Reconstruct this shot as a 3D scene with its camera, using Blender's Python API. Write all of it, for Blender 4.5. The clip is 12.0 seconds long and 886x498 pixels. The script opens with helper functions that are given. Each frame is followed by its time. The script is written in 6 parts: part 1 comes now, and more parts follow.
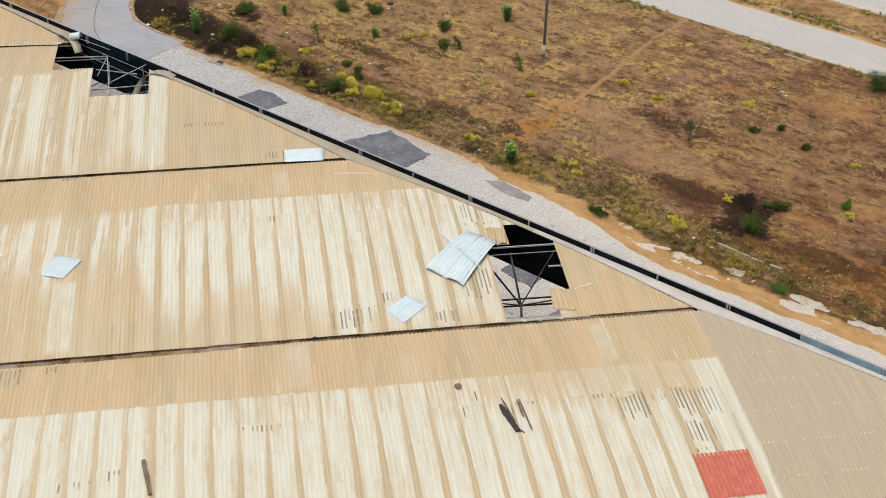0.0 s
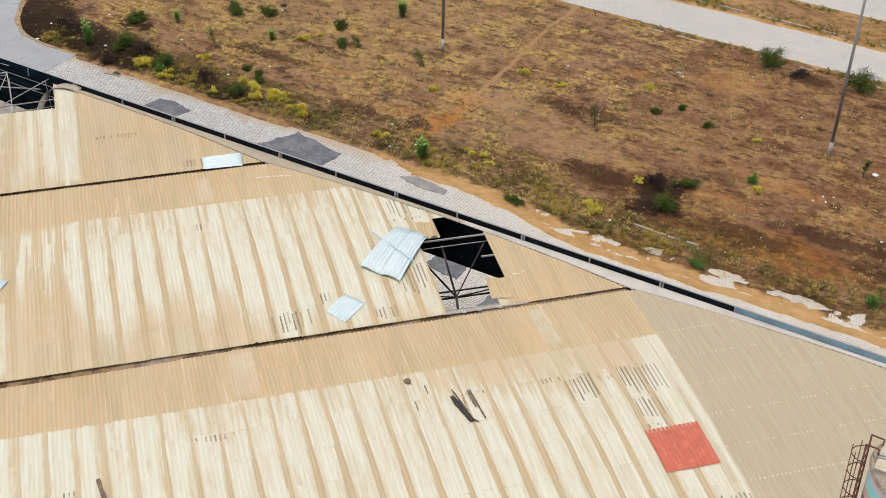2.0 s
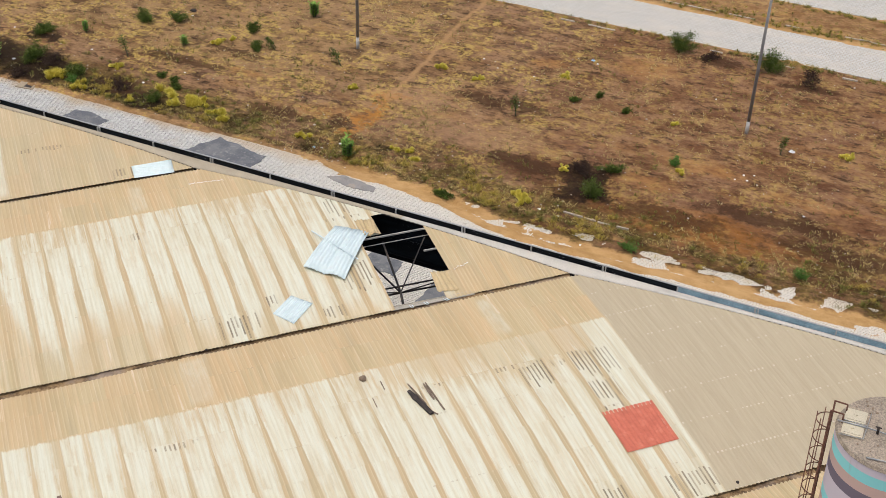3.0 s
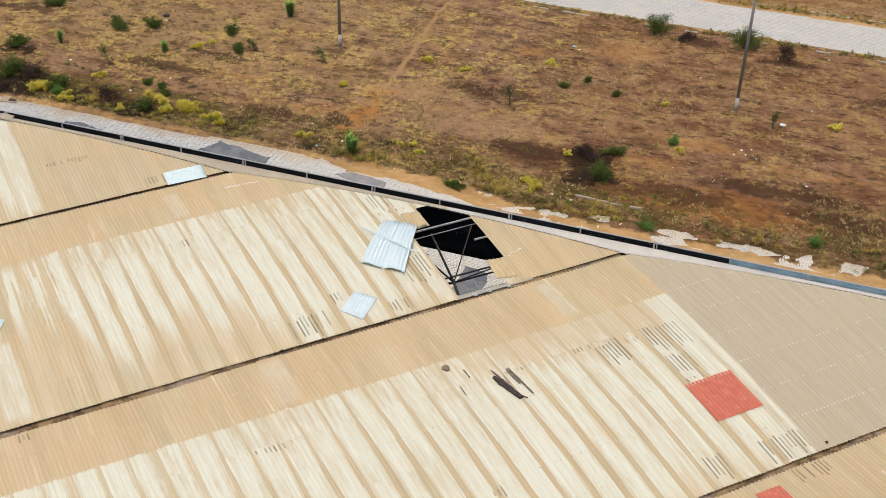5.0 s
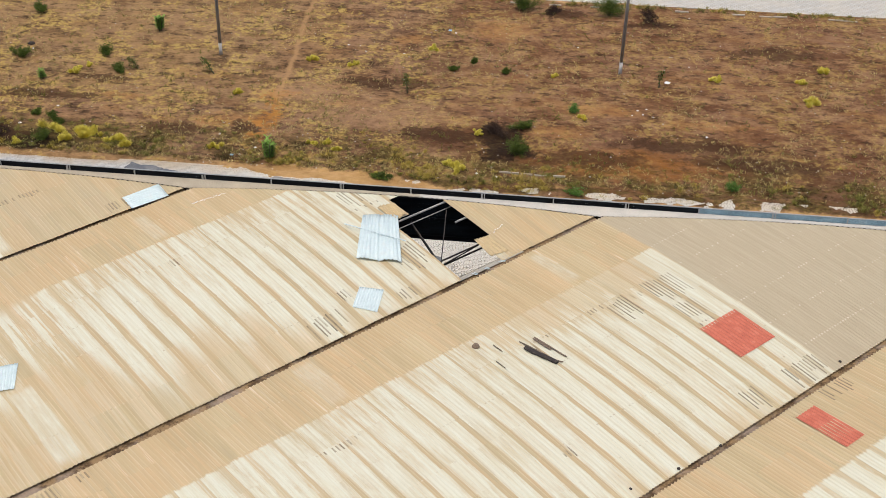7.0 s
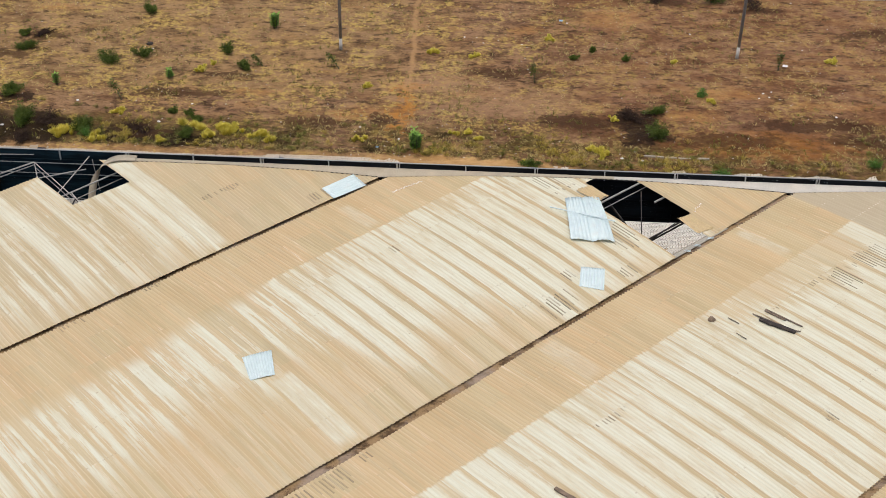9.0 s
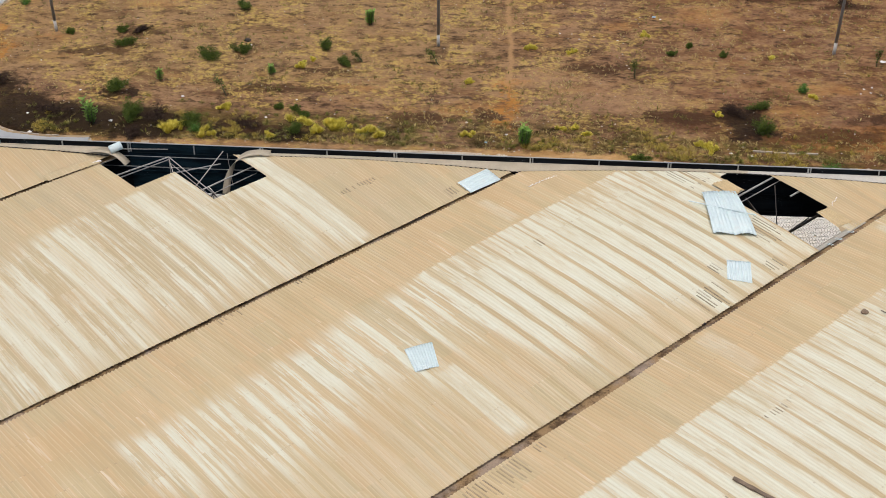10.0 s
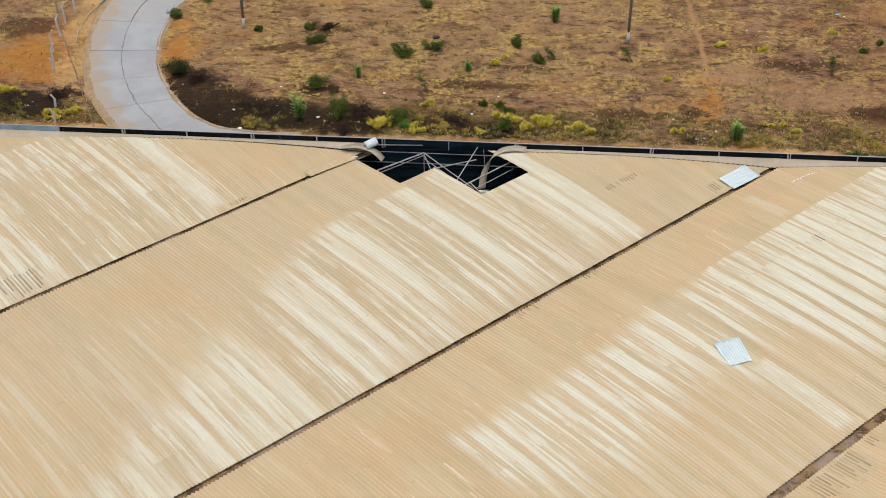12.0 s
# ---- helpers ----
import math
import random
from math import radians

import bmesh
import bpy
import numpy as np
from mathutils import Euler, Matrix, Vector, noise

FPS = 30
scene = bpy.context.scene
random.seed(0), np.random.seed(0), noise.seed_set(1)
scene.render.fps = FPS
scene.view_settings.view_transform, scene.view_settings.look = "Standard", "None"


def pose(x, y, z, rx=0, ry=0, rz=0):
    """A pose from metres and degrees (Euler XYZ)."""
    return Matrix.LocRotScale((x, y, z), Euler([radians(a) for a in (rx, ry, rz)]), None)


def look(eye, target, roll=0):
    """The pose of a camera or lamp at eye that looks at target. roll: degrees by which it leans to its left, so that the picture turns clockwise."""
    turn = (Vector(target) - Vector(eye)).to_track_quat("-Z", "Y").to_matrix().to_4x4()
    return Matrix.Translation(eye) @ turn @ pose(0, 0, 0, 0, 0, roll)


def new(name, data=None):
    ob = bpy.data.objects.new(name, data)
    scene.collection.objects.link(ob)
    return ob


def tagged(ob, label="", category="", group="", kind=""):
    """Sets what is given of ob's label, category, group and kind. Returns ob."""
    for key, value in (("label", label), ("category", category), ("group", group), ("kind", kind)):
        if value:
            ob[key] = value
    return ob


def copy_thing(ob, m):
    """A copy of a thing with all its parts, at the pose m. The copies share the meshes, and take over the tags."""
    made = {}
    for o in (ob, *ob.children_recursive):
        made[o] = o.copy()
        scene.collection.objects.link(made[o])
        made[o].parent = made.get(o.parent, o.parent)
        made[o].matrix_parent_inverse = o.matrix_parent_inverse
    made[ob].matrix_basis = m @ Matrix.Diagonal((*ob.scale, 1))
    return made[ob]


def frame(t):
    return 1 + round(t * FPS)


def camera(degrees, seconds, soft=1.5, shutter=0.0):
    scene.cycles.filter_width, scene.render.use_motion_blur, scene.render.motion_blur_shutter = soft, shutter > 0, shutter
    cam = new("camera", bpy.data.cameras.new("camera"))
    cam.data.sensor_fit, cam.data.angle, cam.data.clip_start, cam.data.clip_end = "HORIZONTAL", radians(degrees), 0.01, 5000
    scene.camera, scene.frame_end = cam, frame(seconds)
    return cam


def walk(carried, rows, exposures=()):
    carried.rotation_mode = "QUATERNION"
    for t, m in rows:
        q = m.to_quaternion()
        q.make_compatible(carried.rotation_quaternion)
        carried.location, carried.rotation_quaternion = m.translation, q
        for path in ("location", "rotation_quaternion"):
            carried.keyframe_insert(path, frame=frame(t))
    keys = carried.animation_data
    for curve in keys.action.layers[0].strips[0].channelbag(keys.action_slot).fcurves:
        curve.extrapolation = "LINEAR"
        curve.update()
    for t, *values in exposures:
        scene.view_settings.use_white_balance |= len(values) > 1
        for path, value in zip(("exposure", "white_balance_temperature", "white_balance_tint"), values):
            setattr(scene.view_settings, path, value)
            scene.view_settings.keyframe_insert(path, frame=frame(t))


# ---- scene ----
cam = camera(35.8, 12.0, soft=0.5)
PATH = [
    (0, (35.006, -39.479, 38.027), (34.022, -38.162, 36.888), 1.1),
    (0.5, (34.589, -39.801, 37.997), (33.642, -38.457, 36.859), 1.1),
    (1, (34.191, -40.184, 38.046), (33.282, -38.814, 36.908), 1.1),
    (1.5, (33.718, -40.538, 37.986), (32.85, -39.141, 36.848), 1.0),
    (2, (33.193, -40.927, 37.939), (32.361, -39.508, 36.801), 1.0),
    (2.5, (32.569, -41.395, 37.897), (31.8, -39.94, 36.76), 1.0),
    (3, (31.692, -41.974, 37.843), (30.993, -40.484, 36.706), 0.9),
    (3.2, (31.29, -42.219, 37.859), (30.618, -40.717, 36.722), 0.8),
    (4.8, (26.553, -44.737, 37.862), (26.0, -43.189, 36.722), 0.8),
    (5, (25.813, -45.071, 37.86), (25.268, -43.521, 36.72), 0.7),
    (5.5, (23.758, -45.939, 37.907), (23.236, -44.381, 36.766), 0.7),
    (6, (21.652, -46.81, 37.995), (21.225, -45.223, 36.854), 0.5),
    (6.5, (19.356, -47.703, 38.117), (19.057, -46.088, 36.976), 0.4),
    (6.7, (18.453, -48.024, 38.2), (18.2, -46.403, 37.057), 0.3),
    (8.3, (10.488, -50.248, 38.224), (10.365, -48.61, 37.082), 0.0),
    (8.5, (9.436, -50.449, 38.231), (9.31, -48.812, 37.089), -0.1),
    (9, (6.74, -50.995, 38.325), (6.609, -49.359, 37.181), -0.2),
    (9.5, (3.983, -51.483, 38.403), (3.847, -49.849, 37.258), -0.3),
    (10, (1.182, -51.935, 38.444), (1.042, -50.302, 37.299), -0.4),
    (10.5, (-1.506, -52.294, 38.457), (-1.653, -50.662, 37.311), -0.5),
    (11, (-4.218, -52.65, 38.457), (-4.371, -51.018, 37.312), -0.6),
    (11.5, (-6.899, -52.956, 38.594), (-7.056, -51.326, 37.446), -0.7),
    (12, (-9.44, -53.247, 38.611), (-9.605, -51.617, 37.465), -0.8),
]
walk(cam, [(t, look(eye, target, roll)) for t, eye, target, roll in PATH], [(0.0, -0.17), (2.0, -0.12), (6.0, -0.12), (9.0, -0.18), (12.0, -0.20)])

# ---- world and light ----
world = bpy.data.worlds.new("overcast_sky")
scene.world = world
world.use_nodes = True
wt = world.node_tree
sky = wt.nodes.new("ShaderNodeTexSky")
sky.sky_type, sky.sun_disc = "NISHITA", False
sky.sun_elevation, sky.sun_rotation = radians(78), radians(200)
sky.air_density, sky.dust_density, sky.ozone_density = 1.0, 6.0, 0.6
wt.links.new(sky.outputs[0], wt.nodes["Background"].inputs[0])
wt.nodes["Background"].inputs[1].default_value = 0.175
sun = new("sun", bpy.data.lights.new("sun", "SUN"))
sun.data.energy, sun.data.angle, sun.data.color = 1.0, radians(40), (1.0, 0.97, 0.92)
sun.matrix_world = look((0, 0, 60), (4, 12, 0))

# ---- plan ----
S = math.sqrt(0.5)
BAY = 12.495          # gutter to gutter
EAVE = 6.40           # sheet height at the gutters
RISE = 0.35           # crown of a bay above its gutters
COVER = 0.93          # width that one sheet covers
PITCH = COVER / 6     # corrugation
LENGTH = 1.535        # sheet rows down a bay
ROWS = (0.29, 1.715, 3.25, 4.785, 6.32, 7.855, 9.39, 10.925, BAY + 0.02)
FIRST = {-3: -29.0, -2: -20.15, -1: -7.97, 0: -7.958, 1: -4.895, 2: -4.0}   # a side lap of each bay
SKEW = 0.018          # the bays stand a degree off the diagonal
TURN = pose(0, 0, 0, 0, 0, -45)   # x runs across the bays, y along the gutters


def bend(u, v):
    """How far the sheets at u, v stand off the plan's straight diagonal; the bay behind the torn eave is wider."""
    t = min(1.0, max(0.0, (-9.4 - u) / 3.1))
    return SKEW * (u - v) - 0.10 - 0.45 * t * t * (3 - 2 * t)


def crown(b):
    return EAVE + RISE * (1 - ((b - BAY / 2) / (BAY / 2)) ** 2)


def roof_z(x, y):
    return crown(((x - y) * S) % BAY)


def on_roof(u, v, dz=0.0):
    """World place of a point u across and v along the gutters."""
    return Vector(((u + v) * S, (v - u) * S, crown(u % BAY) + dz))


# ---- small tools ----
def link_mesh(name, verts, faces, material, smooth=False):
    me = bpy.data.meshes.new(name)
    me.from_pydata(verts, [], faces)
    if material:
        me.materials.append(material)
    if smooth:
        me.polygons.foreach_set("use_smooth", [True] * len(me.polygons))
    me.update()
    return me


def part(name, mesh, parent=None, m=None, label="", material=None):
    """One mesh object under a thing or a part; mesh may be a bmesh."""
    if isinstance(mesh, bmesh.types.BMesh):
        me = bpy.data.meshes.new(name)
        mesh.normal_update()
        mesh.to_mesh(me)
        mesh.free()
        mesh = me
        if material:
            me.materials.append(material)
    ob = new(name, mesh)
    if m is not None:
        ob.matrix_world = m
    if parent is not None:
        ob.parent = parent
    if label:
        ob["label"] = label
    return ob


def thing(name, m=None, label="", category="", group="", kind=""):
    ob = new(name)
    ob.empty_display_size = 0.2
    if m is not None:
        ob.matrix_world = m
    return tagged(ob, label, category, group, kind)


def box(bm, x0, x1, y0, y1, z0, z1, bevel=0.0):
    r = bmesh.ops.create_cube(bm, size=1)
    bmesh.ops.scale(bm, vec=(x1 - x0, y1 - y0, z1 - z0), verts=r["verts"])
    bmesh.ops.translate(bm, vec=((x0 + x1) / 2, (y0 + y1) / 2, (z0 + z1) / 2), verts=r["verts"])
    if bevel:
        edges = list({e for v in r["verts"] for e in v.link_edges})
        bmesh.ops.bevel(bm, geom=edges, offset=bevel, segments=2, affect="EDGES", profile=0.6)
    return bm


def rod(bm, a, b, r0, r1=None, sides=8):
    a, b = Vector(a), Vector(b)
    d = b - a
    out = bmesh.ops.create_cone(bm, cap_ends=True, segments=sides, radius1=r0, radius2=r0 if r1 is None else r1, depth=d.length)
    bmesh.ops.transform(bm, matrix=Matrix.Translation((a + b) / 2) @ d.to_track_quat("Z", "Y").to_matrix().to_4x4(), verts=out["verts"])
    for v in out["verts"]:
        for f in v.link_faces:
            f.smooth = len(f.verts) == 4
    return bm


def bar(bm, a, b, w, h):
    """A square bar from a to b."""
    a, b = Vector(a), Vector(b)
    d = b - a
    out = bmesh.ops.create_cube(bm, size=1)
    bmesh.ops.scale(bm, vec=(w, h, d.length), verts=out["verts"])
    bmesh.ops.transform(bm, matrix=Matrix.Translation((a + b) / 2) @ d.to_track_quat("Z", "Y").to_matrix().to_4x4(), verts=out["verts"])
    return bm


# ---- materials ----
class Mat:
    """A node material with short hands for the usual nodes."""

    def __init__(self, name, rough=0.8, metal=0.0):
        self.m = bpy.data.materials.new(name)
        self.m.use_nodes = True
        self.t = self.m.node_tree
        self.bsdf = self.t.nodes["Principled BSDF"]
        self.bsdf.inputs["Roughness"].default_value = rough
        self.bsdf.inputs["Metallic"].default_value = metal
        self.bsdf.inputs["Specular IOR Level"].default_value = 0.2
        self.geo = self.n("ShaderNodeNewGeometry")
        self.pos = self.geo.outputs["Position"]
        sep = self.n("ShaderNodeSeparateXYZ")
        self.l(self.pos, sep.inputs[0])
        self.x, self.y, self.z = sep.outputs

    def n(self, kind):
        return self.t.nodes.new(kind)

    def l(self, a, b):
        self.t.links.new(a, b)

    def put(self, v, socket):
        if isinstance(v, bpy.types.NodeSocket):
            self.l(v, socket)
        else:
            socket.default_value = v

    def f(self, op, a, b=0.0, c=0.0, clamp=False):
        n = self.n("ShaderNodeMath")
        n.operation, n.use_clamp = op, clamp
        for v, s in zip((a, b, c), n.inputs):
            self.put(v, s)
        return n.outputs[0]

    def vec(self, x, y, z):
        n = self.n("ShaderNodeCombineXYZ")
        for v, s in zip((x, y, z), n.inputs):
            self.put(v, s)
        return n.outputs[0]

    def noise(self, vec, scale, detail=4.0, rough=0.55, colour=False, warp=0.0):
        n = self.n("ShaderNodeTexNoise")
        self.l(vec, n.inputs["Vector"])
        n.inputs["Scale"].default_value, n.inputs["Detail"].default_value = scale, detail
        n.inputs["Roughness"].default_value, n.inputs["Distortion"].default_value = rough, warp
        return n.outputs["Color" if colour else "Fac"]

    def hashed(self, vec):
        n = self.n("ShaderNodeTexWhiteNoise")
        self.l(vec, n.inputs["Vector"])
        return n.outputs["Value"]

    def step(self, v, a, b, lo=0.0, hi=1.0):
        n = self.n("ShaderNodeMapRange")
        n.interpolation_type = "SMOOTHSTEP"
        for v_, s in zip((v, a, b, lo, hi), n.inputs):
            self.put(v_, s)
        return n.outputs[0]

    def mix(self, fac, a, b, mode="MIX"):
        n = self.n("ShaderNodeMix")
        n.data_type, n.blend_type = "RGBA", mode
        self.put(fac, n.inputs["Factor"])
        for v, s in ((a, n.inputs[6]), (b, n.inputs[7])):
            self.put((*v, 1.0) if isinstance(v, tuple) and len(v) == 3 else v, s)
        return n.outputs[2]

    def scaled(self, x, y, z, sx, sy, sz):
        return self.vec(self.f("MULTIPLY", x, sx), self.f("MULTIPLY", y, sy), self.f("MULTIPLY", z, sz))

    def blob(self, px, py, cx, cy, rx, ry):
        """1 inside an ellipse, fading to 0 at its rim."""
        a = self.f("DIVIDE", self.f("SUBTRACT", px, cx), rx)
        b = self.f("DIVIDE", self.f("SUBTRACT", py, cy), ry)
        d = self.f("ADD", self.f("MULTIPLY", a, a), self.f("MULTIPLY", b, b))
        return self.step(d, 0.0, 1.0, 1.0, 0.0)

    def colour(self, c):
        self.put((*c, 1.0) if isinstance(c, tuple) else c, self.bsdf.inputs["Base Color"])
        return self

    def rough(self, v):
        self.put(v, self.bsdf.inputs["Roughness"])
        return self

    def bump(self, height, dist=0.01, strength=0.6):
        n = self.n("ShaderNodeBump")
        n.inputs["Strength"].default_value, n.inputs["Distance"].default_value = strength, dist
        self.l(height, n.inputs["Height"])
        self.l(n.outputs[0], self.bsdf.inputs["Normal"])
        return self


def plain(name, c, rough=0.7, metal=0.0, spread=0.35, scale=6.0, dirt=(0.25, 0.19, 0.13), dirty=0.25, bump=0.004, shine=0.5):
    """A worn surface of one colour: fine grain, larger stains and a film of dirt."""
    a = Mat(name, rough, metal)
    grain = a.noise(a.pos, scale * 8, 3)
    stain = a.noise(a.pos, scale * 0.35, 5, 0.65)
    lo = tuple(v * (1 - spread) for v in c)
    hi = tuple(min(1, v * (1 + spread * 0.5)) for v in c)
    base = a.mix(a.step(a.f("ADD", a.f("MULTIPLY", grain, 0.5), a.f("MULTIPLY", stain, 0.5)), 0.3, 0.7), lo, hi)
    a.colour(a.mix(a.step(stain, 0.5, 0.72, 0.0, dirty), base, dirt))
    a.rough(a.step(grain, 0.2, 0.8, rough - 0.1, min(1, rough + 0.1)))
    a.bump(grain, bump)
    a.bsdf.inputs["Specular IOR Level"].default_value = shine
    return a.m


PALE = ((-2.0, 3.3, 12.2, -21.1, -20.15), (-1.0, 0.4, 12.4, -8.87, -7.97), (0.0, 8.2, 12.4, -11.9, -10.95), (1.0, 0.4, 3.2, -3.25, -2.35), (1.0, 0.5, 3.1, 8.1, 8.75), (0.0, 0.9, 3.2, -3.2, -2.6))   # bay, b0, b1, v0, v1


def roof_material():
    a = Mat("weathered_fibre_cement", 0.85)
    u = a.f("MULTIPLY", a.f("SUBTRACT", a.x, a.y), S)
    v = a.f("MULTIPLY", a.f("ADD", a.x, a.y), S)
    off_line = a.f("ADD", a.f("MULTIPLY", a.f("SUBTRACT", u, v), SKEW), a.step(u, -9.8, -12.9, -0.10, -0.55))
    u = a.f("SUBTRACT", u, off_line)
    k = a.f("FLOOR", a.f("DIVIDE", u, BAY))
    b = a.f("SUBTRACT", u, a.f("MULTIPLY", k, BAY))
    # sheet columns; each bay has its own side laps
    lap = FIRST[2]
    for kk in (1, 0, -1, -2, -3):
        lap = a.f("ADD", lap, a.f("MULTIPLY", a.f("LESS_THAN", k, kk + 0.5), FIRST[kk] - FIRST[kk + 1]))
    along_v = a.f("SUBTRACT", a.f("SUBTRACT", v, a.f("MULTIPLY", a.f("SUBTRACT", b, BAY / 2), SKEW)), lap)
    col = a.f("DIVIDE", along_v, COVER)
    cid = a.f("FLOOR", col)
    s = a.f("FRACT", col)
    row = a.f("FLOOR", a.f("DIVIDE", a.f("SUBTRACT", b, 0.18), LENGTH))
    rid = a.f("ADD", row, a.f("MULTIPLY", k, 19.0))
    col_rnd = a.hashed(a.vec(cid, k, 0.5))
    sheet_rnd = a.hashed(a.vec(cid, rid, 3.5))
    # run-off streaks down the slope, broad and fine
    wide = a.noise(a.scaled(u, v, k, 0.10, 1.1, 7.0), 1.0, 4, 0.6)
    fine = a.noise(a.scaled(u, v, k, 0.35, 7.0, 7.0), 1.0, 5, 0.7)
    cloud = a.noise(a.scaled(u, v, k, 0.16, 0.16, 3.0), 1.0, 3, 0.5)
    speck = a.noise(a.pos, 30.0, 3)
    # bleached middle of each sheet, dirt along the side laps, thinner run-off streaks between
    thin = a.noise(a.scaled(u, v, k, 0.10, 3.2, 7.0), 1.0, 4, 0.65)
    off = a.f("ABSOLUTE", a.f("SUBTRACT", s, a.f("ADD", 0.42, a.f("MULTIPLY", a.f("SUBTRACT", fine, 0.5), 0.22))))
    strip = a.step(off, a.f("ADD", 0.20, a.f("MULTIPLY", wide, 0.16)), a.f("ADD", 0.36, a.f("MULTIPLY", wide, 0.16)), 1.0, 0.0)
    top = a.f("ADD", 3.27, a.f("MULTIPLY", a.f("SUBTRACT", fine, 0.5), 0.35))
    is_m1 = a.f("SUBTRACT", 1.0, a.f("ABSOLUTE", a.f("ADD", k, 1.0)), clamp=True)
    is_0 = a.f("SUBTRACT", 1.0, a.f("ABSOLUTE", k), clamp=True)
    is_m2 = a.f("LESS_THAN", k, -1.5)
    one = a.f("MULTIPLY", a.f("GREATER_THAN", k, 0.5), a.f("LESS_THAN", k, 1.5))
    ragged = a.step(a.noise(a.scaled(u, v, k, 0.03, 0.55, 9.0), 1.0, 4, 0.6), 0.3, 0.7)
    late = a.f("MULTIPLY", is_m1, a.step(v, -13.0, -10.0, 0.0, -0.8))
    late = a.f("ADD", late, a.f("MULTIPLY", is_0, a.step(v, -12.0, -15.0, 0.0, 0.5)))
    top = a.f("ADD", top, a.f("MULTIPLY", late, a.f("ADD", 0.45, a.f("MULTIPLY", ragged, 0.9))))
    away = a.f("MINIMUM", a.f("MULTIPLY", a.f("MAXIMUM", a.f("SUBTRACT", -19.6, v), 0.0), 0.50), 7.0)
    top = a.f("ADD", top, a.f("SUBTRACT", a.f("MULTIPLY", is_m1, a.f("MULTIPLY", away, a.f("ADD", 0.80, a.f("MULTIPLY", ragged, 0.35)))), a.f("MULTIPLY", is_m2, 1.2)))
    begun = a.step(b, top, a.f("ADD", top, a.f("ADD", a.f("ADD", 0.14, a.f("MULTIPLY", a.f("MULTIPLY", is_0, a.step(v, -8.0, -10.0)), a.f("MULTIPLY", thin, 1.6))), a.f("MULTIPLY", is_m1, a.f("ADD", a.step(v, -17.0, -21.0, 0.02, 0.4), a.f("MULTIPLY", thin, a.step(v, -16.0, -22.0, 0.5, 2.6)))))))
    stop = a.f("ADD", a.f("MULTIPLY", is_0, a.f("ADD", a.step(v, -9.2, -8.0, -2.4, -0.3), a.step(v, -3.2, -0.5, 0.0, 2.2))), a.f("ADD", a.f("ADD", 8.2, a.f("MULTIPLY", one, 2.0)), a.f("MULTIPLY", wide, 2.4)))
    stop = a.f("ADD", stop, a.f("ADD", a.f("MULTIPLY", is_m1, a.f("ADD", 1.4, a.f("MULTIPLY", away, 0.9))), a.f("MULTIPLY", is_m2, 2.0)))
    stop = a.f("ADD", stop, a.f("MULTIPLY", a.f("SUBTRACT", ragged, 0.5), 2.4))
    ends = a.step(b, stop, a.f("ADD", stop, 2.2), 1.0, 0.22)
    ws = a.f("ADD", 0.62, a.f("MULTIPLY", k, 0.28), clamp=True)
    raw = a.f("ADD", a.f("MULTIPLY", a.f("MULTIPLY", strip, ws), 0.68), a.f("MULTIPLY", ws, 0.24))
    raw = a.f("ADD", raw, a.f("MULTIPLY", a.f("SUBTRACT", thin, 0.5), a.f("SUBTRACT", 3.7, a.f("MULTIPLY", ws, 2.3))))
    raw = a.f("ADD", raw, a.f("MULTIPLY", a.f("SUBTRACT", wide, 0.5), 1.1))
    raw = a.f("ADD", raw, a.f("MULTIPLY", a.f("SUBTRACT", cloud, 0.5), 0.8))
    mottle = a.noise(a.scaled(u, v, k, 0.7, 2.4, 7.0), 1.0, 5, 0.7)
    raw = a.f("ADD", raw, a.f("MULTIPLY", a.f("SUBTRACT", mottle, 0.5), 1.5))
    raw = a.f("ADD", raw, a.f("MULTIPLY", a.f("SUBTRACT", col_rnd, 0.5), 0.25))
    # each sheet weathers a little by itself, so streaks break at the laps
    own = a.noise(a.scaled(u, v, rid, 0.22, 4.2, 3.17), 1.0, 4, 0.65)
    raw = a.f("ADD", raw, a.f("MULTIPLY", a.f("SUBTRACT", own, 0.5), 1.1))
    raw = a.f("ADD", raw, a.f("MULTIPLY", a.f("SUBTRACT", sheet_rnd, 0.5), 0.16))
    raw = a.f("ADD", raw, a.f("ADD", a.f("MULTIPLY", a.f("SUBTRACT", 1.0, ws), 0.30), 0.02))
    least = a.f("MULTIPLY", a.f("MULTIPLY", a.f("GREATER_THAN", k, -0.5), ws), a.f("MULTIPLY", mottle, 0.5))
    raw = a.f("ADD", raw, a.f("MULTIPLY", a.f("SUBTRACT", col_rnd, 0.44), a.f("MULTIPLY", is_m1, 0.65)))
    # where the sheets still lie in good order the bleaching is even, and only the side laps hold crisp bands of dirt
    tidy = a.f("ADD", a.f("MULTIPLY", is_0, a.step(v, -8.9, -7.7)), a.f("ADD", a.f("MULTIPLY", one, a.step(v, -7.0, -3.5, 0.35, 1.0)), a.f("MULTIPLY", is_m1, 0.10)))
    even = a.f("ADD", 0.62, a.f("ADD", a.f("MULTIPLY", a.f("SUBTRACT", thin, 0.5), 0.9), a.f("ADD", a.f("MULTIPLY", a.f("SUBTRACT", mottle, 0.5), 0.9), a.f("ADD", a.f("MULTIPLY", a.f("SUBTRACT", own, 0.5), 0.8), a.f("MULTIPLY", a.f("SUBTRACT", cloud, 0.5), 0.8)))))
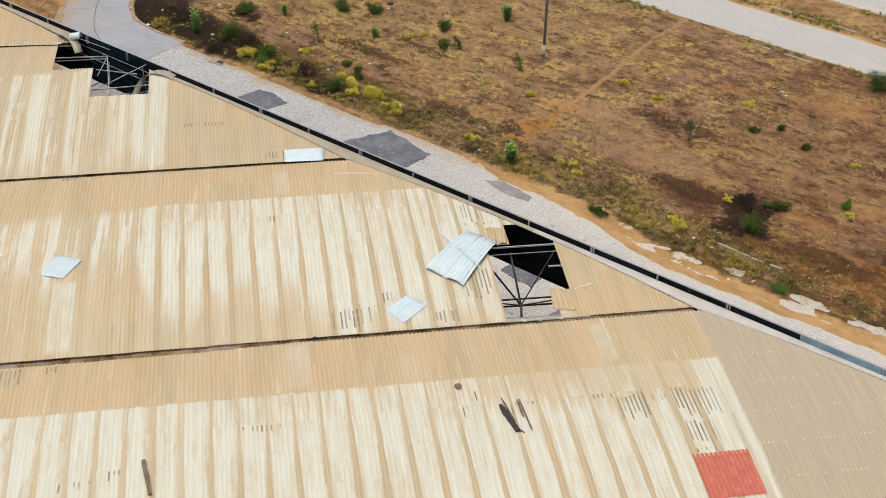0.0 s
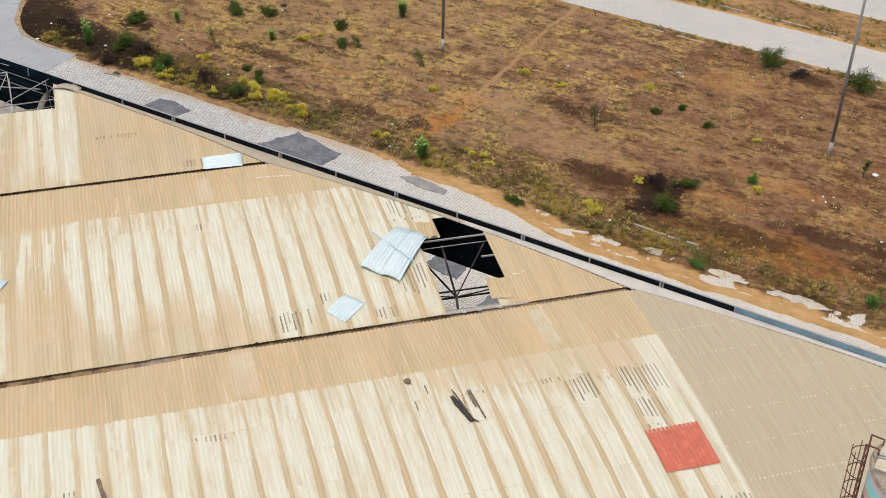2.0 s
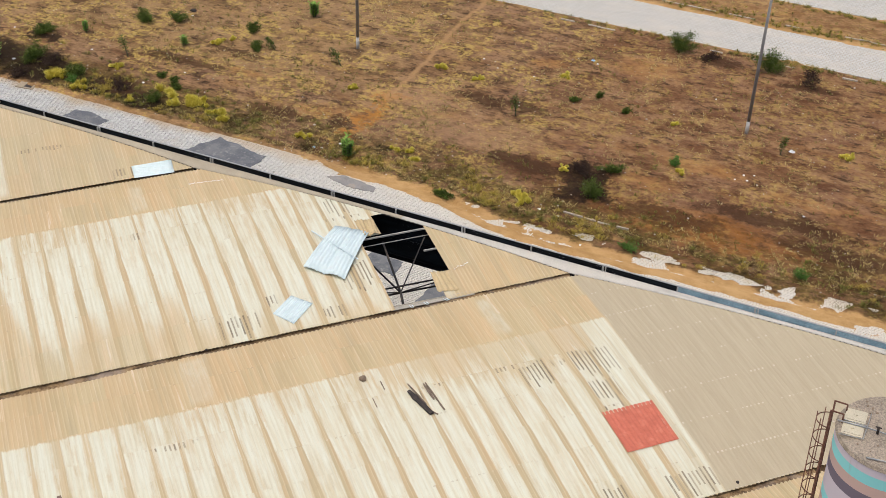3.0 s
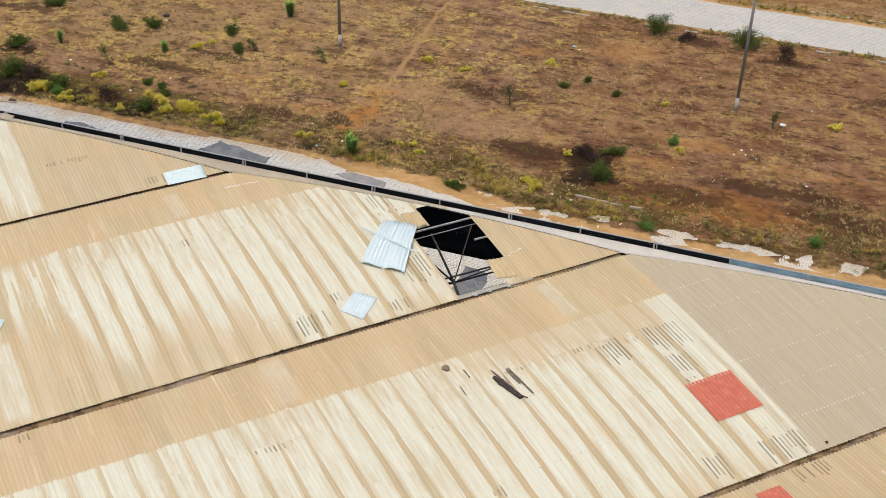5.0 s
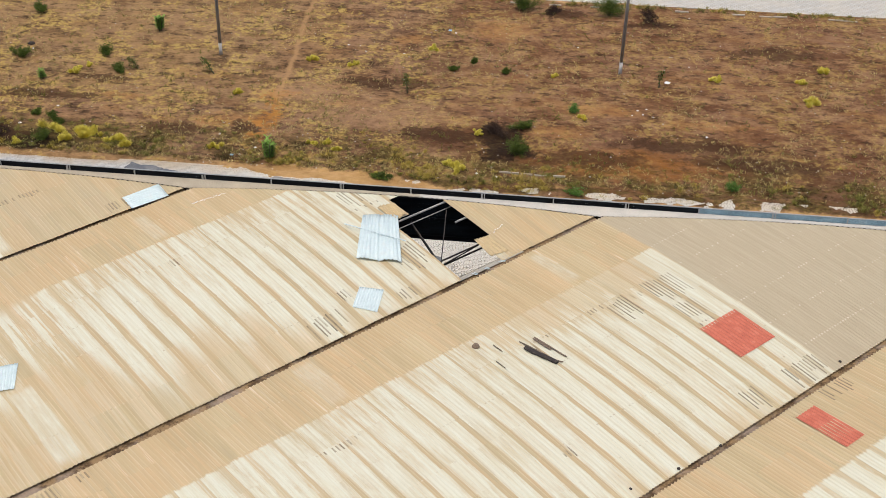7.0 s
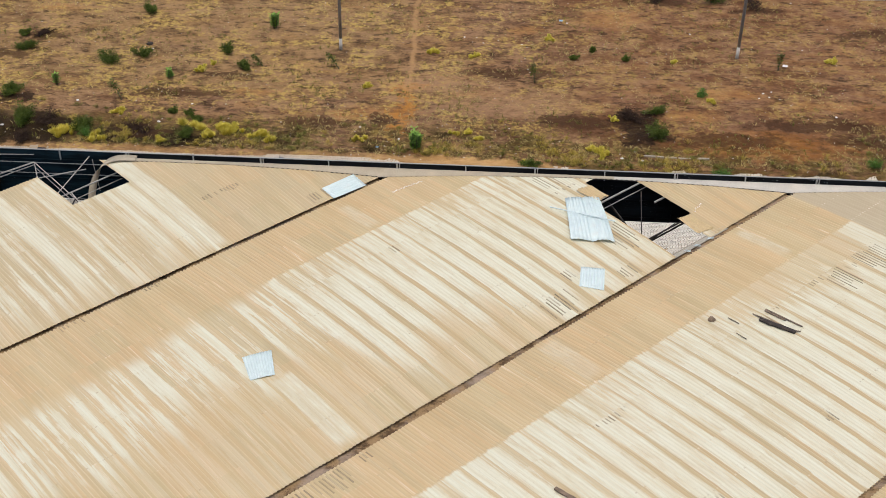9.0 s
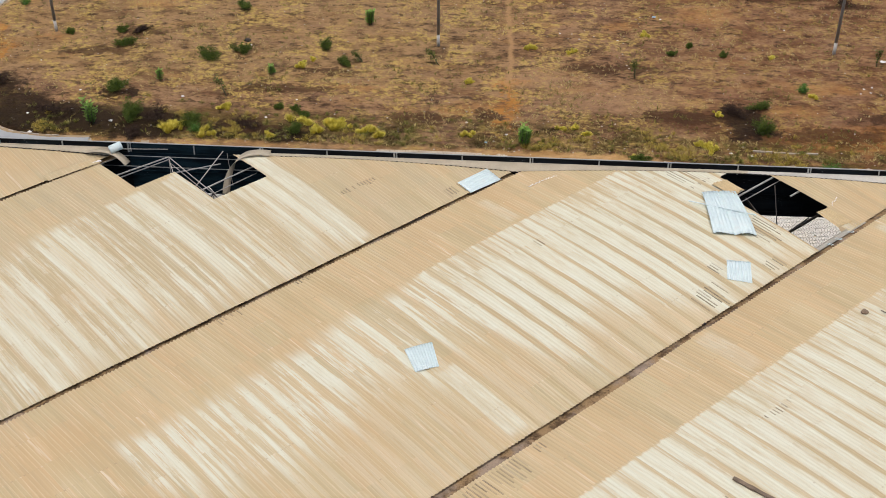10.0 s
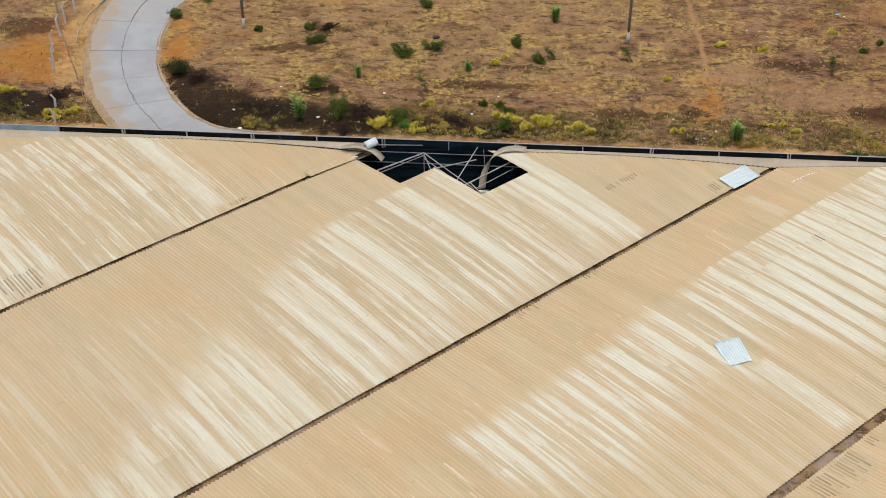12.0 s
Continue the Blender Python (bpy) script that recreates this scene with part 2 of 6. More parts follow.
    even = a.f("SUBTRACT", even, a.f("MULTIPLY", a.step(b, 6.0, 3.6), a.f("ADD", a.step(own, 0.62, 0.42, 0.05, 0.28), a.f("MULTIPLY", one, a.step(v, 2.0, 6.0, 0.0, 0.34)))))
    raw = a.f("ADD", a.f("MULTIPLY", raw, a.f("SUBTRACT", 1.0, tidy)), a.f("MULTIPLY", even, tidy))
    raw = a.f("SUBTRACT", raw, a.f("MULTIPLY", a.f("MULTIPLY", is_0, a.step(v, -8.0, -9.5)), a.step(thin, 0.40, 0.60, 0.36, -0.08)))
    wander = a.noise(a.scaled(u, cid, k, 0.45, 3.1, 5.0), 1.0, 3, 0.55)
    lap_at = a.f("SUBTRACT", 0.5, a.f("ABSOLUTE", a.f("SUBTRACT", a.f("FRACT", a.f("ADD", s, a.f("MULTIPLY", a.f("SUBTRACT", wander, 0.5), 0.10))), 0.5)))
    broad = a.f("ADD", a.f("ADD", 0.030, a.f("MULTIPLY", a.step(b, 3.4, 9.0), 0.085)), a.f("ADD", a.f("MULTIPLY", a.f("SUBTRACT", col_rnd, 0.5), 0.07), a.f("MULTIPLY", a.f("SUBTRACT", own, 0.5), 0.16)))
    band = a.step(lap_at, a.f("SUBTRACT", broad, 0.02), a.f("ADD", broad, 0.045), 1.0, 0.0)
    halo = a.f("MULTIPLY", a.step(lap_at, broad, a.f("ADD", broad, 0.17), 1.0, 0.0), a.step(a.f("ADD", a.f("MULTIPLY", fine, 0.6), a.f("MULTIPLY", wander, 0.4)), 0.46, 0.60, 0.0, 0.6))
    band = a.f("MAXIMUM", band, halo)
    band = a.f("MULTIPLY", band, a.step(tidy, 0.0, 0.8, 0.35, 0.93))
    white = a.f("MULTIPLY", a.f("MULTIPLY", a.f("MAXIMUM", a.step(raw, 0.06, 0.74), least), a.f("SUBTRACT", 1.0, band)), a.f("MULTIPLY", begun, ends))
    # beside the eave the later sheets are all tan
    lim = a.f("ADD", a.f("ADD", 7.65, a.f("MULTIPLY", is_m2, 4.0)), a.f("MULTIPLY", k, 15.6))
    kept = a.f("SUBTRACT", 1.0, a.f("MULTIPLY", a.f("GREATER_THAN", v, lim), a.f("LESS_THAN", k, 0.5)))
    white = a.f("MULTIPLY", white, kept)
    grey_edge = a.f("ADD", 12.25, a.f("MULTIPLY", a.f("SUBTRACT", fine, 0.5), 0.35))
    grey = a.f("MULTIPLY", one, a.step(v, grey_edge, a.f("ADD", grey_edge, 0.12)))
    pale = a.f("MULTIPLY", a.f("MULTIPLY", one, begun), a.f("MULTIPLY", a.step(v, 11.15, 11.3), a.step(v, 12.4, 12.2)))
    white = a.f("MULTIPLY", white, a.f("SUBTRACT", 1.0, a.f("MULTIPLY", a.f("ADD", is_m1, is_m2), a.step(thin, 0.40, 0.60, 0.42, 0.08))))
    faint = a.f("MULTIPLY", a.f("MULTIPLY", is_m1, kept), a.f("MULTIPLY", a.step(b, 3.3, 4.6), a.step(thin, 0.50, 0.62, 0.0, 0.34)))
    white = a.f("MAXIMUM", a.f("MAXIMUM", white, faint), a.f("MULTIPLY", pale, 0.85))
    white = a.f("MULTIPLY", white, a.f("SUBTRACT", 1.0, a.f("MULTIPLY", is_0, a.step(v, -22.2, -22.7))))
    # single sheets bleached almost all over
    for kk, b0, b1, v0, v1 in PALE:
        here = a.f("SUBTRACT", 1.0, a.f("ABSOLUTE", a.f("SUBTRACT", k, kk)), clamp=True)
        across = a.f("ADD", v, a.f("MULTIPLY", a.f("SUBTRACT", fine, 0.5), 0.5))
        spot = a.f("MULTIPLY", a.f("MULTIPLY", a.step(across, v0 - 0.06, v0 + 0.1), a.step(across, v1 + 0.06, v1 - 0.1)), a.f("MULTIPLY", a.step(b, b0 - 0.1, b0 + 0.3), a.step(b, b1 + 0.1, b1 - 0.5)))
        white = a.f("MAXIMUM", white, a.f("MULTIPLY", a.f("MULTIPLY", spot, here), a.step(mottle, 0.35, 0.6, 0.9 if b1 > 5 else 0.5, 0.6 if b1 > 5 else 0.2)))
    tan = a.mix(a.step(wide, 0.3, 0.7), (0.428, 0.345, 0.195), (0.508, 0.42, 0.252))
    tan = a.mix(a.f("MULTIPLY", sheet_rnd, 0.50), tan, (0.52, 0.372, 0.212))
    tan = a.mix(a.step(own, 0.50, 0.70, 0.0, 0.55), tan, (0.57, 0.40, 0.225))
    tan = a.mix(a.f("MULTIPLY", a.step(own, 0.60, 0.68), a.step(thin, 0.5, 0.62, 0.0, 0.7)), tan, (0.66, 0.60, 0.46))
    tan = a.mix(a.step(own, 0.48, 0.28, 0.0, 0.5), tan, (0.40, 0.345, 0.225))
    tan = a.mix(a.f("MULTIPLY", a.step(fine, 0.52, 0.75), 0.45), tan, (0.62, 0.52, 0.36))
    tan = a.mix(a.f("MULTIPLY", a.f("ADD", is_m1, is_m2), a.step(col_rnd, 0.2, 0.8, 0.45, 0.15)), tan, (0.425, 0.372, 0.25))
    rust = a.mix(a.f("MULTIPLY", a.step(cloud, 0.5, 0.7), 0.35), tan, (0.50, 0.34, 0.17))
    grey_c = a.mix(a.step(fine, 0.3, 0.7), (0.40, 0.342, 0.235), (0.445, 0.385, 0.27))
    dull = a.mix(grey, rust, grey_c)
    bleached = a.mix(a.step(fine, 0.35, 0.7), (0.625, 0.632, 0.52), (0.565, 0.54, 0.40))
    c = a.mix(a.f("MULTIPLY", white, a.f("SUBTRACT", 1.0, grey)), dull, bleached)
    stained = a.f("MULTIPLY", a.f("MULTIPLY", band, begun), a.f("MULTIPLY", a.f("SUBTRACT", 1.0, grey), a.step(own, 0.35, 0.65, 0.35, 0.8)))
    c = a.mix(stained, c, a.mix(sheet_rnd, (0.40, 0.335, 0.205), (0.45, 0.35, 0.205)))
    # lichen dashes on the wave tops, above the laps and the gutters; beside the hole, painted valley shade
    cor = a.f("ADD", 0.5, a.f("DIVIDE", along_v, PITCH))
    wave = a.f("ABSOLUTE", a.f("SUBTRACT", a.f("FRACT", cor), 0.5))
    wid = a.f("FLOOR", cor)
    dash = a.hashed(a.vec(wid, rid, 8.5))
    down = a.f("FRACT", a.f("DIVIDE", a.f("SUBTRACT", b, 0.18), LENGTH))
    long = a.f("MULTIPLY", dash, 1.5)
    low = a.f("MULTIPLY", a.step(b, a.f("SUBTRACT", 12.3, long), a.f("SUBTRACT", 12.4, long)), a.step(a.noise(a.scaled(u, v, k, 0.02, 0.45, 5.0), 1.0, 2), 0.62, 0.70))
    dash2 = a.hashed(a.vec(wid, rid, 2.5))
    # the bay 0 boxes from v 3.6 to 5.6 paint shaded corrugation valleys
    for kk, b0, b1, v0, v1 in ((1.0, 4.78, 6.45, 9.9, 11.65), (1.0, 6.5, 8.05, 10.1, 11.1), (1.0, 4.78, 5.05, 7.2, 8.0), (1.0, 4.9, 6.3, 8.0, 9.2), (1.0, 11.2, 12.4, 8.2, 9.2), (1.0, 11.3, 12.4, 10.6, 12.6), (1.0, 0.5, 1.6, -15.0, -12.4), (1.0, 0.5, 1.0, -11.7, -11.2),
                           (2.0, 0.3, 1.1, 10.8, 12.2), (0.0, 11.1, 12.4, -1.5, 0.1), (0.0, 11.6, 12.4, 2.5, 3.4), (0.0, 10.3, 11.0, 0.5, 1.0), (0.0, 4.7, 5.4, -3.65, -3.25), (0.0, 4.8, 6.5, 4.1, 5.6), (0.0, 9.4, 11.2, 3.6, 4.9),
                           (-2.0, 10.9, 12.4, -30.6, -28.6), (-1.0, 9.1, 9.5, -7.2, -5.3), (0.0, 0.25, 0.75, -16.0, -15.0), (0.0, 0.25, 0.6, -12.4, -11.6), (-1.0, 11.7, 12.4, -3.6, -2.2), (-2.0, 12.1, 12.4, -20.2, -19.2)):
        here = a.f("SUBTRACT", 1.0, a.f("ABSOLUTE", a.f("SUBTRACT", k, kk)), clamp=True)
        span = b1 - b0
        start = a.f("ADD", b0, a.f("MULTIPLY", a.f("FRACT", a.f("MULTIPLY", dash2, 7.3)), span * 0.14))
        stretch = a.f("MULTIPLY", a.f("GREATER_THAN", b, start), a.f("LESS_THAN", b, a.f("ADD", start, a.f("MULTIPLY", a.f("ADD", 0.5, a.f("MULTIPLY", dash2, 0.5)), span))))
        inside = a.f("MULTIPLY", a.step(v, v0, v0 + 0.05), a.step(v, v1, v1 - 0.05))
        low = a.f("MAXIMUM", low, a.f("MULTIPLY", a.f("MULTIPLY", here, stretch), a.f("MULTIPLY", inside, a.f("LESS_THAN", b, b1))))
    mid = a.f("MULTIPLY", a.f("MULTIPLY", one, a.step(a.noise(a.scaled(u, v, k, 0.5, 0.35, 5.0), 1.0, 2), 0.64, 0.68)), a.f("MULTIPLY", a.step(down, 0.04, 0.06), a.f("LESS_THAN", down, a.f("MULTIPLY", dash, 0.6))))
    mid = a.f("MULTIPLY", mid, a.f("GREATER_THAN", b, 4.8))
    dashes = a.f("MULTIPLY", a.f("MAXIMUM", low, mid), a.f("MULTIPLY", a.step(wave, 0.24, 0.13), a.f("GREATER_THAN", dash, 0.12)))
    dashes = a.f("MULTIPLY", dashes, a.f("SUBTRACT", 1.0, grey))
    uneven = a.f("MULTIPLY", a.f("ADD", 0.45, a.f("MULTIPLY", a.f("FRACT", a.f("MULTIPLY", dash, 13.7)), 0.5)), a.step(a.noise(a.scaled(u, v, k, 1.3, 9.0, 5.0), 1.0, 4, 0.7), 0.28, 0.55, 0.40, 1.0))
    c = a.mix(a.f("MULTIPLY", dashes, uneven), c, (0.12, 0.092, 0.06))
    # rubbed wave tops with the corrugation's highlight painted in, and ticks where each wave laps the sheet below
    crest = a.f("MULTIPLY", a.step(wave, 0.16, 0.05), a.step(fine, 0.38, 0.58, 0.15, 1.0))
    c = a.mix(a.f("MULTIPLY", a.f("MULTIPLY", crest, a.f("SUBTRACT", 1.0, a.f("MULTIPLY", grey, 0.7))), a.step(white, 0.0, 0.7, 0.26, 0.16)), c, (0.70, 0.60, 0.43))
    tick = a.f("MULTIPLY", a.step(down, 0.045, 0.03), a.f("MULTIPLY", a.step(wave, 0.30, 0.2), a.f("GREATER_THAN", dash2, 0.42)))
    tick = a.f("MULTIPLY", a.f("MULTIPLY", tick, a.step(a.noise(a.scaled(u, v, k, 0.3, 0.3, 2.0), 1.0, 3), 0.40, 0.58)), a.f("SUBTRACT", 1.0, grey))
    c = a.mix(a.f("MULTIPLY", tick, a.step(own, 0.4, 0.62, 0.05, 0.42)), c, a.mix(a.f("GREATER_THAN", dash, 0.40), (0.66, 0.58, 0.44), (0.27, 0.21, 0.14)))
    # pale bolt washers along the laps of the plain grey sheets
    wash = a.f("MULTIPLY", a.f("MULTIPLY", grey, a.step(down, 0.055, 0.03)), a.f("MULTIPLY", a.step(wave, 0.28, 0.18), a.f("GREATER_THAN", dash, 0.35)))
    c = a.mix(a.f("MULTIPLY", wash, a.step(own, 0.40, 0.62, 0.05, 0.55)), c, (0.72, 0.66, 0.55))
    c = a.mix(a.step(speck, 0.62, 0.75, 0.0, 0.35), c, (0.30, 0.22, 0.14))
    a.colour(c)
    a.bump(a.noise(a.pos, 60.0, 3), 0.003)
    return a.m


M_ROOF = roof_material()
M_RED = plain("faded_red_sheet", (0.53, 0.155, 0.10), 0.75, spread=0.25, scale=9, dirt=(0.60, 0.31, 0.23), dirty=0.25, shine=0.2)
M_GALV = plain("galvanised_sheet", (0.60, 0.715, 0.72), 0.5, 0.05, 0.16, 6, dirt=(0.50, 0.48, 0.44), dirty=0.3, bump=0.002, shine=0.3)
M_OFFCUT = plain("tan_fibre_cement", (0.54, 0.425, 0.245), 0.85, 0.0, 0.25, 3, dirt=(0.36, 0.26, 0.13), dirty=0.5, shine=0.2)
M_FLASH = plain("dusty_flashing", (0.38, 0.335, 0.25), 0.6, 0.1, 0.2, 3, dirt=(0.42, 0.33, 0.22), dirty=0.4)
M_FLASH_NEW = plain("grey_zinc_flashing", (0.47, 0.455, 0.41), 0.55, 0.1, 0.2, 3, dirt=(0.4, 0.34, 0.26), dirty=0.35)


def fascia_material(name, lo, hi, flaked):
    """Dark paint on steel, deepened by the shade of its unlit inner side, chalked in drifts and flaked to pale primer
    in short level streaks.
    """
    a = Mat(name, 0.6)
    a.bsdf.inputs["Specular IOR Level"].default_value = 0.12
    drift = a.noise(a.scaled(a.x, a.y, a.z, 0.5, 1.0, 3.0), 1.0, 5, 0.65)
    grain = a.noise(a.scaled(a.x, a.y, a.z, 5.0, 6.0, 26.0), 1.0, 5, 0.75)
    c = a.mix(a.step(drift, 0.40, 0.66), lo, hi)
    chips = a.f("MULTIPLY", a.step(grain, 0.62, 0.68), a.step(a.noise(a.scaled(a.x, a.y, a.z, 0.35, 0.5, 0.5), 1.0, 3), 0.54, 0.62))
    a.colour(a.mix(a.f("MULTIPLY", chips, flaked), c, (0.34, 0.38, 0.40)))
    a.bump(grain, 0.003)
    return a.m


# near-black tones: dark paint plus the shade inside the shed
M_NAVY = fascia_material("dark_painted_shaded_steel", (0.0022, 0.0036, 0.0055), (0.007, 0.0115, 0.016), 0.8)
M_TEAL = fascia_material("dark_teal_shaded_steel", (0.0028, 0.0075, 0.0115), (0.009, 0.026, 0.038), 0.5)
M_BLUE = plain("faded_blue_steel", (0.25, 0.40, 0.49), 0.5, 0.05, 0.45, 3, dirt=(0.42, 0.43, 0.40), dirty=0.4)
M_CAP = plain("grey_steel_angle", (0.40, 0.42, 0.42), 0.5, 0.4, 0.3, 5)
M_STEEL = plain("primed_truss_steel", (0.44, 0.43, 0.40), 0.6, 0.2, 0.35, 6, dirt=(0.20, 0.13, 0.08), dirty=0.4)
# truss steel with the gloom under the roof put into its colour
M_DARKSTEEL = plain("shaded_truss_steel", (0.006, 0.0055, 0.0055), 0.6, 0.2, 0.35, 6)


def silt_material():
    """Wet dark mud, rusty silt and dry grey dust lying in a gutter."""
    a = Mat("silted_gutter", 0.95)
    n = a.noise(a.pos, 1.7, 6, 0.74)
    g = a.noise(a.pos, 14.0, 4, 0.7)
    c = a.mix(a.step(n, 0.42, 0.58), (0.085, 0.053, 0.027), (0.275, 0.185, 0.095))
    c = a.mix(a.step(a.noise(a.pos, 0.5, 5, 0.68), 0.48, 0.64, 0.0, 0.75), c, (0.32, 0.255, 0.20))
    a.colour(a.mix(a.step(g, 0.58, 0.70, 0.0, 0.7), c, (0.04, 0.026, 0.012)))
    a.bump(g, 0.02)
    return a.m


M_GUTTER = silt_material()
M_LIP = plain("zinc_gutter_lip", (0.45, 0.415, 0.34), 0.5, 0.3, 0.3, 4)
# for charred wood and debris, and for strips and blocks of painted shade
M_CHAR_SHADE = plain("char_and_shade_black", (0.045, 0.036, 0.032), 0.9, 0.0, 0.5, 10, bump=0.01)
M_WOOD = plain("weathered_batten", (0.19, 0.14, 0.10), 0.9, 0.0, 0.45, 10, bump=0.01)
M_STONE = plain("brown_stone", (0.24, 0.175, 0.12), 0.9, 0.0, 0.4, 10, bump=0.02)
M_PLASTER = plain("rendered_wall", (0.55, 0.52, 0.46), 0.9, 0.0, 0.25, 1.5)
M_WHITE = plain("white_paint_flakes", (0.82, 0.80, 0.76), 0.8, 0.0, 0.15, 6)


BURNT = ((-21.3, 13.9, 3.0, 2.3), (-26.8, 14.3, 6.0, 2.4), (-31.4, 17.4, 2.2, 2.9), (-29.4, 15.6, 3.0, 2.2), (-16.2, 13.6, 2.8, 1.3), (-12.9, 13.2, 1.8, 1.0), (12.6, 15.6, 1.7, 1.6), (12.0, 17.2, 1.5, 1.6), (-41.0, 14.4, 3.2, 2.0), (-38.6, 15.8, 1.1, 1.2), (-44.5, 15.0, 3.0, 1.8), (-23.7, 17.3, 1.6, 0.8))


def ground_material():
    a = Mat("dry_scrub_soil", 0.95)
    warp = a.noise(a.pos, 0.8, 6, 0.72, colour=True)
    sep = a.n("ShaderNodeSeparateXYZ")
    a.l(warp, sep.inputs[0])
    px = a.f("ADD", a.x, a.f("MULTIPLY", a.f("SUBTRACT", sep.outputs[0], 0.5), 5.2))
    py = a.f("ADD", a.y, a.f("MULTIPLY", a.f("SUBTRACT", sep.outputs[1], 0.5), 3.2))
    broad = a.noise(a.pos, 0.13, 4, 0.6)
    mid = a.noise(a.scaled(a.x, a.y, a.z, 0.62, 1.0, 1.0), 1.0, 8, 0.74)
    fine = a.noise(a.scaled(a.x, a.y, a.z, 3.6, 5.2, 5.0), 1.0, 6, 0.78)
    grit = a.noise(a.pos, 26.0, 4, 0.7)
    soil = a.mix(a.step(mid, 0.36, 0.60), (0.040, 0.0205, 0.010), (0.310, 0.195, 0.108))
    soil = a.mix(a.f("MULTIPLY", a.step(broad, 0.45, 0.65), 0.5), soil, (0.275, 0.165, 0.082))
    # dusty mauve-grey crust in the open, broken by clods with their shade painted in
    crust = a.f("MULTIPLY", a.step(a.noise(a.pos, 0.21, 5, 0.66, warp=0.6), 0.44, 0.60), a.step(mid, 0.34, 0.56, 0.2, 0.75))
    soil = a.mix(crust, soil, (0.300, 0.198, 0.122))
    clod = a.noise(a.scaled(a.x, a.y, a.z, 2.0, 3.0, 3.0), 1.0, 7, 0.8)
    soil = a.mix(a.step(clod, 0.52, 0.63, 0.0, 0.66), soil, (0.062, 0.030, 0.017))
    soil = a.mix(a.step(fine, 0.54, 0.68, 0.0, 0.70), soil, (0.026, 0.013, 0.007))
    soil = a.mix(a.step(fine, 0.46, 0.28, 0.0, 0.6), soil, (0.44, 0.305, 0.165))
    # broad drifts of mauve dust, red-brown loam and ochre
    drift = a.noise(a.scaled(a.x, a.y, a.z, 0.16, 0.46, 1.0), 1.0, 7, 0.68, warp=0.8)
    loam = a.noise(a.scaled(a.x, a.y, a.z, 0.20, 0.60, 3.0), 1.0, 7, 0.70, warp=0.8)
    soil = a.mix(a.f("MULTIPLY", a.step(drift, 0.50, 0.60), a.step(fine, 0.40, 0.62, 0.62, 0.30)), soil, (0.232, 0.140, 0.098))
    soil = a.mix(a.f("MULTIPLY", a.step(drift, 0.47, 0.38), a.step(fine, 0.35, 0.60, 0.45, 0.60)), soil, (0.120, 0.056, 0.027))
    soil = a.mix(a.f("MULTIPLY", a.step(loam, 0.54, 0.64), 0.42), soil, (0.330, 0.190, 0.075))
    soil = a.mix(a.f("MULTIPLY", a.step(loam, 0.44, 0.36), 0.55), soil, (0.095, 0.045, 0.024))
    # paler, strawy ground to the west, darker red-brown to the east
    west = a.f("MULTIPLY", a.step(px, 4.0, -8.0), a.step(py, 17.0, 21.0))
    soil = a.mix(a.f("MULTIPLY", west, a.step(mid, 0.30, 0.60, 0.10, 0.36)), soil, (0.35, 0.255, 0.125))
    east = a.step(px, 3.0, 14.0)
    soil = a.mix(a.f("MULTIPLY", east, a.step(mid, 0.62, 0.35, 0.10, 0.50)), soil, (0.155, 0.066, 0.031))
    low_ground = a.f("MULTIPLY", a.step(px, -1.0, 7.0), a.f("MULTIPLY", a.step(py, 19.0, 16.8), a.step(a.noise(a.pos, 0.28, 5, 0.7), 0.40, 0.56)))
    soil = a.mix(a.f("MULTIPLY", low_ground, 0.62), soil, (0.085, 0.038, 0.018))
    # dry straw
    straw = a.f("MULTIPLY", a.step(a.noise(a.pos, 0.34, 6, 0.72), 0.47, 0.57), a.step(a.noise(a.pos, 2.4, 6, 0.8), 0.46, 0.56))
    straw = a.f("MULTIPLY", straw, a.step(px, 4.0, 12.0, 1.0, 0.5))
    soil = a.mix(a.f("MULTIPLY", straw, 0.80), soil, (0.47, 0.365, 0.115))
    # dark plant litter in small clumps, and the shade among the plants painted with it
    litter = a.noise(a.scaled(a.x, a.y, a.z, 1.0, 1.9, 1.9), 1.0, 8, 0.78)
    soil = a.mix(a.step(litter, 0.52, 0.62, 0.0, 0.78), soil, (0.032, 0.018, 0.008))
    # bare clay
    for places, colour, soft in ((((-1.1, 20.1, 1.9, 1.0), (-0.8, 16.6, 1.0, 2.0), (-2.2, 16.9, 1.5, 1.0), (-3.6, 16.5, 2.0, 0.8), (-9.9, 18.9, 2.4, 0.7), (11.1, 30.1, 3.0, 1.9), (5.7, 28.2, 1.3, 0.7), (17.9, 20.4, 3.6, 0.9), (15.4, 17.8, 2.6, 1.0), (24.0, 19.5, 4.0, 0.9), (-29.9, 24.6, 1.8, 0.9), (-24.8, 29.5, 2.4, 0.9)), (0.39, 0.215, 0.085), 1.3),
                                 (((-0.9, 17.0, 0.55, 3.6), (-1.1, 20.2, 1.1, 0.8), (-33.2, 21.6, 1.2, 2.4), (-42.4, 19.8, 2.6, 3.2), (-41.0, 18.2, 1.6, 1.6), (-37.6, 13.0, 1.7, 1.4), (-34.0, 25.4, 0.8, 1.2)), (0.43, 0.20, 0.038), 0.7)):
        clay = None
        for cx, cy, rx, ry in places:
            one = a.blob(px, py, cx, cy, rx, ry)
            clay = one if clay is None else a.f("MAXIMUM", clay, one)
        soil = a.mix(a.f("MULTIPLY", a.step(clay, 0.0, soft * 1.1), a.step(clod, 0.42, 0.60, 0.72, 0.30)), soil, colour)
    dust = a.f("MAXIMUM", a.blob(px, py, 5.0, 18.6, 5.5, 2.4), a.blob(px, py, 1.0, 20.6, 4.0, 1.6))
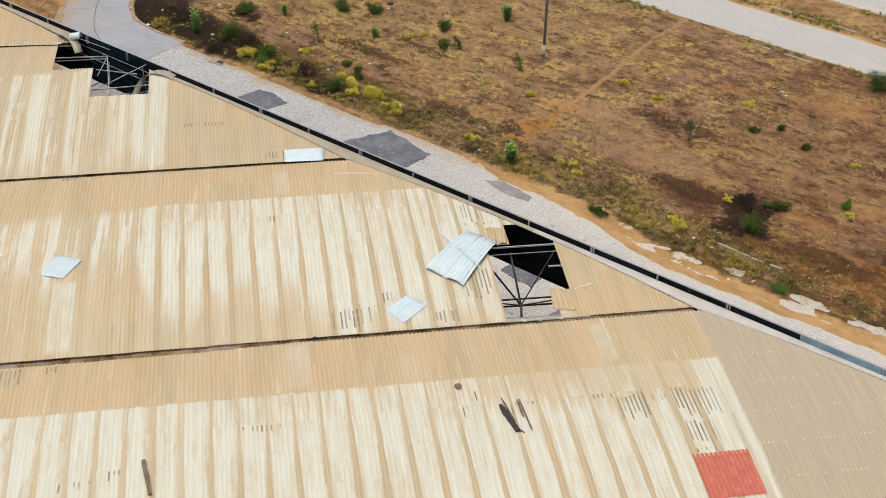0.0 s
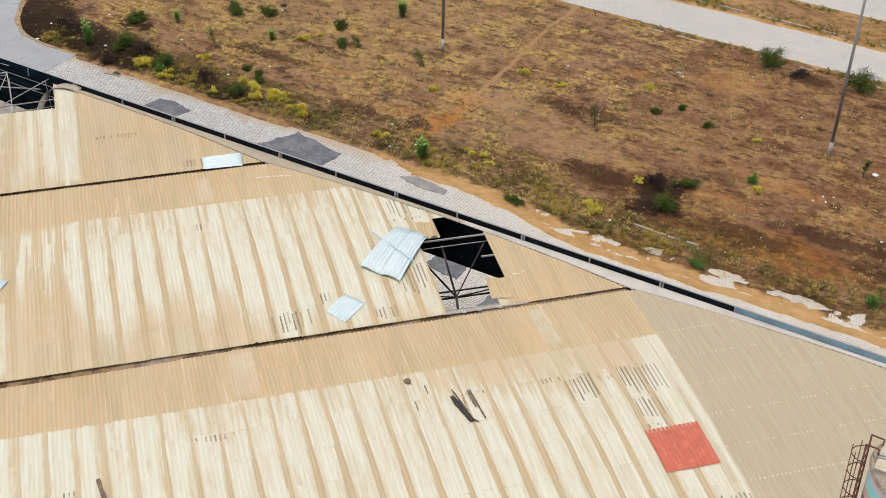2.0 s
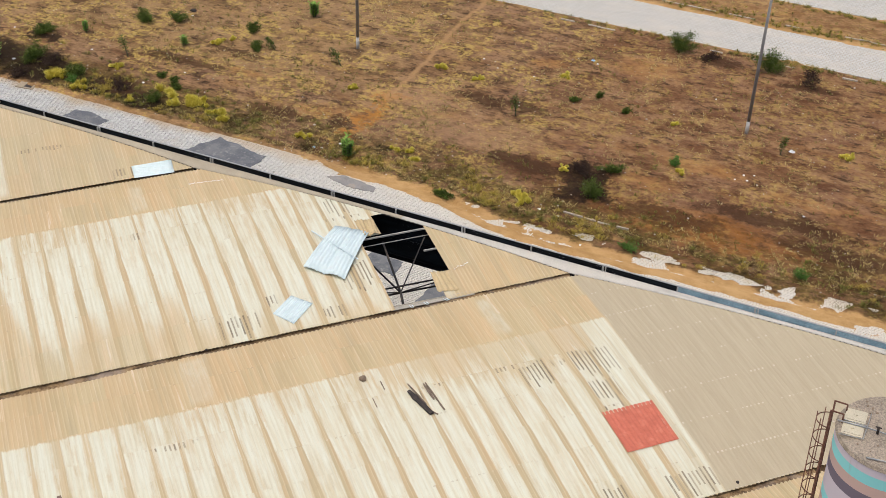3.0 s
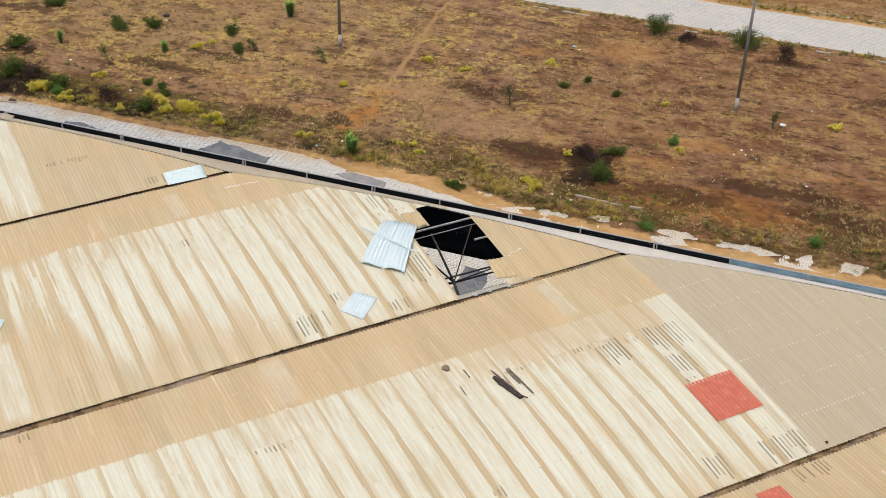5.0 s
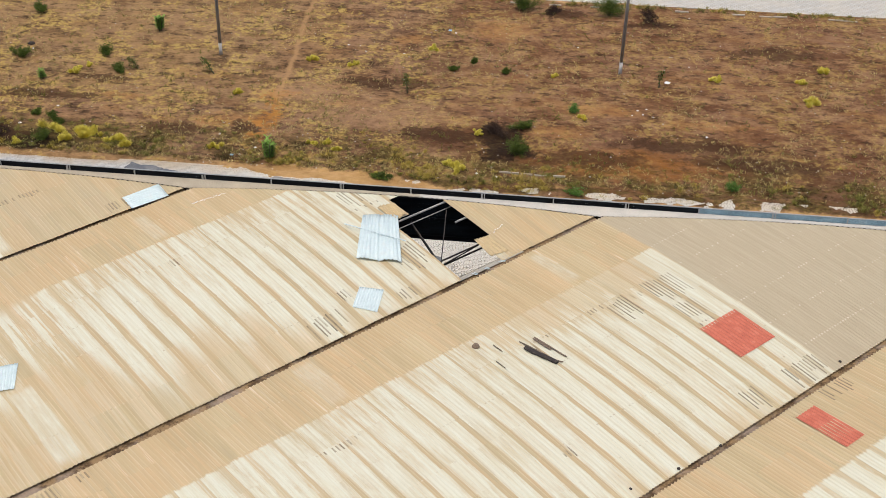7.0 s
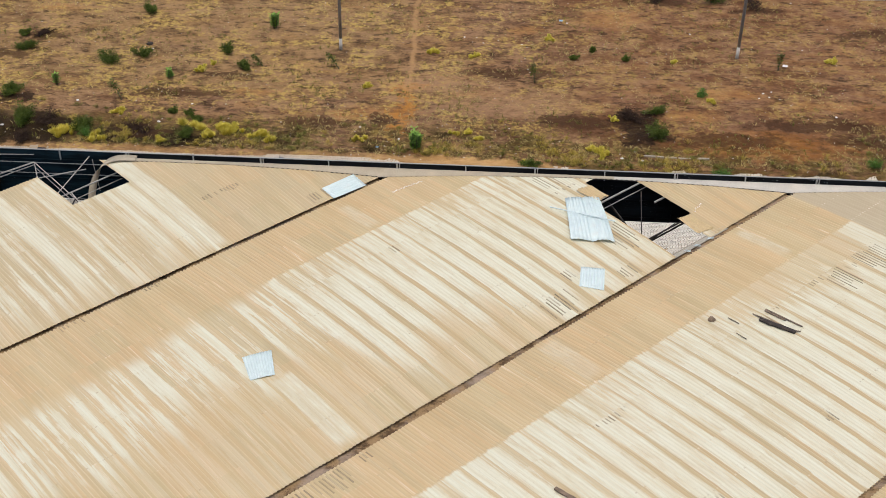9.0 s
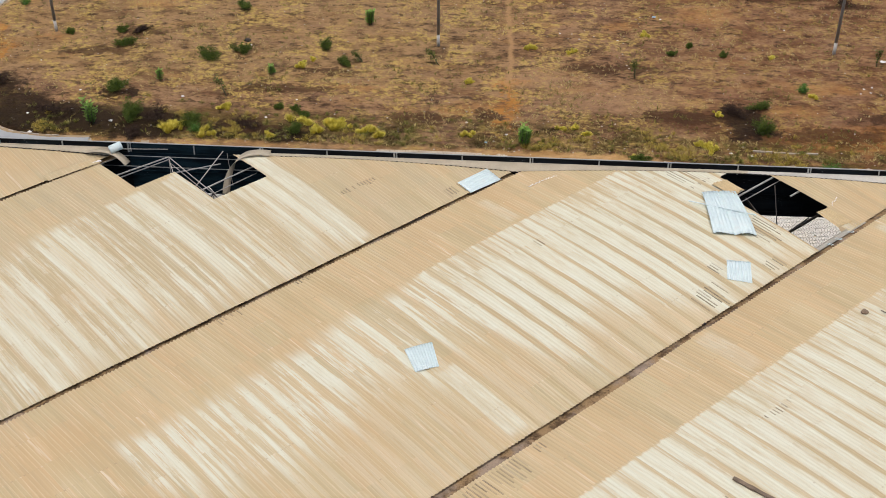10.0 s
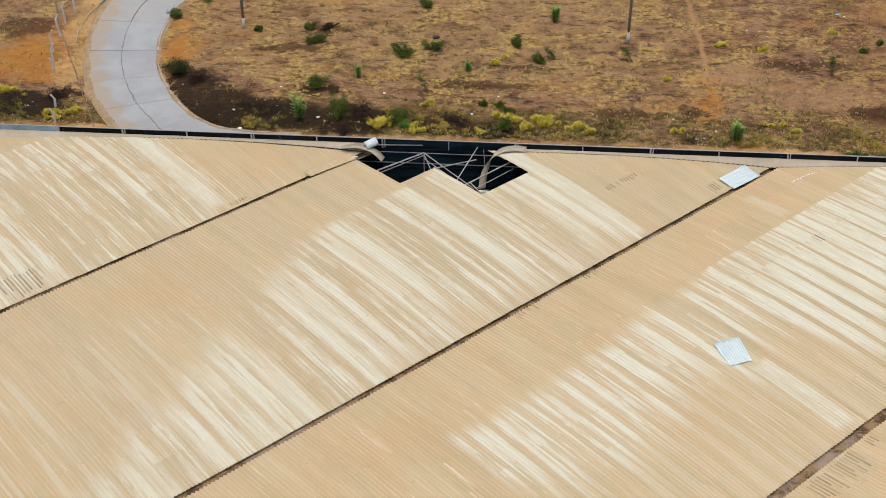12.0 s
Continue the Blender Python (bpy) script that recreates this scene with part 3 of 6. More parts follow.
    soil = a.mix(a.f("MULTIPLY", dust, a.step(clod, 0.45, 0.60, 0.62, 0.25)), soil, (0.355, 0.232, 0.142))
    rusty = a.f("MAXIMUM", a.blob(px, py, -42.0, 21.5, 3.2, 6.0), a.f("MAXIMUM", a.blob(px, py, -33.6, 22.0, 1.6, 3.0), a.f("MULTIPLY", a.blob(px, py, 19.5, 14.8, 7.0, 1.9), 0.75)))
    soil = a.mix(a.f("MULTIPLY", rusty, a.step(clod, 0.42, 0.60, 0.75, 0.35)), soil, (0.34, 0.150, 0.030))
    # foot trail between the road and the verge
    line = a.f("ADD", -1.25, a.f("MULTIPLY", a.f("SINE", a.f("MULTIPLY", a.y, 0.35)), 0.25))
    trail = a.f("MULTIPLY", a.step(a.f("ABSOLUTE", a.f("SUBTRACT", a.f("ADD", a.x, a.f("MULTIPLY", a.f("SUBTRACT", sep.outputs[2], 0.5), 0.8)), line)), 0.05, 0.28, 1.0, 0.0), a.f("MULTIPLY", a.step(a.y, 19.5, 21.0), a.step(a.y, 35.4, 34.8)))
    soil = a.mix(a.f("MULTIPLY", trail, a.step(mid, 0.35, 0.6, 0.85, 0.55)), soil, (0.40, 0.26, 0.135))
    # sand swept to the roadsides; towards the east the field comes closer to the shed
    nearer = a.step(a.x, 5.5, 11.5, 0.0, 1.15)
    near = a.f("MAXIMUM", a.f("MULTIPLY", a.f("MULTIPLY", a.step(a.f("ADD", a.f("ADD", a.y, nearer), a.f("MULTIPLY", a.f("SUBTRACT", sep.outputs[1], 0.5), 1.6)), 12.6, 12.2), a.step(a.y, -2.0, 1.0)), a.step(a.x, -6.0, 4.0, 0.3, 1.0)), a.f("MULTIPLY", a.step(py, 34.9, 35.6), a.step(a.y, 47.0, 46.0)))
    sand = a.mix(a.step(mid, 0.35, 0.65), (0.41, 0.26, 0.108), (0.56, 0.385, 0.195))
    for cx, cy, rx, ry in ((-35.2, 12.0, 1.6, 1.8), (-37.6, 15.4, 1.4, 2.4), (-39.3, 19.4, 1.3, 3.2), (-40.5, 24.4, 1.2, 3.4), (-40.7, 29.5, 1.4, 3.6), (-25.5, 12.9, 2.6, 0.7), (-32.9, 15.8, 0.8, 2.0)):
        near = a.f("MAXIMUM", near, a.blob(px, py, cx, cy, rx, ry))
    verge = a.f("MULTIPLY", a.step(a.y, 39.4, 40.0), a.step(a.y, 43.8, 43.2))
    sand = a.mix(a.f("MULTIPLY", verge, 0.75), sand, soil)
    soil = a.mix(a.f("MULTIPLY", near, 0.9), soil, sand)
    # weeds and litter rotting along the near side of the field
    weed_y = a.f("ADD", py, nearer)
    weed = a.f("MULTIPLY", a.step(weed_y, 16.6, 14.6), a.step(weed_y, 12.2, 12.8))
    weed = a.f("MULTIPLY", weed, a.step(a.noise(a.scaled(a.x, a.y, a.z, 0.55, 0.9, 0.9), 1.0, 6, 0.72), a.step(a.x, -12.0, -4.0, 0.34, 0.42), a.step(a.x, -12.0, -4.0, 0.50, 0.58)))
    soil = a.mix(a.f("MULTIPLY", weed, 0.85), soil, a.mix(a.step(fine, 0.4, 0.62), (0.11, 0.085, 0.022), (0.036, 0.022, 0.008)))
    # scorched ground
    for places, colour, depth in ((BURNT, (0.014, 0.0075, 0.0035), 1.0),
                                  (((26.0, 15.5, 5.0, 1.1), (8.9, 16.7, 3.6, 1.0), (-2.2, 16.2, 1.2, 1.0), (17.3, 15.2, 3.8, 1.0), (14.6, 33.2, 2.2, 0.8), (-15.4, 14.0, 2.6, 1.0), (20.5, 32.0, 2.4, 0.8), (-5.8, 15.6, 3.0, 0.7), (-24.5, 25.6, 1.6, 0.9), (22.4, 17.2, 5.0, 0.9), (-12.0, 20.9, 3.4, 0.6), (-26.4, 22.6, 2.6, 0.7), (-44.0, 24.4, 2.6, 1.8), (5.0, 22.5, 4.0, 0.7), (-14.0, 18.6, 4.0, 0.7), (28.0, 29.0, 4.0, 1.0)), (0.050, 0.025, 0.012), 0.85)):
        burn = None
        for cx, cy, rx, ry in places:
            one = a.blob(px, py, cx, cy, rx, ry)
            burn = one if burn is None else a.f("MAXIMUM", burn, one)
        rough_edge = a.f("ADD", burn, a.f("MULTIPLY", a.f("SUBTRACT", a.noise(a.pos, 1.6, 6, 0.75), 0.5), 0.9))
        soil = a.mix(a.f("MULTIPLY", a.f("MULTIPLY", a.step(rough_edge, 0.0, 0.75), a.step(burn, 0.0, 0.35)), a.step(fine, 0.30, 0.66, depth, depth * 0.80)), soil, colour)
    soil = a.mix(a.step(grit, 0.62, 0.78, 0.0, 0.35), soil, (0.42, 0.34, 0.24))
    soil = a.mix(1.0, soil, (0.985, 0.905, 0.775), "MULTIPLY")
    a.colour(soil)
    a.bump(a.f("ADD", a.f("MULTIPLY", fine, 1.0), a.f("MULTIPLY", grit, 0.4)), 0.06, 0.9)
    return a.m


def cobble_material(name, lo, hi):
    a = Mat(name, 0.9)
    rnd = a.geo.outputs["Random Per Island"]
    grain = a.noise(a.pos, 35.0, 4, 0.7)
    drift = a.noise(a.pos, 0.5, 4, 0.6)
    c = a.mix(a.f("ADD", a.f("MULTIPLY", rnd, 0.7), a.f("MULTIPLY", grain, 0.3)), lo, hi)
    c = a.mix(a.f("MAXIMUM", a.f("MULTIPLY", a.step(drift, 0.48, 0.68), 0.30), a.f("MULTIPLY", a.step(a.f("ADD", a.y, a.f("MULTIPLY", drift, 2.4)), 12.2, 13.3), 0.75)), c, (0.46, 0.355, 0.22))
    warm = a.step(a.x, -12.0, 8.0)
    c = a.mix(a.f("MULTIPLY", warm, 0.55), c, (0.72, 0.68, 0.58))
    a.colour(c)
    a.bump(grain, 0.012)
    return a.m


def bed_material():
    a = Mat("sandy_joint_bed", 0.95)
    n = a.noise(a.pos, 3.0, 5, 0.7)
    c = a.mix(a.step(n, 0.35, 0.65), (0.25, 0.235, 0.205), (0.34, 0.315, 0.27))
    a.colour(a.mix(a.f("MULTIPLY", a.step(a.x, 0.0, 14.0), 0.8), c, (0.42, 0.31, 0.17)))
    a.bump(n, 0.01)
    return a.m


def asphalt_material():
    a = Mat("asphalt_repair", 0.9)
    n = a.noise(a.pos, 40.0, 4, 0.8)
    m = a.noise(a.pos, 0.9, 5, 0.7)
    c = a.mix(a.step(n, 0.3, 0.75), (0.085, 0.093, 0.105), (0.17, 0.18, 0.195))
    c = a.mix(a.step(m, 0.42, 0.62, 0.0, 0.65), c, (0.21, 0.215, 0.215))
    worn = a.f("MULTIPLY", a.step(a.noise(a.pos, 2.6, 5, 0.75), 0.52, 0.62), a.step(a.noise(a.pos, 6.5, 3, 0.6), 0.48, 0.56))
    a.colour(a.mix(a.f("MULTIPLY", worn, 0.6), c, (0.33, 0.33, 0.315)))
    a.bump(n, 0.01)
    return a.m


def concrete_material():
    a = Mat("road_concrete", 0.9)
    n = a.noise(a.pos, 25.0, 4, 0.7)
    m = a.noise(a.pos, 0.45, 5, 0.65)
    c = a.mix(a.step(m, 0.3, 0.7), (0.285, 0.307, 0.315), (0.362, 0.385, 0.39))
    c = a.mix(a.step(n, 0.4, 0.8, 0.0, 0.4), c, (0.40, 0.415, 0.42))
    tracks = a.noise(a.pos, 0.16, 3, 0.5)
    c = a.mix(a.step(tracks, 0.48, 0.62, 0.0, 0.45), c, (0.375, 0.345, 0.295))
    info = a.n("ShaderNodeObjectInfo")
    c = a.mix(a.f("MULTIPLY", info.outputs["Random"], 0.3), c, (0.345, 0.345, 0.335))
    # fine sand washed over the outer rim
    px = a.f("ADD", a.x, a.f("MULTIPLY", a.f("SUBTRACT", m, 0.5), 1.6))
    dust = None
    for cx, cy in ((-32.8, 9.6), (-34.4, 11.6), (-35.8, 13.6), (-37.0, 15.6), (-37.9, 17.6), (-38.7, 19.8), (-39.3, 22.2), (-39.7, 24.6), (-39.9, 27.0), (-39.9, 29.5), (-39.5, 32.0)):
        one = a.blob(px, a.y, cx, cy, 1.45, 2.0)
        dust = one if dust is None else a.f("MAXIMUM", dust, one)
    c = a.mix(a.f("MULTIPLY", a.step(dust, 0.0, 0.8), a.step(n, 0.35, 0.75, 0.75, 0.45)), c, (0.365, 0.290, 0.195))
    a.colour(c)
    a.bump(n, 0.006)
    return a.m


M_GROUND = ground_material()
M_COBBLE = cobble_material("granite_setts", (0.43, 0.435, 0.42), (0.63, 0.635, 0.60))
M_BED = bed_material()
M_ASPHALT = asphalt_material()
M_CONCRETE = concrete_material()
M_SMEAR = plain("dusty_asphalt", (0.27, 0.262, 0.25), 0.95, 0.0, 0.3, 4, dirt=(0.40, 0.31, 0.20), dirty=0.6)


def far_paving_material():
    """Distant setts: courses and stones as relief and tone."""
    a = Mat("pale_sett_paving", 0.9)
    n = a.n("ShaderNodeTexBrick")
    n.offset, n.inputs["Scale"].default_value = 0.5, 1.0
    n.inputs["Brick Width"].default_value, n.inputs["Row Height"].default_value = 0.26, 0.20
    n.inputs["Mortar Size"].default_value, n.inputs["Bias"].default_value = 0.02, -0.2
    a.l(a.vec(a.x, a.y, 0.0), n.inputs["Vector"])
    n.inputs["Color1"].default_value, n.inputs["Color2"].default_value, n.inputs["Mortar"].default_value = (0.51, 0.51, 0.48, 1), (0.43, 0.43, 0.405, 1), (0.38, 0.345, 0.28, 1)
    m = a.noise(a.scaled(a.x, a.y, a.z, 0.35, 1.0, 1.0), 1.0, 5, 0.7)
    c = a.mix(a.step(m, 0.45, 0.70, 0.0, 0.7), n.outputs["Color"], (0.54, 0.50, 0.42))
    c = a.mix(a.step(a.noise(a.pos, 2.4, 4, 0.7), 0.54, 0.68, 0.0, 0.35), c, (0.30, 0.28, 0.23))
    a.colour(c)
    a.bump(n.outputs["Fac"], 0.02)
    return a.m


M_FAR = far_paving_material()


# ---- ground ----
def fbm(x, y, s, seed=0.0):
    return noise.fractal(Vector((x * s, y * s, seed)), 1.0, 2.0, 4)


INNER = ((-24.0, 12.30), (-26.4, 12.25), (-28.9, 12.70), (-31.0, 14.30), (-32.8, 16.9), (-34.3, 20.2), (-35.1, 24.2), (-34.9, 29.0), (-33.2, 34.0), (-31.0, 40.0))
OUTER = ((-24.0, 4.2), (-27.4, 5.3), (-31.0, 7.9), (-34.4, 11.9), (-36.9, 15.6), (-38.6, 19.6), (-39.7, 24.4), (-39.9, 29.0), (-38.6, 34.6), (-36.6, 41.0))


def along(line, t):
    """A point at t (0 to 1) of an open line, rounded by a Catmull-Rom curve."""
    n = len(line) - 1
    i = min(int(t * n), n - 1)
    f = t * n - i
    p = [Vector(line[min(max(i + d, 0), n)]) for d in (-1, 0, 1, 2)]
    return 0.5 * ((2 * p[1]) + (p[2] - p[0]) * f + (2 * p[0] - 5 * p[1] + 4 * p[2] - p[3]) * f * f + (3 * p[1] - p[0] - 3 * p[2] + p[3]) * f ** 3)


WIDE_IN = [along(INNER, n / 30) + (along(INNER, n / 30) - along(OUTER, n / 30)).normalized() * 0.30 for n in range(31)]
WIDE_OUT = [along(OUTER, n / 30) + (along(OUTER, n / 30) - along(INNER, n / 30)).normalized() * 0.45 for n in range(31)]


def in_concrete(x, y):
    if x > -23.4 or x < -41.0 or y < 3.0:
        return False
    for (ax, ay), (bx, by), (cx, cy), (dx, dy) in zip(WIDE_IN, WIDE_IN[1:], WIDE_OUT[1:], WIDE_OUT):
        q = ((ax, ay), (bx, by), (cx, cy), (dx, dy))
        signs = [(q[(n + 1) % 4][0] - q[n][0]) * (y - q[n][1]) - (q[(n + 1) % 4][1] - q[n][1]) * (x - q[n][0]) for n in range(4)]
        if all(s >= 0 for s in signs) or all(s <= 0 for s in signs):
            return True
    return False


def smooth(v, a, b):
    t = min(1.0, max(0.0, (v - a) / (b - a)))
    return t * t * (3 - 2 * t)


def ground_z(x, y):
    """Height of the soil: under the paved ways it lies lower than their stones, beside them it laps over."""
    wob = 0.35 * fbm(x, y, 0.55, 3.0)
    field = 0.05 + 0.05 * fbm(x, y, 0.35) + 0.02 * fbm(x, y, 1.7, 5)
    if y > 26 and x > -30:
        far = max(smooth(y, 35.0 + wob, 35.4 + wob) * (1 - smooth(y, 39.2 + wob, 39.5 + wob)), smooth(y, 43.6 + wob, 44.0 + wob) * (1 - smooth(y, 49.5, 50)))
        return field * (1 - far) - 0.08 * far
    if in_concrete(x, y):
        return -0.10
    if x < -24.2 or y > 16:
        return field
    edge = 12.15 + 0.25 * wob + (0.0 if x > -8 else -0.3)
    z = -0.10 + smooth(y, edge - 0.25, edge + 0.25) * (field + 0.10)
    if x > -8 and y > 8.5:
        # wind-blown sand along the far side of the way
        mid = 12.15 - 0.45 * smooth(x, -4, 4) - 1.45 * smooth(x, 4, 11.5) + 0.25 * smooth(x, 15, 22) + 0.18 * fbm(x, 0.0, 0.5, 9)
        drift = math.exp(-((y - mid) / (0.42 + 0.16 * fbm(x, 2.0, 0.6, 1))) ** 2) * smooth(x, -8, 3.0)
        z = max(z, -0.10 + 0.17 * drift + 0.035 * fbm(x, y, 1.3, 2))
        rest = smooth(y, mid, mid + 0.5) * smooth(x, -6, 2)
        bare = 0.0
        for cx, cy, rx, ry in ((18.2, 11.67, 0.95, 0.34), (20.9, 11.55, 0.6, 0.25), (22.2, 11.6, 0.95, 0.30), (24.5, 11.64, 0.75, 0.38), (14.0, 11.72, 0.6, 0.22), (10.4, 11.24, 0.5, 0.20), (11.8, 11.39, 0.8, 0.20), (8.35, 11.81, 0.35, 0.12), (28.9, 10.4, 1.2, 0.5)):
            bare += math.exp(-((x - cx) / rx) ** 2 - ((y - cy) / ry) ** 2)
        bare = smooth(bare + 0.75 * fbm(x, y, 1.5, 21), 0.35, 0.85) * (bare > 0.08)
        rest *= 1 - bare
        z -= 0.14 * bare
        z = max(z, 0.035 * rest + 0.10 * fbm(x, y, 0.7, 11) * rest - 0.10 * (1 - rest))
    return z


def make_ground():
    xs = [-900, -300, -120, -70] + [-60 + 0.5 * n for n in range(0, 56)] + [-32 + 0.25 * n for n in range(0, 256)] + [32 + 0.5 * n for n in range(0, 40)] + [60, 120, 300, 900]
    ys = [-900, -300, -120, -60, -40, -20, -8, -4, 0] + [4 + 0.25 * n for n in range(0, 24)] + [10 + 0.125 * n for n in range(0, 24)] + [13 + 0.25 * n for n in range(0, 12)] + [16 + 0.5 * n for n in range(0, 72)] + [54, 60, 120, 300, 900, 1500]
    verts = [(x, y, ground_z(x, y) if 3 < y < 53 and -62 < x < 53 else -0.10) for y in ys for x in xs]
    w = len(xs)
    faces = [(j * w + i, j * w + i + 1, j * w + w + i + 1, j * w + w + i) for j in range(len(ys) - 1) for i in range(w - 1)]
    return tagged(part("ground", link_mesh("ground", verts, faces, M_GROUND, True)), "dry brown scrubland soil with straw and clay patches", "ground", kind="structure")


make_ground()


def slab_bm(corners, z0, z1):
    bm = bmesh.new()
    lo = [bm.verts.new((x, y, z0)) for x, y in corners]
    hi = [bm.verts.new((x, y, z1)) for x, y in corners]
    bm.faces.new(hi)
    n = len(corners)
    for i in range(n):
        bm.faces.new((lo[i], lo[(i + 1) % n], hi[(i + 1) % n], hi[i]))
    bmesh.ops.recalc_face_normals(bm, faces=bm.faces)
    return bm


def make_concrete_road():
    road = thing("road", label="pale grey concrete road curving in jointed slabs", category="road", kind="structure")
    stations, fine = 10, 5
    for lane in (0.0, 0.5):
        for n in range(stations):
            edge_a, edge_b = [], []
            for k in range(fine + 1):
                t = (n + 0.004 + (0.992) * k / fine) / stations
                a, b = along(INNER, t), along(OUTER, t)
                edge_a.append(a.lerp(b, lane + (0.003 if lane else 0.0)))
                edge_b.append(a.lerp(b, lane + 0.497))
            bm = slab_bm([tuple(p) for p in edge_a] + [tuple(p) for p in reversed(edge_b)], -0.12, 0.01 + random.uniform(-0.006, 0.006))
            part("concrete_slab", bm, road, material=M_CONCRETE)
    return road


make_concrete_road()


def sand_material():
    a = Mat("blown_sand", 0.95)
    n = a.noise(a.pos, 1.1, 5, 0.7)
    g = a.noise(a.pos, 30.0, 3, 0.7)
    c = a.mix(a.step(n, 0.35, 0.65), (0.275, 0.195, 0.108), (0.375, 0.285, 0.17))
    a.colour(a.mix(a.step(g, 0.5, 0.75, 0.0, 0.4), c, (0.26, 0.18, 0.10)))
    a.bump(g, 0.01)
    return a.m


def make_road_sand():
    """Thin ragged sand drifts washed over both rims of the concrete, and tar in the middle joint."""
    m_sand = sand_material()
    m_tar = plain("joint_tar", (0.225, 0.222, 0.22), 0.8, 0, 0.4, 4)
    n = 420
    for edge, other, wide, seed, label in ((OUTER, INNER, 0.20, 1.0, "tan sand drift along the outer rim of the concrete"), (INNER, OUTER, 0.08, 6.0, "tan sand drift along the inner rim of the concrete")):
        verts, faces = [], []
        for i in range(n + 1):
            t = i / n
            a, b = along(edge, t), along(other, t)
            d = (b - a).normalized()
            w = max(0.02, wide * (1.0 + 0.9 * fbm(t * 60, 0, 0.35, seed) + 0.25 * fbm(t * 60, 3, 3.2, seed)))
            for k, z in ((-0.25, -0.05), (-0.02, 0.034), (w, 0.021), (w + 0.01, 0.0)):
                p = a + d * k
                verts.append((p.x, p.y, z))
        for i in range(n):
            for j in range(3):
                q = i * 4 + j
                faces.append((q, q + 4, q + 5, q + 1))
        tagged(part("sand_drift", link_mesh("sand_drift", verts, faces, m_sand)), label, "sand", kind="structure")
    verts, faces = [], []
    rng = random.Random(12)
    for i in range(n + 1):
        t = 0.06 + 0.9 * i / n
        a, b = along(INNER, t), along(OUTER, t)
        d = (b - a).normalized()
        c = a.lerp(b, 0.5) + d * (0.16 * fbm(t * 40, 0, 0.7, 2.0) + 0.07 * fbm(t * 40, 0, 2.6, 4.0))
        w = 0.010 + 0.018 * abs(fbm(t * 40, 5, 1.7, 1.0)) + rng.uniform(0, 0.006)
        verts += [tuple(c - d * w) + (0.0,), tuple(c - d * w) + (0.024,), tuple(c + d * w) + (0.024,), tuple(c + d * w) + (0.0,)]
    for i in range(n):
        for j in range(3):
            q = i * 4 + j
            faces.append((q, q + 4, q + 5, q + 1))
    tagged(part("tar_seam", link_mesh("tar_seam", verts, faces, m_tar)), "dark wandering tar seam down the concrete road", "tar seam", kind="structure")


make_road_sand()


def make_kerb():
    kerb = thing("kerb", label="whitewashed low kerb stones along the curve", category="kerb", kind="structure")
    n = 60
    for i in range(4, n):
        a, b = along(INNER, i / n), along(INNER, (i + 0.93) / n)
        if random.random() < 0.35:
            continue
        d = (b - a).normalized()
        side = Vector((d.y, -d.x)) * 0.09
        bm = slab_bm([tuple(a), tuple(b), tuple(b + side), tuple(a + side)], -0.1, 0.05 + random.uniform(-0.03, 0.03))
        part("kerb_stone", bm, kerb, material=M_KERB)
    return kerb


M_KERB = plain("limewashed_kerb", (0.46, 0.41, 0.33), 0.9, 0, 0.5, 3, dirt=(0.24, 0.17, 0.10), dirty=0.95)
make_kerb()


def make_verge_kerb():
    """A thin line of sunk kerb stones outside the curve."""
    kerb = thing("kerb", label="sunk whitewashed kerb line beyond the curve's verge", category="kerb", kind="structure")
    line = ((-40.2, 22.4), (-40.5, 24.0), (-40.6, 25.5), (-40.5, 27.0), (-40.25, 28.6), (-39.6, 32.0))
    for i in range(12):
        a, b = along(line, i / 12), along(line, (i + 0.94) / 12)
        d = (b - a).normalized()
        side = Vector((d.y, -d.x)) * 0.07
        part("kerb_stone", slab_bm([tuple(a), tuple(b), tuple(b + side), tuple(a + side)], -0.1, 0.10 + random.uniform(-0.02, 0.03)), kerb, material=M_KERB)


make_verge_kerb()


def make_setts(name, x0, x1, y0, y1):
    """Uneven stone setts laid in courses, joined in one mesh."""
    rng = random.Random(7)
    verts, faces = [], []
    y = y0
    while y < y1:
        h = rng.uniform(0.10, 0.13)
        x = x0 + rng.uniform(0, 0.15)
        while x < x1:
            w = rng.uniform(0.12, 0.165)
            if rng.random() > 0.003:
                sag = 0.04 * math.sin(x * 0.35) + 0.03 * math.sin(x * 0.9 + y)
                cx, cy, z = x + w / 2, y + h / 2 + sag, rng.uniform(-0.006, 0.006)
                gx, gy = w / 2 - 0.006, h / 2 - 0.006
                base = len(verts)
                tl = [rng.uniform(-0.006, 0.006) for _ in range(8)]
                for kx, ky, kz, f in ((-1, -1, -0.10, 1), (1, -1, -0.10, 1), (1, 1, -0.10, 1), (-1, 1, -0.10, 1), (-1, -1, z, 0.9), (1, -1, z, 0.9), (1, 1, z, 0.9), (-1, 1, z, 0.9)):
                    q = (len(verts) - base) % 4
                    verts.append((cx + kx * gx * f + tl[q], cy + ky * gy * f + tl[q + 4], kz))
                b = base
                faces += [(b + 4, b + 5, b + 6, b + 7), (b, b + 1, b + 5, b + 4), (b + 1, b + 2, b + 6, b + 5), (b + 2, b + 3, b + 7, b + 6), (b + 3, b, b + 4, b + 7)]
            x += w
        y += h
    ob = part(name, link_mesh(name, verts, faces, M_COBBLE))
    return ob


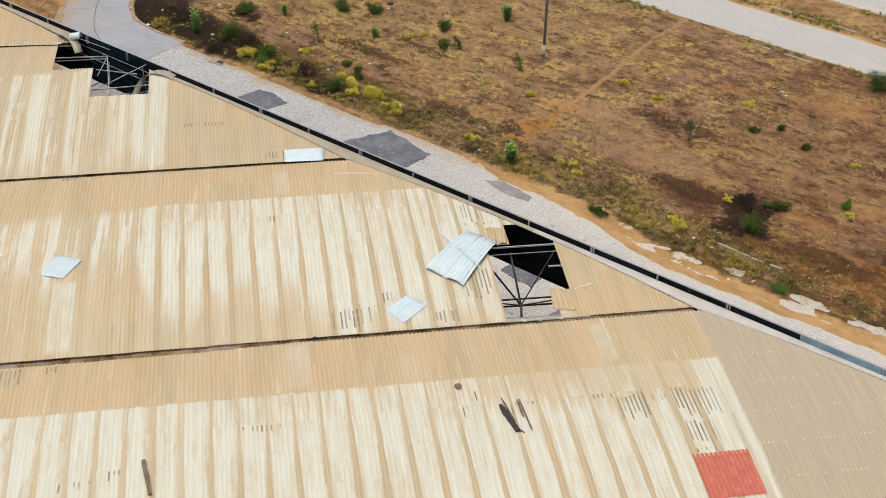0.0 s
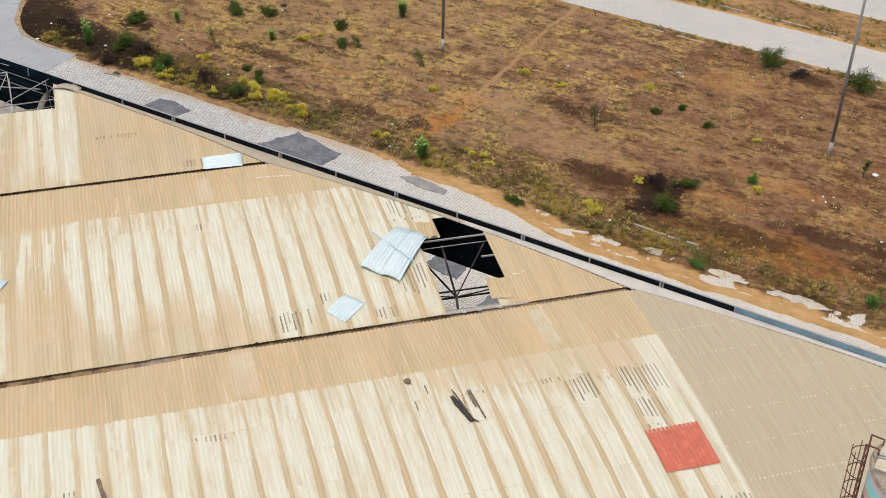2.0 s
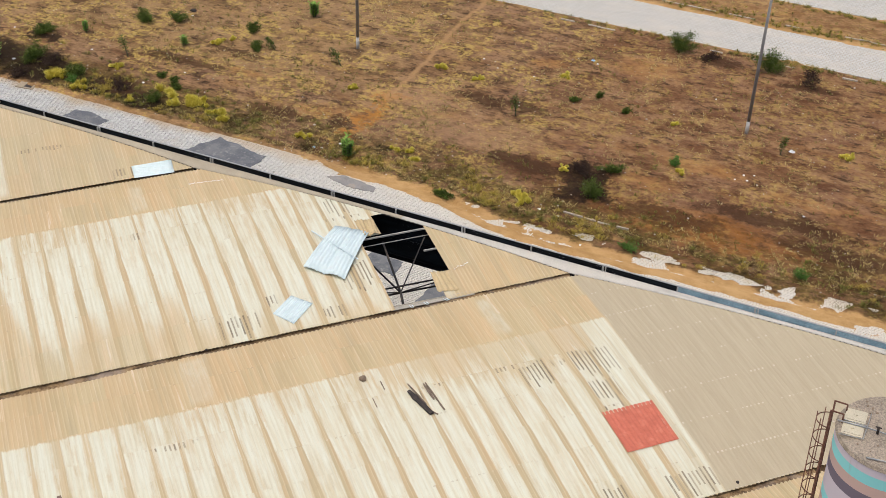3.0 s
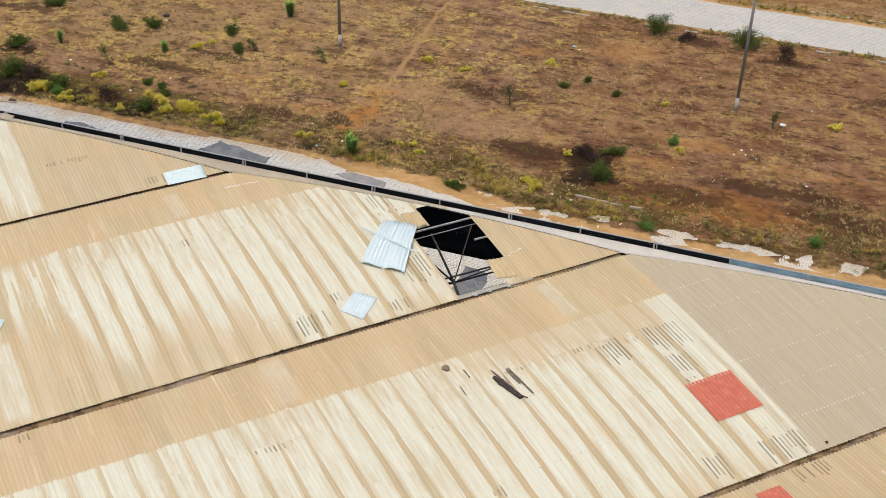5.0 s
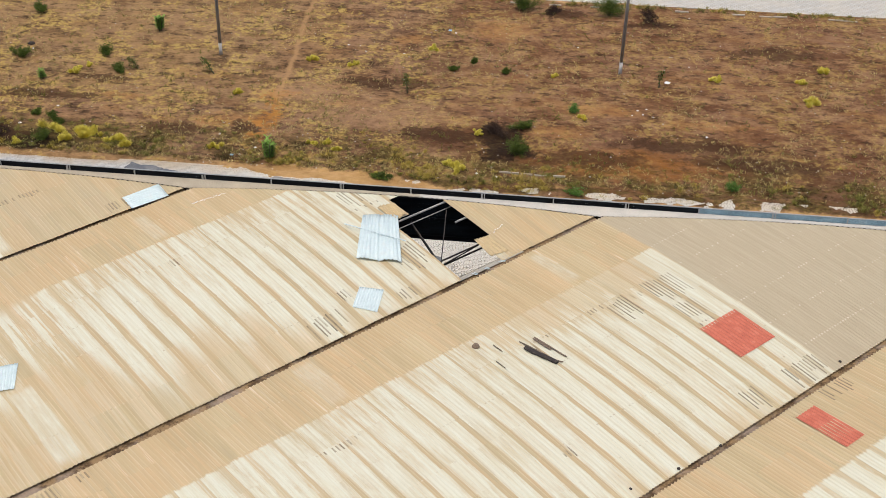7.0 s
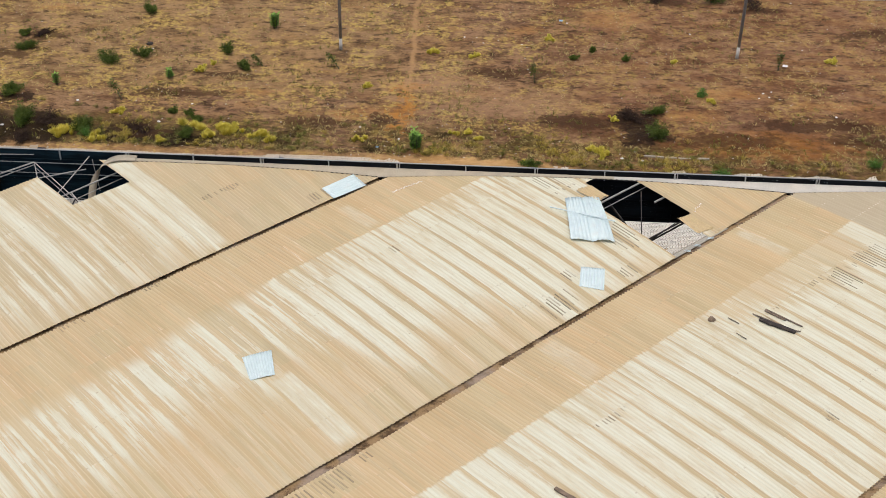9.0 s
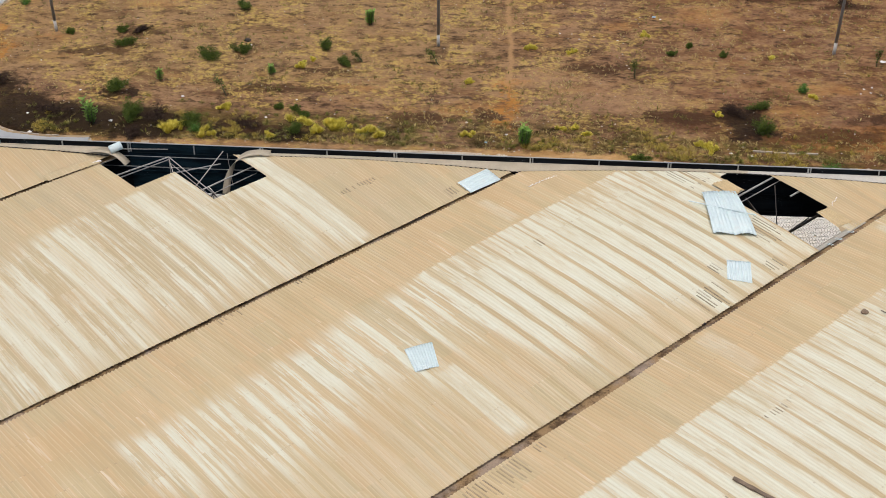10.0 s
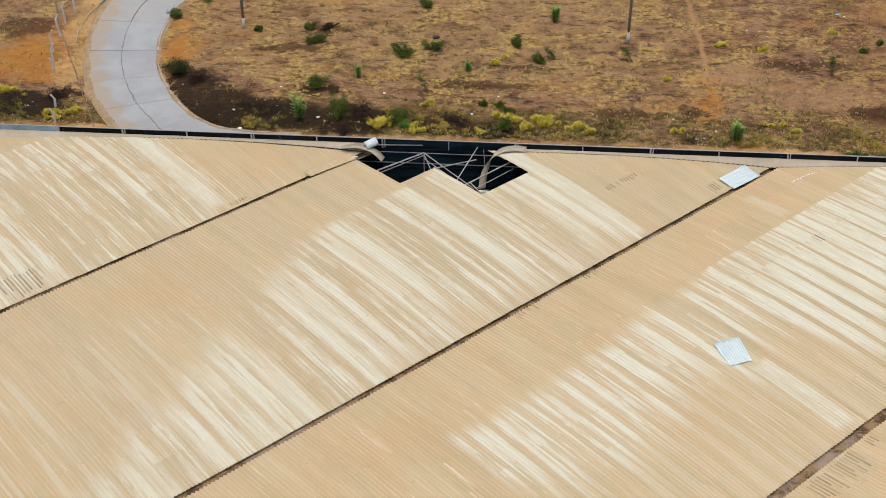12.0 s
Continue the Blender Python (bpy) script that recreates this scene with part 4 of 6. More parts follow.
pavement = thing("pavement", label="grey granite sett roadway beside the shed, sandy at its far edge", category="pavement", kind="structure")
part("sand_bed", slab_bm([(-24, 0.4), (45, 0.4), (45, 12.3), (-24, 12.3)], -0.2, -0.065), pavement, material=M_BED)
for ob_name, x0, x1, y0, y1 in (("setts", -24.15, 33.0, 6.9, 12.1), ("setts", 1.0, 16.0, 1.2, 6.9)):
    tagged(make_setts(ob_name, x0, x1, y0, y1), kind="stuff").parent = pavement


def patch(points, label, material=None, ragged=1.0):
    """A thin asphalt repair with a ragged edge, lying on the setts."""
    rng = random.Random(len(label))
    ring = []
    for (ax, ay), (bx, by) in zip(points, points[1:] + points[:1]):
        n = max(5, int(math.hypot(bx - ax, by - ay) / 0.14))
        for k in range(n):
            x, y = ax + (bx - ax) * k / n, ay + (by - ay) * k / n
            ring.append((x + rng.uniform(-0.04, 0.04) + 0.2 * ragged * fbm(x, y, 1.1, 4.0), y + rng.uniform(-0.04, 0.04) + 0.2 * ragged * fbm(x, y, 1.1, 9.0)))
    ob = part("asphalt_patch", slab_bm(ring, -0.03, 0.022), material=material or M_ASPHALT)
    return tagged(ob, label, "asphalt", kind="structure")


patch([(-16.3, 8.4), (-14.1, 8.4), (-13.8, 10.7), (-16.2, 10.9)], "dark grey asphalt patch on the setts")
patch([(-8.9, 8.3), (-4.1, 8.6), (-3.9, 11.2), (-7.1, 11.8)], "large dark asphalt patch across the setts")
patch([(0.1, 10.9), (1.5, 10.5), (3.0, 10.6), (2.9, 11.1), (0.8, 11.4)], "worn dusty asphalt smear at the sandy road edge", M_SMEAR, 0.4)
patch([(5.4, 4.7), (7.3, 4.5), (7.2, 5.8), (5.5, 5.9)], "small asphalt patch under the fascia")
patch([(9.2, 2.7), (10.6, 2.9), (10.4, 5.3), (9.2, 5.4)], "narrow asphalt patch beneath the broken roof")

far_road = part("road", slab_bm([(-29, 35.2), (90, 35.2), (90, 39.35), (-29, 39.35)], -0.2, 0.0), material=M_FAR)
tagged(far_road, "pale sett-paved road across the scrub", "road", kind="structure")
far_lane = part("road", slab_bm([(-29, 43.8), (90, 43.8), (90, 49.7), (-29, 49.7)], -0.2, 0.0), material=M_FAR)
tagged(far_lane, "second pale paved carriageway beyond the verge", "road", kind="structure")


def make_far_kerb():
    kerb = thing("kerb", label="broken whitish kerb line on the verge", category="kerb", kind="structure")
    rng = random.Random(4)
    for y, x0, x1, keep in ((40.0, -10, 60, 0.7), (34.3, 4, 50, 0.35)):
        x = x0
        while x < x1:
            w = rng.uniform(0.8, 1.0)
            if rng.random() < keep:
                part("kerb_stone", slab_bm([(x, y), (x + w - 0.05, y), (x + w - 0.05, y + 0.13), (x, y + 0.13)], -0.1, 0.11 + rng.uniform(-0.04, 0.02)), kerb, material=M_KERB)
            x += w


make_far_kerb()


def make_old_kerb():
    """What is left of a kerb in the field, half sunk."""
    kerb = thing("kerb", label="half-sunk broken kerb stones lying in the weeds", category="kerb", kind="structure")
    rng = random.Random(6)
    x = 12.5
    while x < 15.6:
        w = rng.uniform(0.35, 0.75)
        y = 13.15 + rng.uniform(-0.04, 0.04)
        bm = bmesh.new()
        box(bm, -w / 2, w / 2 - 0.04, -0.05, 0.05, -0.1, 0.05 + rng.uniform(0.0, 0.05), 0.015)
        part("kerb_stone", bm, kerb, pose(x + w / 2, y, max(0.0, ground_z(x, y)), 0, 0, rng.uniform(-6, 6)), material=M_KERB)
        x += w + rng.choice((0.0, 0.05, 0.3))


make_old_kerb()


def make_drain():
    """A roadside inlet: a sunk concrete frame round a dark shaft."""
    drain = thing("drain_inlet", pose(-20.45, 11.95, 0.0, 0, 0, 8), "small concrete roadside drain inlet with an open dark shaft", "drain")
    for x0, x1, y0, y1 in ((-0.55, 0.5, -0.50, -0.38), (-0.55, 0.5, 0.38, 0.50), (-0.55, -0.10, -0.38, 0.38), (0.40, 0.5, -0.38, 0.38)):
        bm = bmesh.new()
        box(bm, x0, x1, y0, y1, -0.15, 0.05, 0.012)
        part("frame", bm, drain, material=M_DRAIN).matrix_parent_inverse = Matrix()
    # solid black block painted as the shade down the open shaft
    bm = bmesh.new()
    box(bm, -0.10, 0.40, -0.38, 0.38, -0.12, 0.012)
    part("shaft", bm, drain, material=M_CHAR_SHADE, label="dark block standing for the shade in the shaft").matrix_parent_inverse = Matrix()


M_DRAIN = plain("sandy_concrete", (0.36, 0.30, 0.21), 0.95, 0, 0.35, 4, dirty=0.5)
make_drain()


# ---- shed roof ----
HOLES = {  # by bay: (u0, u1, v0, v1) that has no sheets, u from the bay's gutter
    0: ((6.60, 7.92, 5.93, 7.80), (7.92, 10.97, 4.98, 7.80), (10.97, 12.6, 4.98, 7.15)),
    -1: ((0.0, 3.12, -13.66, -11.70), (0.0, 6.22, -11.70, -8.93)),
    2: ((3.2, 8.2, 10.9, 15.6),),
    1: ((8.17, 9.96, 9.90, 11.71),),
}
START = {k: -40.0 for k in range(-3, 4)}
SINGLE = {-3: 99, -2: -29.0, -1: -32.0, 0: -27.5, 1: -14.8, 2: 3.0}   # from here on each sheet is a piece of its own


WAVE = 0.0078   # half height of the corrugation


def waves(v0, v1, phase):
    """Stations across the corrugations between v0 and v1."""
    step = PITCH / 4
    n0, n1 = math.ceil((v0 - phase) / step + 1e-6), math.floor((v1 - phase) / step - 1e-6)
    return [v0] + [phase + n * step for n in range(n0, n1 + 1)] + [v1]


def wave_z(v, phase):
    return WAVE * math.cos(2 * math.pi * (v - phase) / PITCH)


def sheet_geometry(b0, b1, v0, v1, phase, lap=True, tall=1.0):
    """A corrugated sheet from b0 to b1 down the bay and v0 to v1 along it; its lower end laps over the next."""
    low, high = (b0, b1) if b1 <= BAY / 2 + 0.5 else (b1, b0)
    over = 0.07 if lap and 0.3 < low < BAY - 0.3 else 0.0
    low_x = low + (over if low > high else -over)
    high_x = high + (0.05 if high > low else -0.05) * (abs(high - BAY / 2) < 0.7)
    vs = waves(v0 - 0.02, v1 + 0.05, phase)
    ragged = 0.03 if low > BAY - 0.3 or low < 0.3 else 0.012
    verts = [(x + (ragged if low > high else -ragged) * wave_z(v, phase) / WAVE * (j == 0), v, crown(low) + dz + tall * wave_z(v, phase)) for j, (x, dz) in enumerate(((low_x, 0.006), (high_x, crown(high) - crown(low) + (0.004 if low > high else 0.0)))) for v in vs]
    w = len(vs)
    faces = [(i, i + 1, w + i + 1, w + i) if low > high else (i, w + i, w + i + 1, i + 1) for i in range(w - 1)]
    return verts, faces


def minus(rect, hole):
    """What is left of a rectangle, as rectangles, after a hole is cut."""
    b0, b1, v0, v1 = rect
    h0, h1, w0, w1 = hole
    if h0 >= b1 or h1 <= b0 or w0 >= v1 or w1 <= v0:
        return [rect]
    out = []
    if w0 > v0:
        out.append((b0, b1, v0, w0))
    if w1 < v1:
        out.append((b0, b1, w1, v1))
    m0, m1 = max(v0, w0), min(v1, w1)
    if h0 > b0:
        out.append((b0, h0, m0, m1))
    if h1 < b1:
        out.append((h1, b1, m0, m1))
    return [r for r in out if r[1] - r[0] > 0.05 and r[3] - r[2] > 0.05]


def cut_at_eave(verts, faces, shift):
    """Trims a sheet along the oblique eave."""
    bm = bmesh.new()
    vs = [bm.verts.new(v) for v in verts]
    for f in faces:
        bm.faces.new([vs[i] for i in f])
    # world y = (v - u) * S; the sheets end 40 mm past the flashing's edge
    bmesh.ops.bisect_plane(bm, geom=bm.verts[:] + bm.edges[:] + bm.faces[:], plane_co=(0.0, shift + 0.06, 0), plane_no=(-1, 1, 0), clear_outer=True)
    for f in bm.faces:
        f.smooth = True
    return bm


def first_row(k, v):
    """Where the upper sheets of a bay begin beside its gutter; one gutter lies wider open at its far end."""
    return 0.29 + (0.21 * smooth(-v, 1.0, 8.0) if k == 1 else 0.0)


def bent(verts, faces, u_k):
    return [(x + bend(u_k + x, y), y + SKEW * (x - BAY / 2), z) for x, y, z in verts], faces


def make_bay(k):
    bay = thing("roof", TURN, "weathered tan corrugated fibre-cement roof bay, streaked white", "roof", kind="structure")
    u_k = k * BAY
    phase = FIRST[k]
    first = math.floor((START[k] - phase) / COVER)
    last = math.ceil((u_k + BAY - phase) / COVER)
    rest_v, rest_f, shared = [], [], {}
    rng = random.Random(100 + k)
    for c in range(first, last + 1):
        v0, v1 = phase + c * COVER, phase + (c + 1) * COVER
        for r in range(8):
            begin = round(first_row(k, v0), 2) if r == 0 else ROWS[r]
            rects = [(begin, ROWS[r + 1], v0, v1)]
            for hole in HOLES.get(k, ()):
                rects = [q for rect in rects for q in minus(rect, hole)]
            whole = len(rects) == 1 and rects[0] == (begin, ROWS[r + 1], v0, v1)
            for b0, b1, w0, w1 in rects:
                if w0 >= u_k + b1:
                    continue
                crosses = w1 + 0.03 > u_k + b0 - 0.09
                single = v0 >= SINGLE[k]
                if crosses:
                    bm = cut_at_eave(*bent(*sheet_geometry(b0, b1, w0, w1, phase), u_k), u_k)
                    if not bm.faces:
                        bm.free()
                        continue
                    ob = part("roof_sheet", bm, material=M_ROOF)
                    ob.parent = bay
                    ob.location = (u_k, 0, 0.004 * (c % 2))
                elif whole and single:
                    if (r, begin) not in shared:
                        shared[r, begin] = link_mesh("roof_sheet", *sheet_geometry(b0, b1, 0.0, COVER, 0.0), M_ROOF, True)
                    ob = part("roof_sheet", shared[r, begin])
                    ob.parent = bay
                    mid, half = (b0 + b1) / 2, v0 + COVER / 2
                    long = 1 + (bend(u_k + b1, half) - bend(u_k + b0, half)) / (b1 - b0)
                    ob.location = (u_k + mid + bend(u_k + mid, half) - long * mid + SKEW * COVER / 2 + rng.uniform(-0.012, 0.012), v0 + SKEW * (mid - BAY / 2) - SKEW * mid, rng.uniform(0.0, 0.003))
                    ob.rotation_euler = (rng.uniform(-0.0015, 0.0015), 0, SKEW + rng.uniform(-0.002, 0.002))
                    ob.scale = (long, 1, 1)
                elif single:
                    ob = part("roof_sheet", link_mesh("roof_sheet", *bent(*sheet_geometry(b0, b1, w0, w1, phase), u_k), M_ROOF, True))
                    ob.parent = bay
                    ob.location = (u_k, 0, 0.004 * (c % 2))
                else:
                    vs, fs = bent(*sheet_geometry(b0, b1, w0, w1, phase), u_k)
                    base = len(rest_v)
                    rest_v += [(x + u_k, y, z + 0.004 * (c % 2)) for x, y, z in vs]
                    rest_f += [tuple(i + base for i in f) for f in fs]
    if rest_v:
        tagged(part("roof_sheets", link_mesh("roof_sheets", rest_v, rest_f, M_ROOF, True), bay), kind="stuff").matrix_parent_inverse = Matrix()
    return bay


def make_gutter(k):
    """A silted box gutter between two bays, open to the sky at the sheets' ends."""
    u = k * BAY
    v0, v1 = -40.0, u - 0.1
    gutter = thing("gutter", TURN, "silted zinc valley gutter between roof bays", "gutter", kind="structure")
    prof = [(-0.13, 6.37), (-0.12, 6.245), (0.14, 6.265), (0.26, 6.375)]
    verts, faces, n = [], [], max(2, int((v1 - v0) / 0.2))
    for i in range(n + 1):
        v = v0 + (v1 - v0) * i / n
        silt = max(0.0, 0.10 * fbm(v, k * 7.0, 0.16, 1.0) + 0.05 * fbm(v, k, 1.3, 3.0)) + (0.05 if k > 0 else 0.05 * smooth(v, -14, -24))
        wide = first_row(k, v) - 0.29
        verts += [(u + x + bend(u, v) + (wide if x > 0 else 0.0), v, z + min(0.10, silt) * (z < 6.3)) for x, z in prof]
    for i in range(n):
        for j in range(3):
            a = i * 4 + j
            faces.append((a, a + 1, a + 5, a + 4))
    part("channel", link_mesh("channel", verts, faces, M_GUTTER), gutter).matrix_parent_inverse = Matrix()
    bm = bmesh.new()
    for off, z0, z1 in ((0.30, 6.32, 6.38), (-0.145, 6.30, 6.365))[k == 1:]:
        box(bm, u + off - 0.012 + bend(u, v0), u + off + 0.012 + bend(u, v0), v0, v1, z0, z1)
        for vert in bm.verts[-8:]:
            if vert.co.y > v0 + 1:
                vert.co.x += bend(u, v1) - bend(u, v0)
    part("lip", bm, gutter, material=M_LIP).matrix_parent_inverse = Matrix()
    return gutter


for k in (-3, -2, -1, 0, 1, 2):
    make_bay(k)
for k in (-2, -1, 0, 1, 2, 3):
    make_gutter(k)


# ---- fascia along the oblique eave ----
POST0, STEP = -5.44, 3.03


def make_fascia():
    fascia = thing("fascia", label="dark steel-clad hanging fascia along the eave", category="fascia", kind="structure")
    for n in range(-13, 15):
        x0 = POST0 + n * STEP
        blue = x0 > 21.0 or x0 < -34.0
        hole = -20.0 < x0 < -12.0
        bm = bmesh.new()
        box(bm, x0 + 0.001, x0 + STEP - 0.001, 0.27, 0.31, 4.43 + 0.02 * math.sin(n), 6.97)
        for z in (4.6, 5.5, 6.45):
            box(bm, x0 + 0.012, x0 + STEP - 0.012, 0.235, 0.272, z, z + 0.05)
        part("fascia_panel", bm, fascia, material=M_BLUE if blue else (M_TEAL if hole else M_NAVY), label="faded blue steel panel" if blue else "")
        bm = bmesh.new()
        box(bm, x0 + 0.004, x0 + STEP - 0.004, 0.25, 0.315, 6.968, 6.988)
        part("cap", bm, fascia, material=M_CAP, label="pale steel cap angle")
        bm = bmesh.new()
        wide = 0.035 if n % 2 else 0.05
        box(bm, x0 - wide * 0.7, x0 + wide * 0.7, 0.20, 0.262, 6.52, 6.95)
        part("post", bm, fascia, material=M_CAP)
        if n % 2 == 0:
            bm = bmesh.new()
            box(bm, x0 + 0.09, x0 + 0.13, 0.205, 0.265, 6.55, 6.96)
            part("bracket", bm, fascia, material=M_CAP)
    for z in (5.75, 6.30):
        bm = bmesh.new()
        box(bm, -20.6, -9.4, 0.205, 0.232, z, z + 0.035)
        part("rail", bm, fascia, material=M_CAP, label="thin pale rail behind the cladding")
    return fascia


make_fascia()


def make_flashing():
    """Folded flashing from the cut sheet ends up to the fascia; it is torn away over one hole."""
    strip = thing("flashing", label="dusty folded metal flashing along the eave", category="flashing", kind="structure")
    x = -40.0
    while x < 36.0:
        x1 = x + 2.4
        gone = x < -11.5 and x1 > -18.4
        if gone:
            x1 = -18.4 if x < -18.4 else -11.5
            if x >= -18.4:
                x = -11.5
                continue
        n = max(4, int((x1 - x) / 0.0533))
        verts, faces = [], []
        for i in range(n + 1):
            q = x + (x1 + 0.02 - x) * i / n
            tooth = 0.012 if i % 4 < 2 else 0.034
            z = roof_z(q, 0.0)
            dent = 0.015 * fbm(q, 0, 1.2)
            for y, h in ((-0.065, z + tooth), (-0.05, z + 0.062 + dent), (0.07, z + 0.09 + dent), (0.205, 6.72 + dent * 2), (0.225, 6.74)):
                verts.append((q, y, h))
        for i in range(n):
            for j in range(4):
                a = i * 5 + j
                faces.append((a, a + 5, a + 6, a + 1))
        part("flashing_length", link_mesh("flashing_length", verts, faces, M_FLASH_NEW if x > 10 else M_FLASH, True), strip)
        # black strip added for the shadow gaps between sheet waves and flashing
        bm = bmesh.new()
        for i in range(6):
            q0, q1 = x + (x1 - x) * i / 6, x + (x1 - x) * (i + 1) / 6
            z = min(roof_z(q0, 0.0), roof_z(q1, 0.0))
            box(bm, q0, q1, -0.045, -0.02, z - 0.03, z + 0.055)
        part("shade_strip", bm, strip, material=M_CHAR_SHADE, label="dark strip added as the shade under the flashing")
        x = x1
    return strip


make_flashing()


def make_walls():
    """Plain walls that close the shed away from the eave."""
    for name, a, b in (("wall_west", (-37.4, -40.0), (-37.4, -37.6)), ("wall_south", (-37.2, -40.0), (37.2, -40.0)), ("wall_east", (37.4, -40.0), (37.4, 36.9))):
        bm = bmesh.new()
        (u0, v0), (u1, v1) = a, b
        box(bm, min(u0, u1) - 0.1, max(u0, u1) + 0.1, min(v0, v1) - 0.1, max(v0, v1) + 0.1, -0.1, 6.15)
        tagged(part(name, bm, m=TURN, material=M_PLASTER), "plain rendered shed wall", "wall", kind="structure")
    floor = part("floor", slab_bm([(-37, -40), (37, -40), (37, 35.5), (-37, -38.5)], -0.15, -0.05), m=TURN, material=M_BED)
    tagged(floor, "dusty shed floor seen in shade", "floor", kind="structure")


make_walls()


# ---- trusses in the broken bays ----
def uv(u, v, z):
    return Vector(((u + v) * S, (v - u) * S, z))


def make_truss(label, light_bars, dark_bars):
    truss = thing("roof_truss", label=label, category="truss")
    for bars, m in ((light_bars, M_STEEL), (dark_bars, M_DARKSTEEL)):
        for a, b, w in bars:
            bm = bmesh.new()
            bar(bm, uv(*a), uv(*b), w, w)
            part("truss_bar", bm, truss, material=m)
    return truss


make_truss("dark steel lattice truss under the torn roof hole",
           [((7.98, 2.5, 6.62), (7.98, 9.0, 6.64), 0.06), ((8.12, 2.5, 6.36), (8.12, 9.0, 6.40), 0.028), ((9.35, 7.35, 6.54), (9.35, 9.0, 6.54), 0.06)],
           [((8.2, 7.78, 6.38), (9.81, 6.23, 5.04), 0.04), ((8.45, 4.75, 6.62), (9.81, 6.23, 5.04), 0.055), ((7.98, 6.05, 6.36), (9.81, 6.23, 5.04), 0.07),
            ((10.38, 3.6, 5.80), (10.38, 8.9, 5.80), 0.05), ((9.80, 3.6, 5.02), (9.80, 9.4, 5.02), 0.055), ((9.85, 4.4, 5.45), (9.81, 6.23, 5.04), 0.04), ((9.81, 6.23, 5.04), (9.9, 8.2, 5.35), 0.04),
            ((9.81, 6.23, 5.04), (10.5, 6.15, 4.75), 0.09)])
make_truss("pale bent steel truss bars crossing the torn eave hole",
           [((-11.4, -13.9, 6.36), (-10.95, -11.15, 6.55), 0.048), ((-11.4, -13.9, 6.18), (-10.95, -11.15, 6.42), 0.036), ((-10.95, -11.15, 6.55), (-7.75, -10.9, 6.05), 0.036),
            ((-9.75, -11.6, 6.45), (-9.1, -9.6, 6.42), 0.042), ((-8.6, -11.3, 6.1), (-9.6, -9.0, 6.75), 0.036), ((-8.0, -11.75, 6.25), (-7.95, -8.6, 6.42), 0.048), ((-7.75, -11.6, 6.0), (-7.7, -8.6, 6.2), 0.028), ((-11.0, -11.1, 6.2), (-8.0, -10.95, 5.85), 0.028), ((-9.75, -11.6, 6.1), (-10.95, -11.15, 6.5), 0.028), ((-8.0, -10.95, 6.3), (-6.5, -10.95, 5.95), 0.042),
            ((-10.95, -11.15, 6.55), (-10.95, -11.15, 5.0), 0.036), ((-8.95, -9.3, 6.9), (-8.9, -9.2, 5.2), 0.028), ((-12.9, -12.9, 6.78), (-11.2, -11.0, 6.78), 0.028), ((-7.75, -10.9, 6.05), (-7.75, -10.9, 5.3), 0.028)],
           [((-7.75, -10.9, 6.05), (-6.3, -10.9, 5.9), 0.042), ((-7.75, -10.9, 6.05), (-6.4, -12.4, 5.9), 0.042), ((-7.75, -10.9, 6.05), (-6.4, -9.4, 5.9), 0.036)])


# ---- loose and replaced sheets on the roof ----
def loose_sheet(name, corners, material, label, category, lift=0.03, arch=0.0, pitch=0.17, amp=0.02, sag=0.0, group=""):
    """A ribbed metal sheet lying over four places of the roof, given round its rim; ribs run from the first side to the third."""
    a, b, c, d = (Vector(p) for p in corners)
    n = max(12, int((b - a).length / pitch * 6))
    m = 8
    verts, faces = [], []
    for i in range(n + 1):
        s = i / n
        for j in range(m + 1):
            t = j / m
            p = (a.lerp(b, s)).lerp(d.lerp(c, s), t)
            rib = amp * math.cos(2 * math.pi * s * (b - a).length / pitch)
            z = crown(p.x % BAY) + lift + amp + rib + arch * 4 * s * (1 - s) + sag * 4 * t * (1 - t)
            if arch > 0.04:
                # buckled: a crease down the middle and a wavering lower edge
                z += 0.05 * t * math.sin(9.0 * s + 0.6) - 0.05 * math.exp(-((s - 0.52) / 0.05) ** 2)
            w = on_roof(p.x, p.y)
            verts.append((w.x, w.y, z))
    for i in range(n):
        for j in range(m):
            q = i * (m + 1) + j
            faces.append((q, q + m + 1, q + m + 2, q + 1))
    ob = part(name, link_mesh(name, verts, faces, material, True))
    mod = ob.modifiers.new("thickness", "SOLIDIFY")
    mod.thickness = 0.004
    return tagged(ob, label, category, group)


loose_sheet("metal_sheet", [(6.92, 4.38), (7.80, 5.53), (10.42, 3.78), (9.23, 2.43)], M_GALV, "buckled bright galvanised sheet thrown beside the hole", "metal sheet", 0.06, 0.05, 0.13, 0.017, 0.09)
loose_sheet("metal_sheet", [(0.10, -2.72), (-0.82, -2.71), (-0.84, -0.96), (0.16, -1.00)], M_GALV, "galvanised sheet bridging the valley gutter", "metal sheet", 0.03, 0.0, 0.13, 0.013)
loose_sheet("metal_sheet", [(11.50, 0.66), (12.26, 1.27), (11.36, 2.23), (10.69, 1.56)], M_GALV, "small square galvanised sheet above the gutter", "metal sheet", 0.03, 0.0, 0.11, 0.011)
loose_sheet("metal_sheet", [(6.85, -11.91), (7.18, -10.86), (8.38, -11.54), (8.08, -12.40)], M_GALV, "small bright galvanised sheet lying mid-roof", "metal sheet", 0.03, 0.02, 0.11, 0.011)
red = thing("red_sheet", label="two faded red corrugated replacement sheets let into the roof", category="roof sheet")
for v0 in (9.90, 10.81):
    ob = part("roof_sheet", link_mesh("roof_sheet", *bent(*sheet_geometry(8.12, 10.0, v0, v0 + 0.93, 9.90, True, 2.4), BAY), M_RED, True), red)
    ob.matrix_world = TURN @ pose(BAY, 0, 0.022 if v0 < 10 else 0.03)
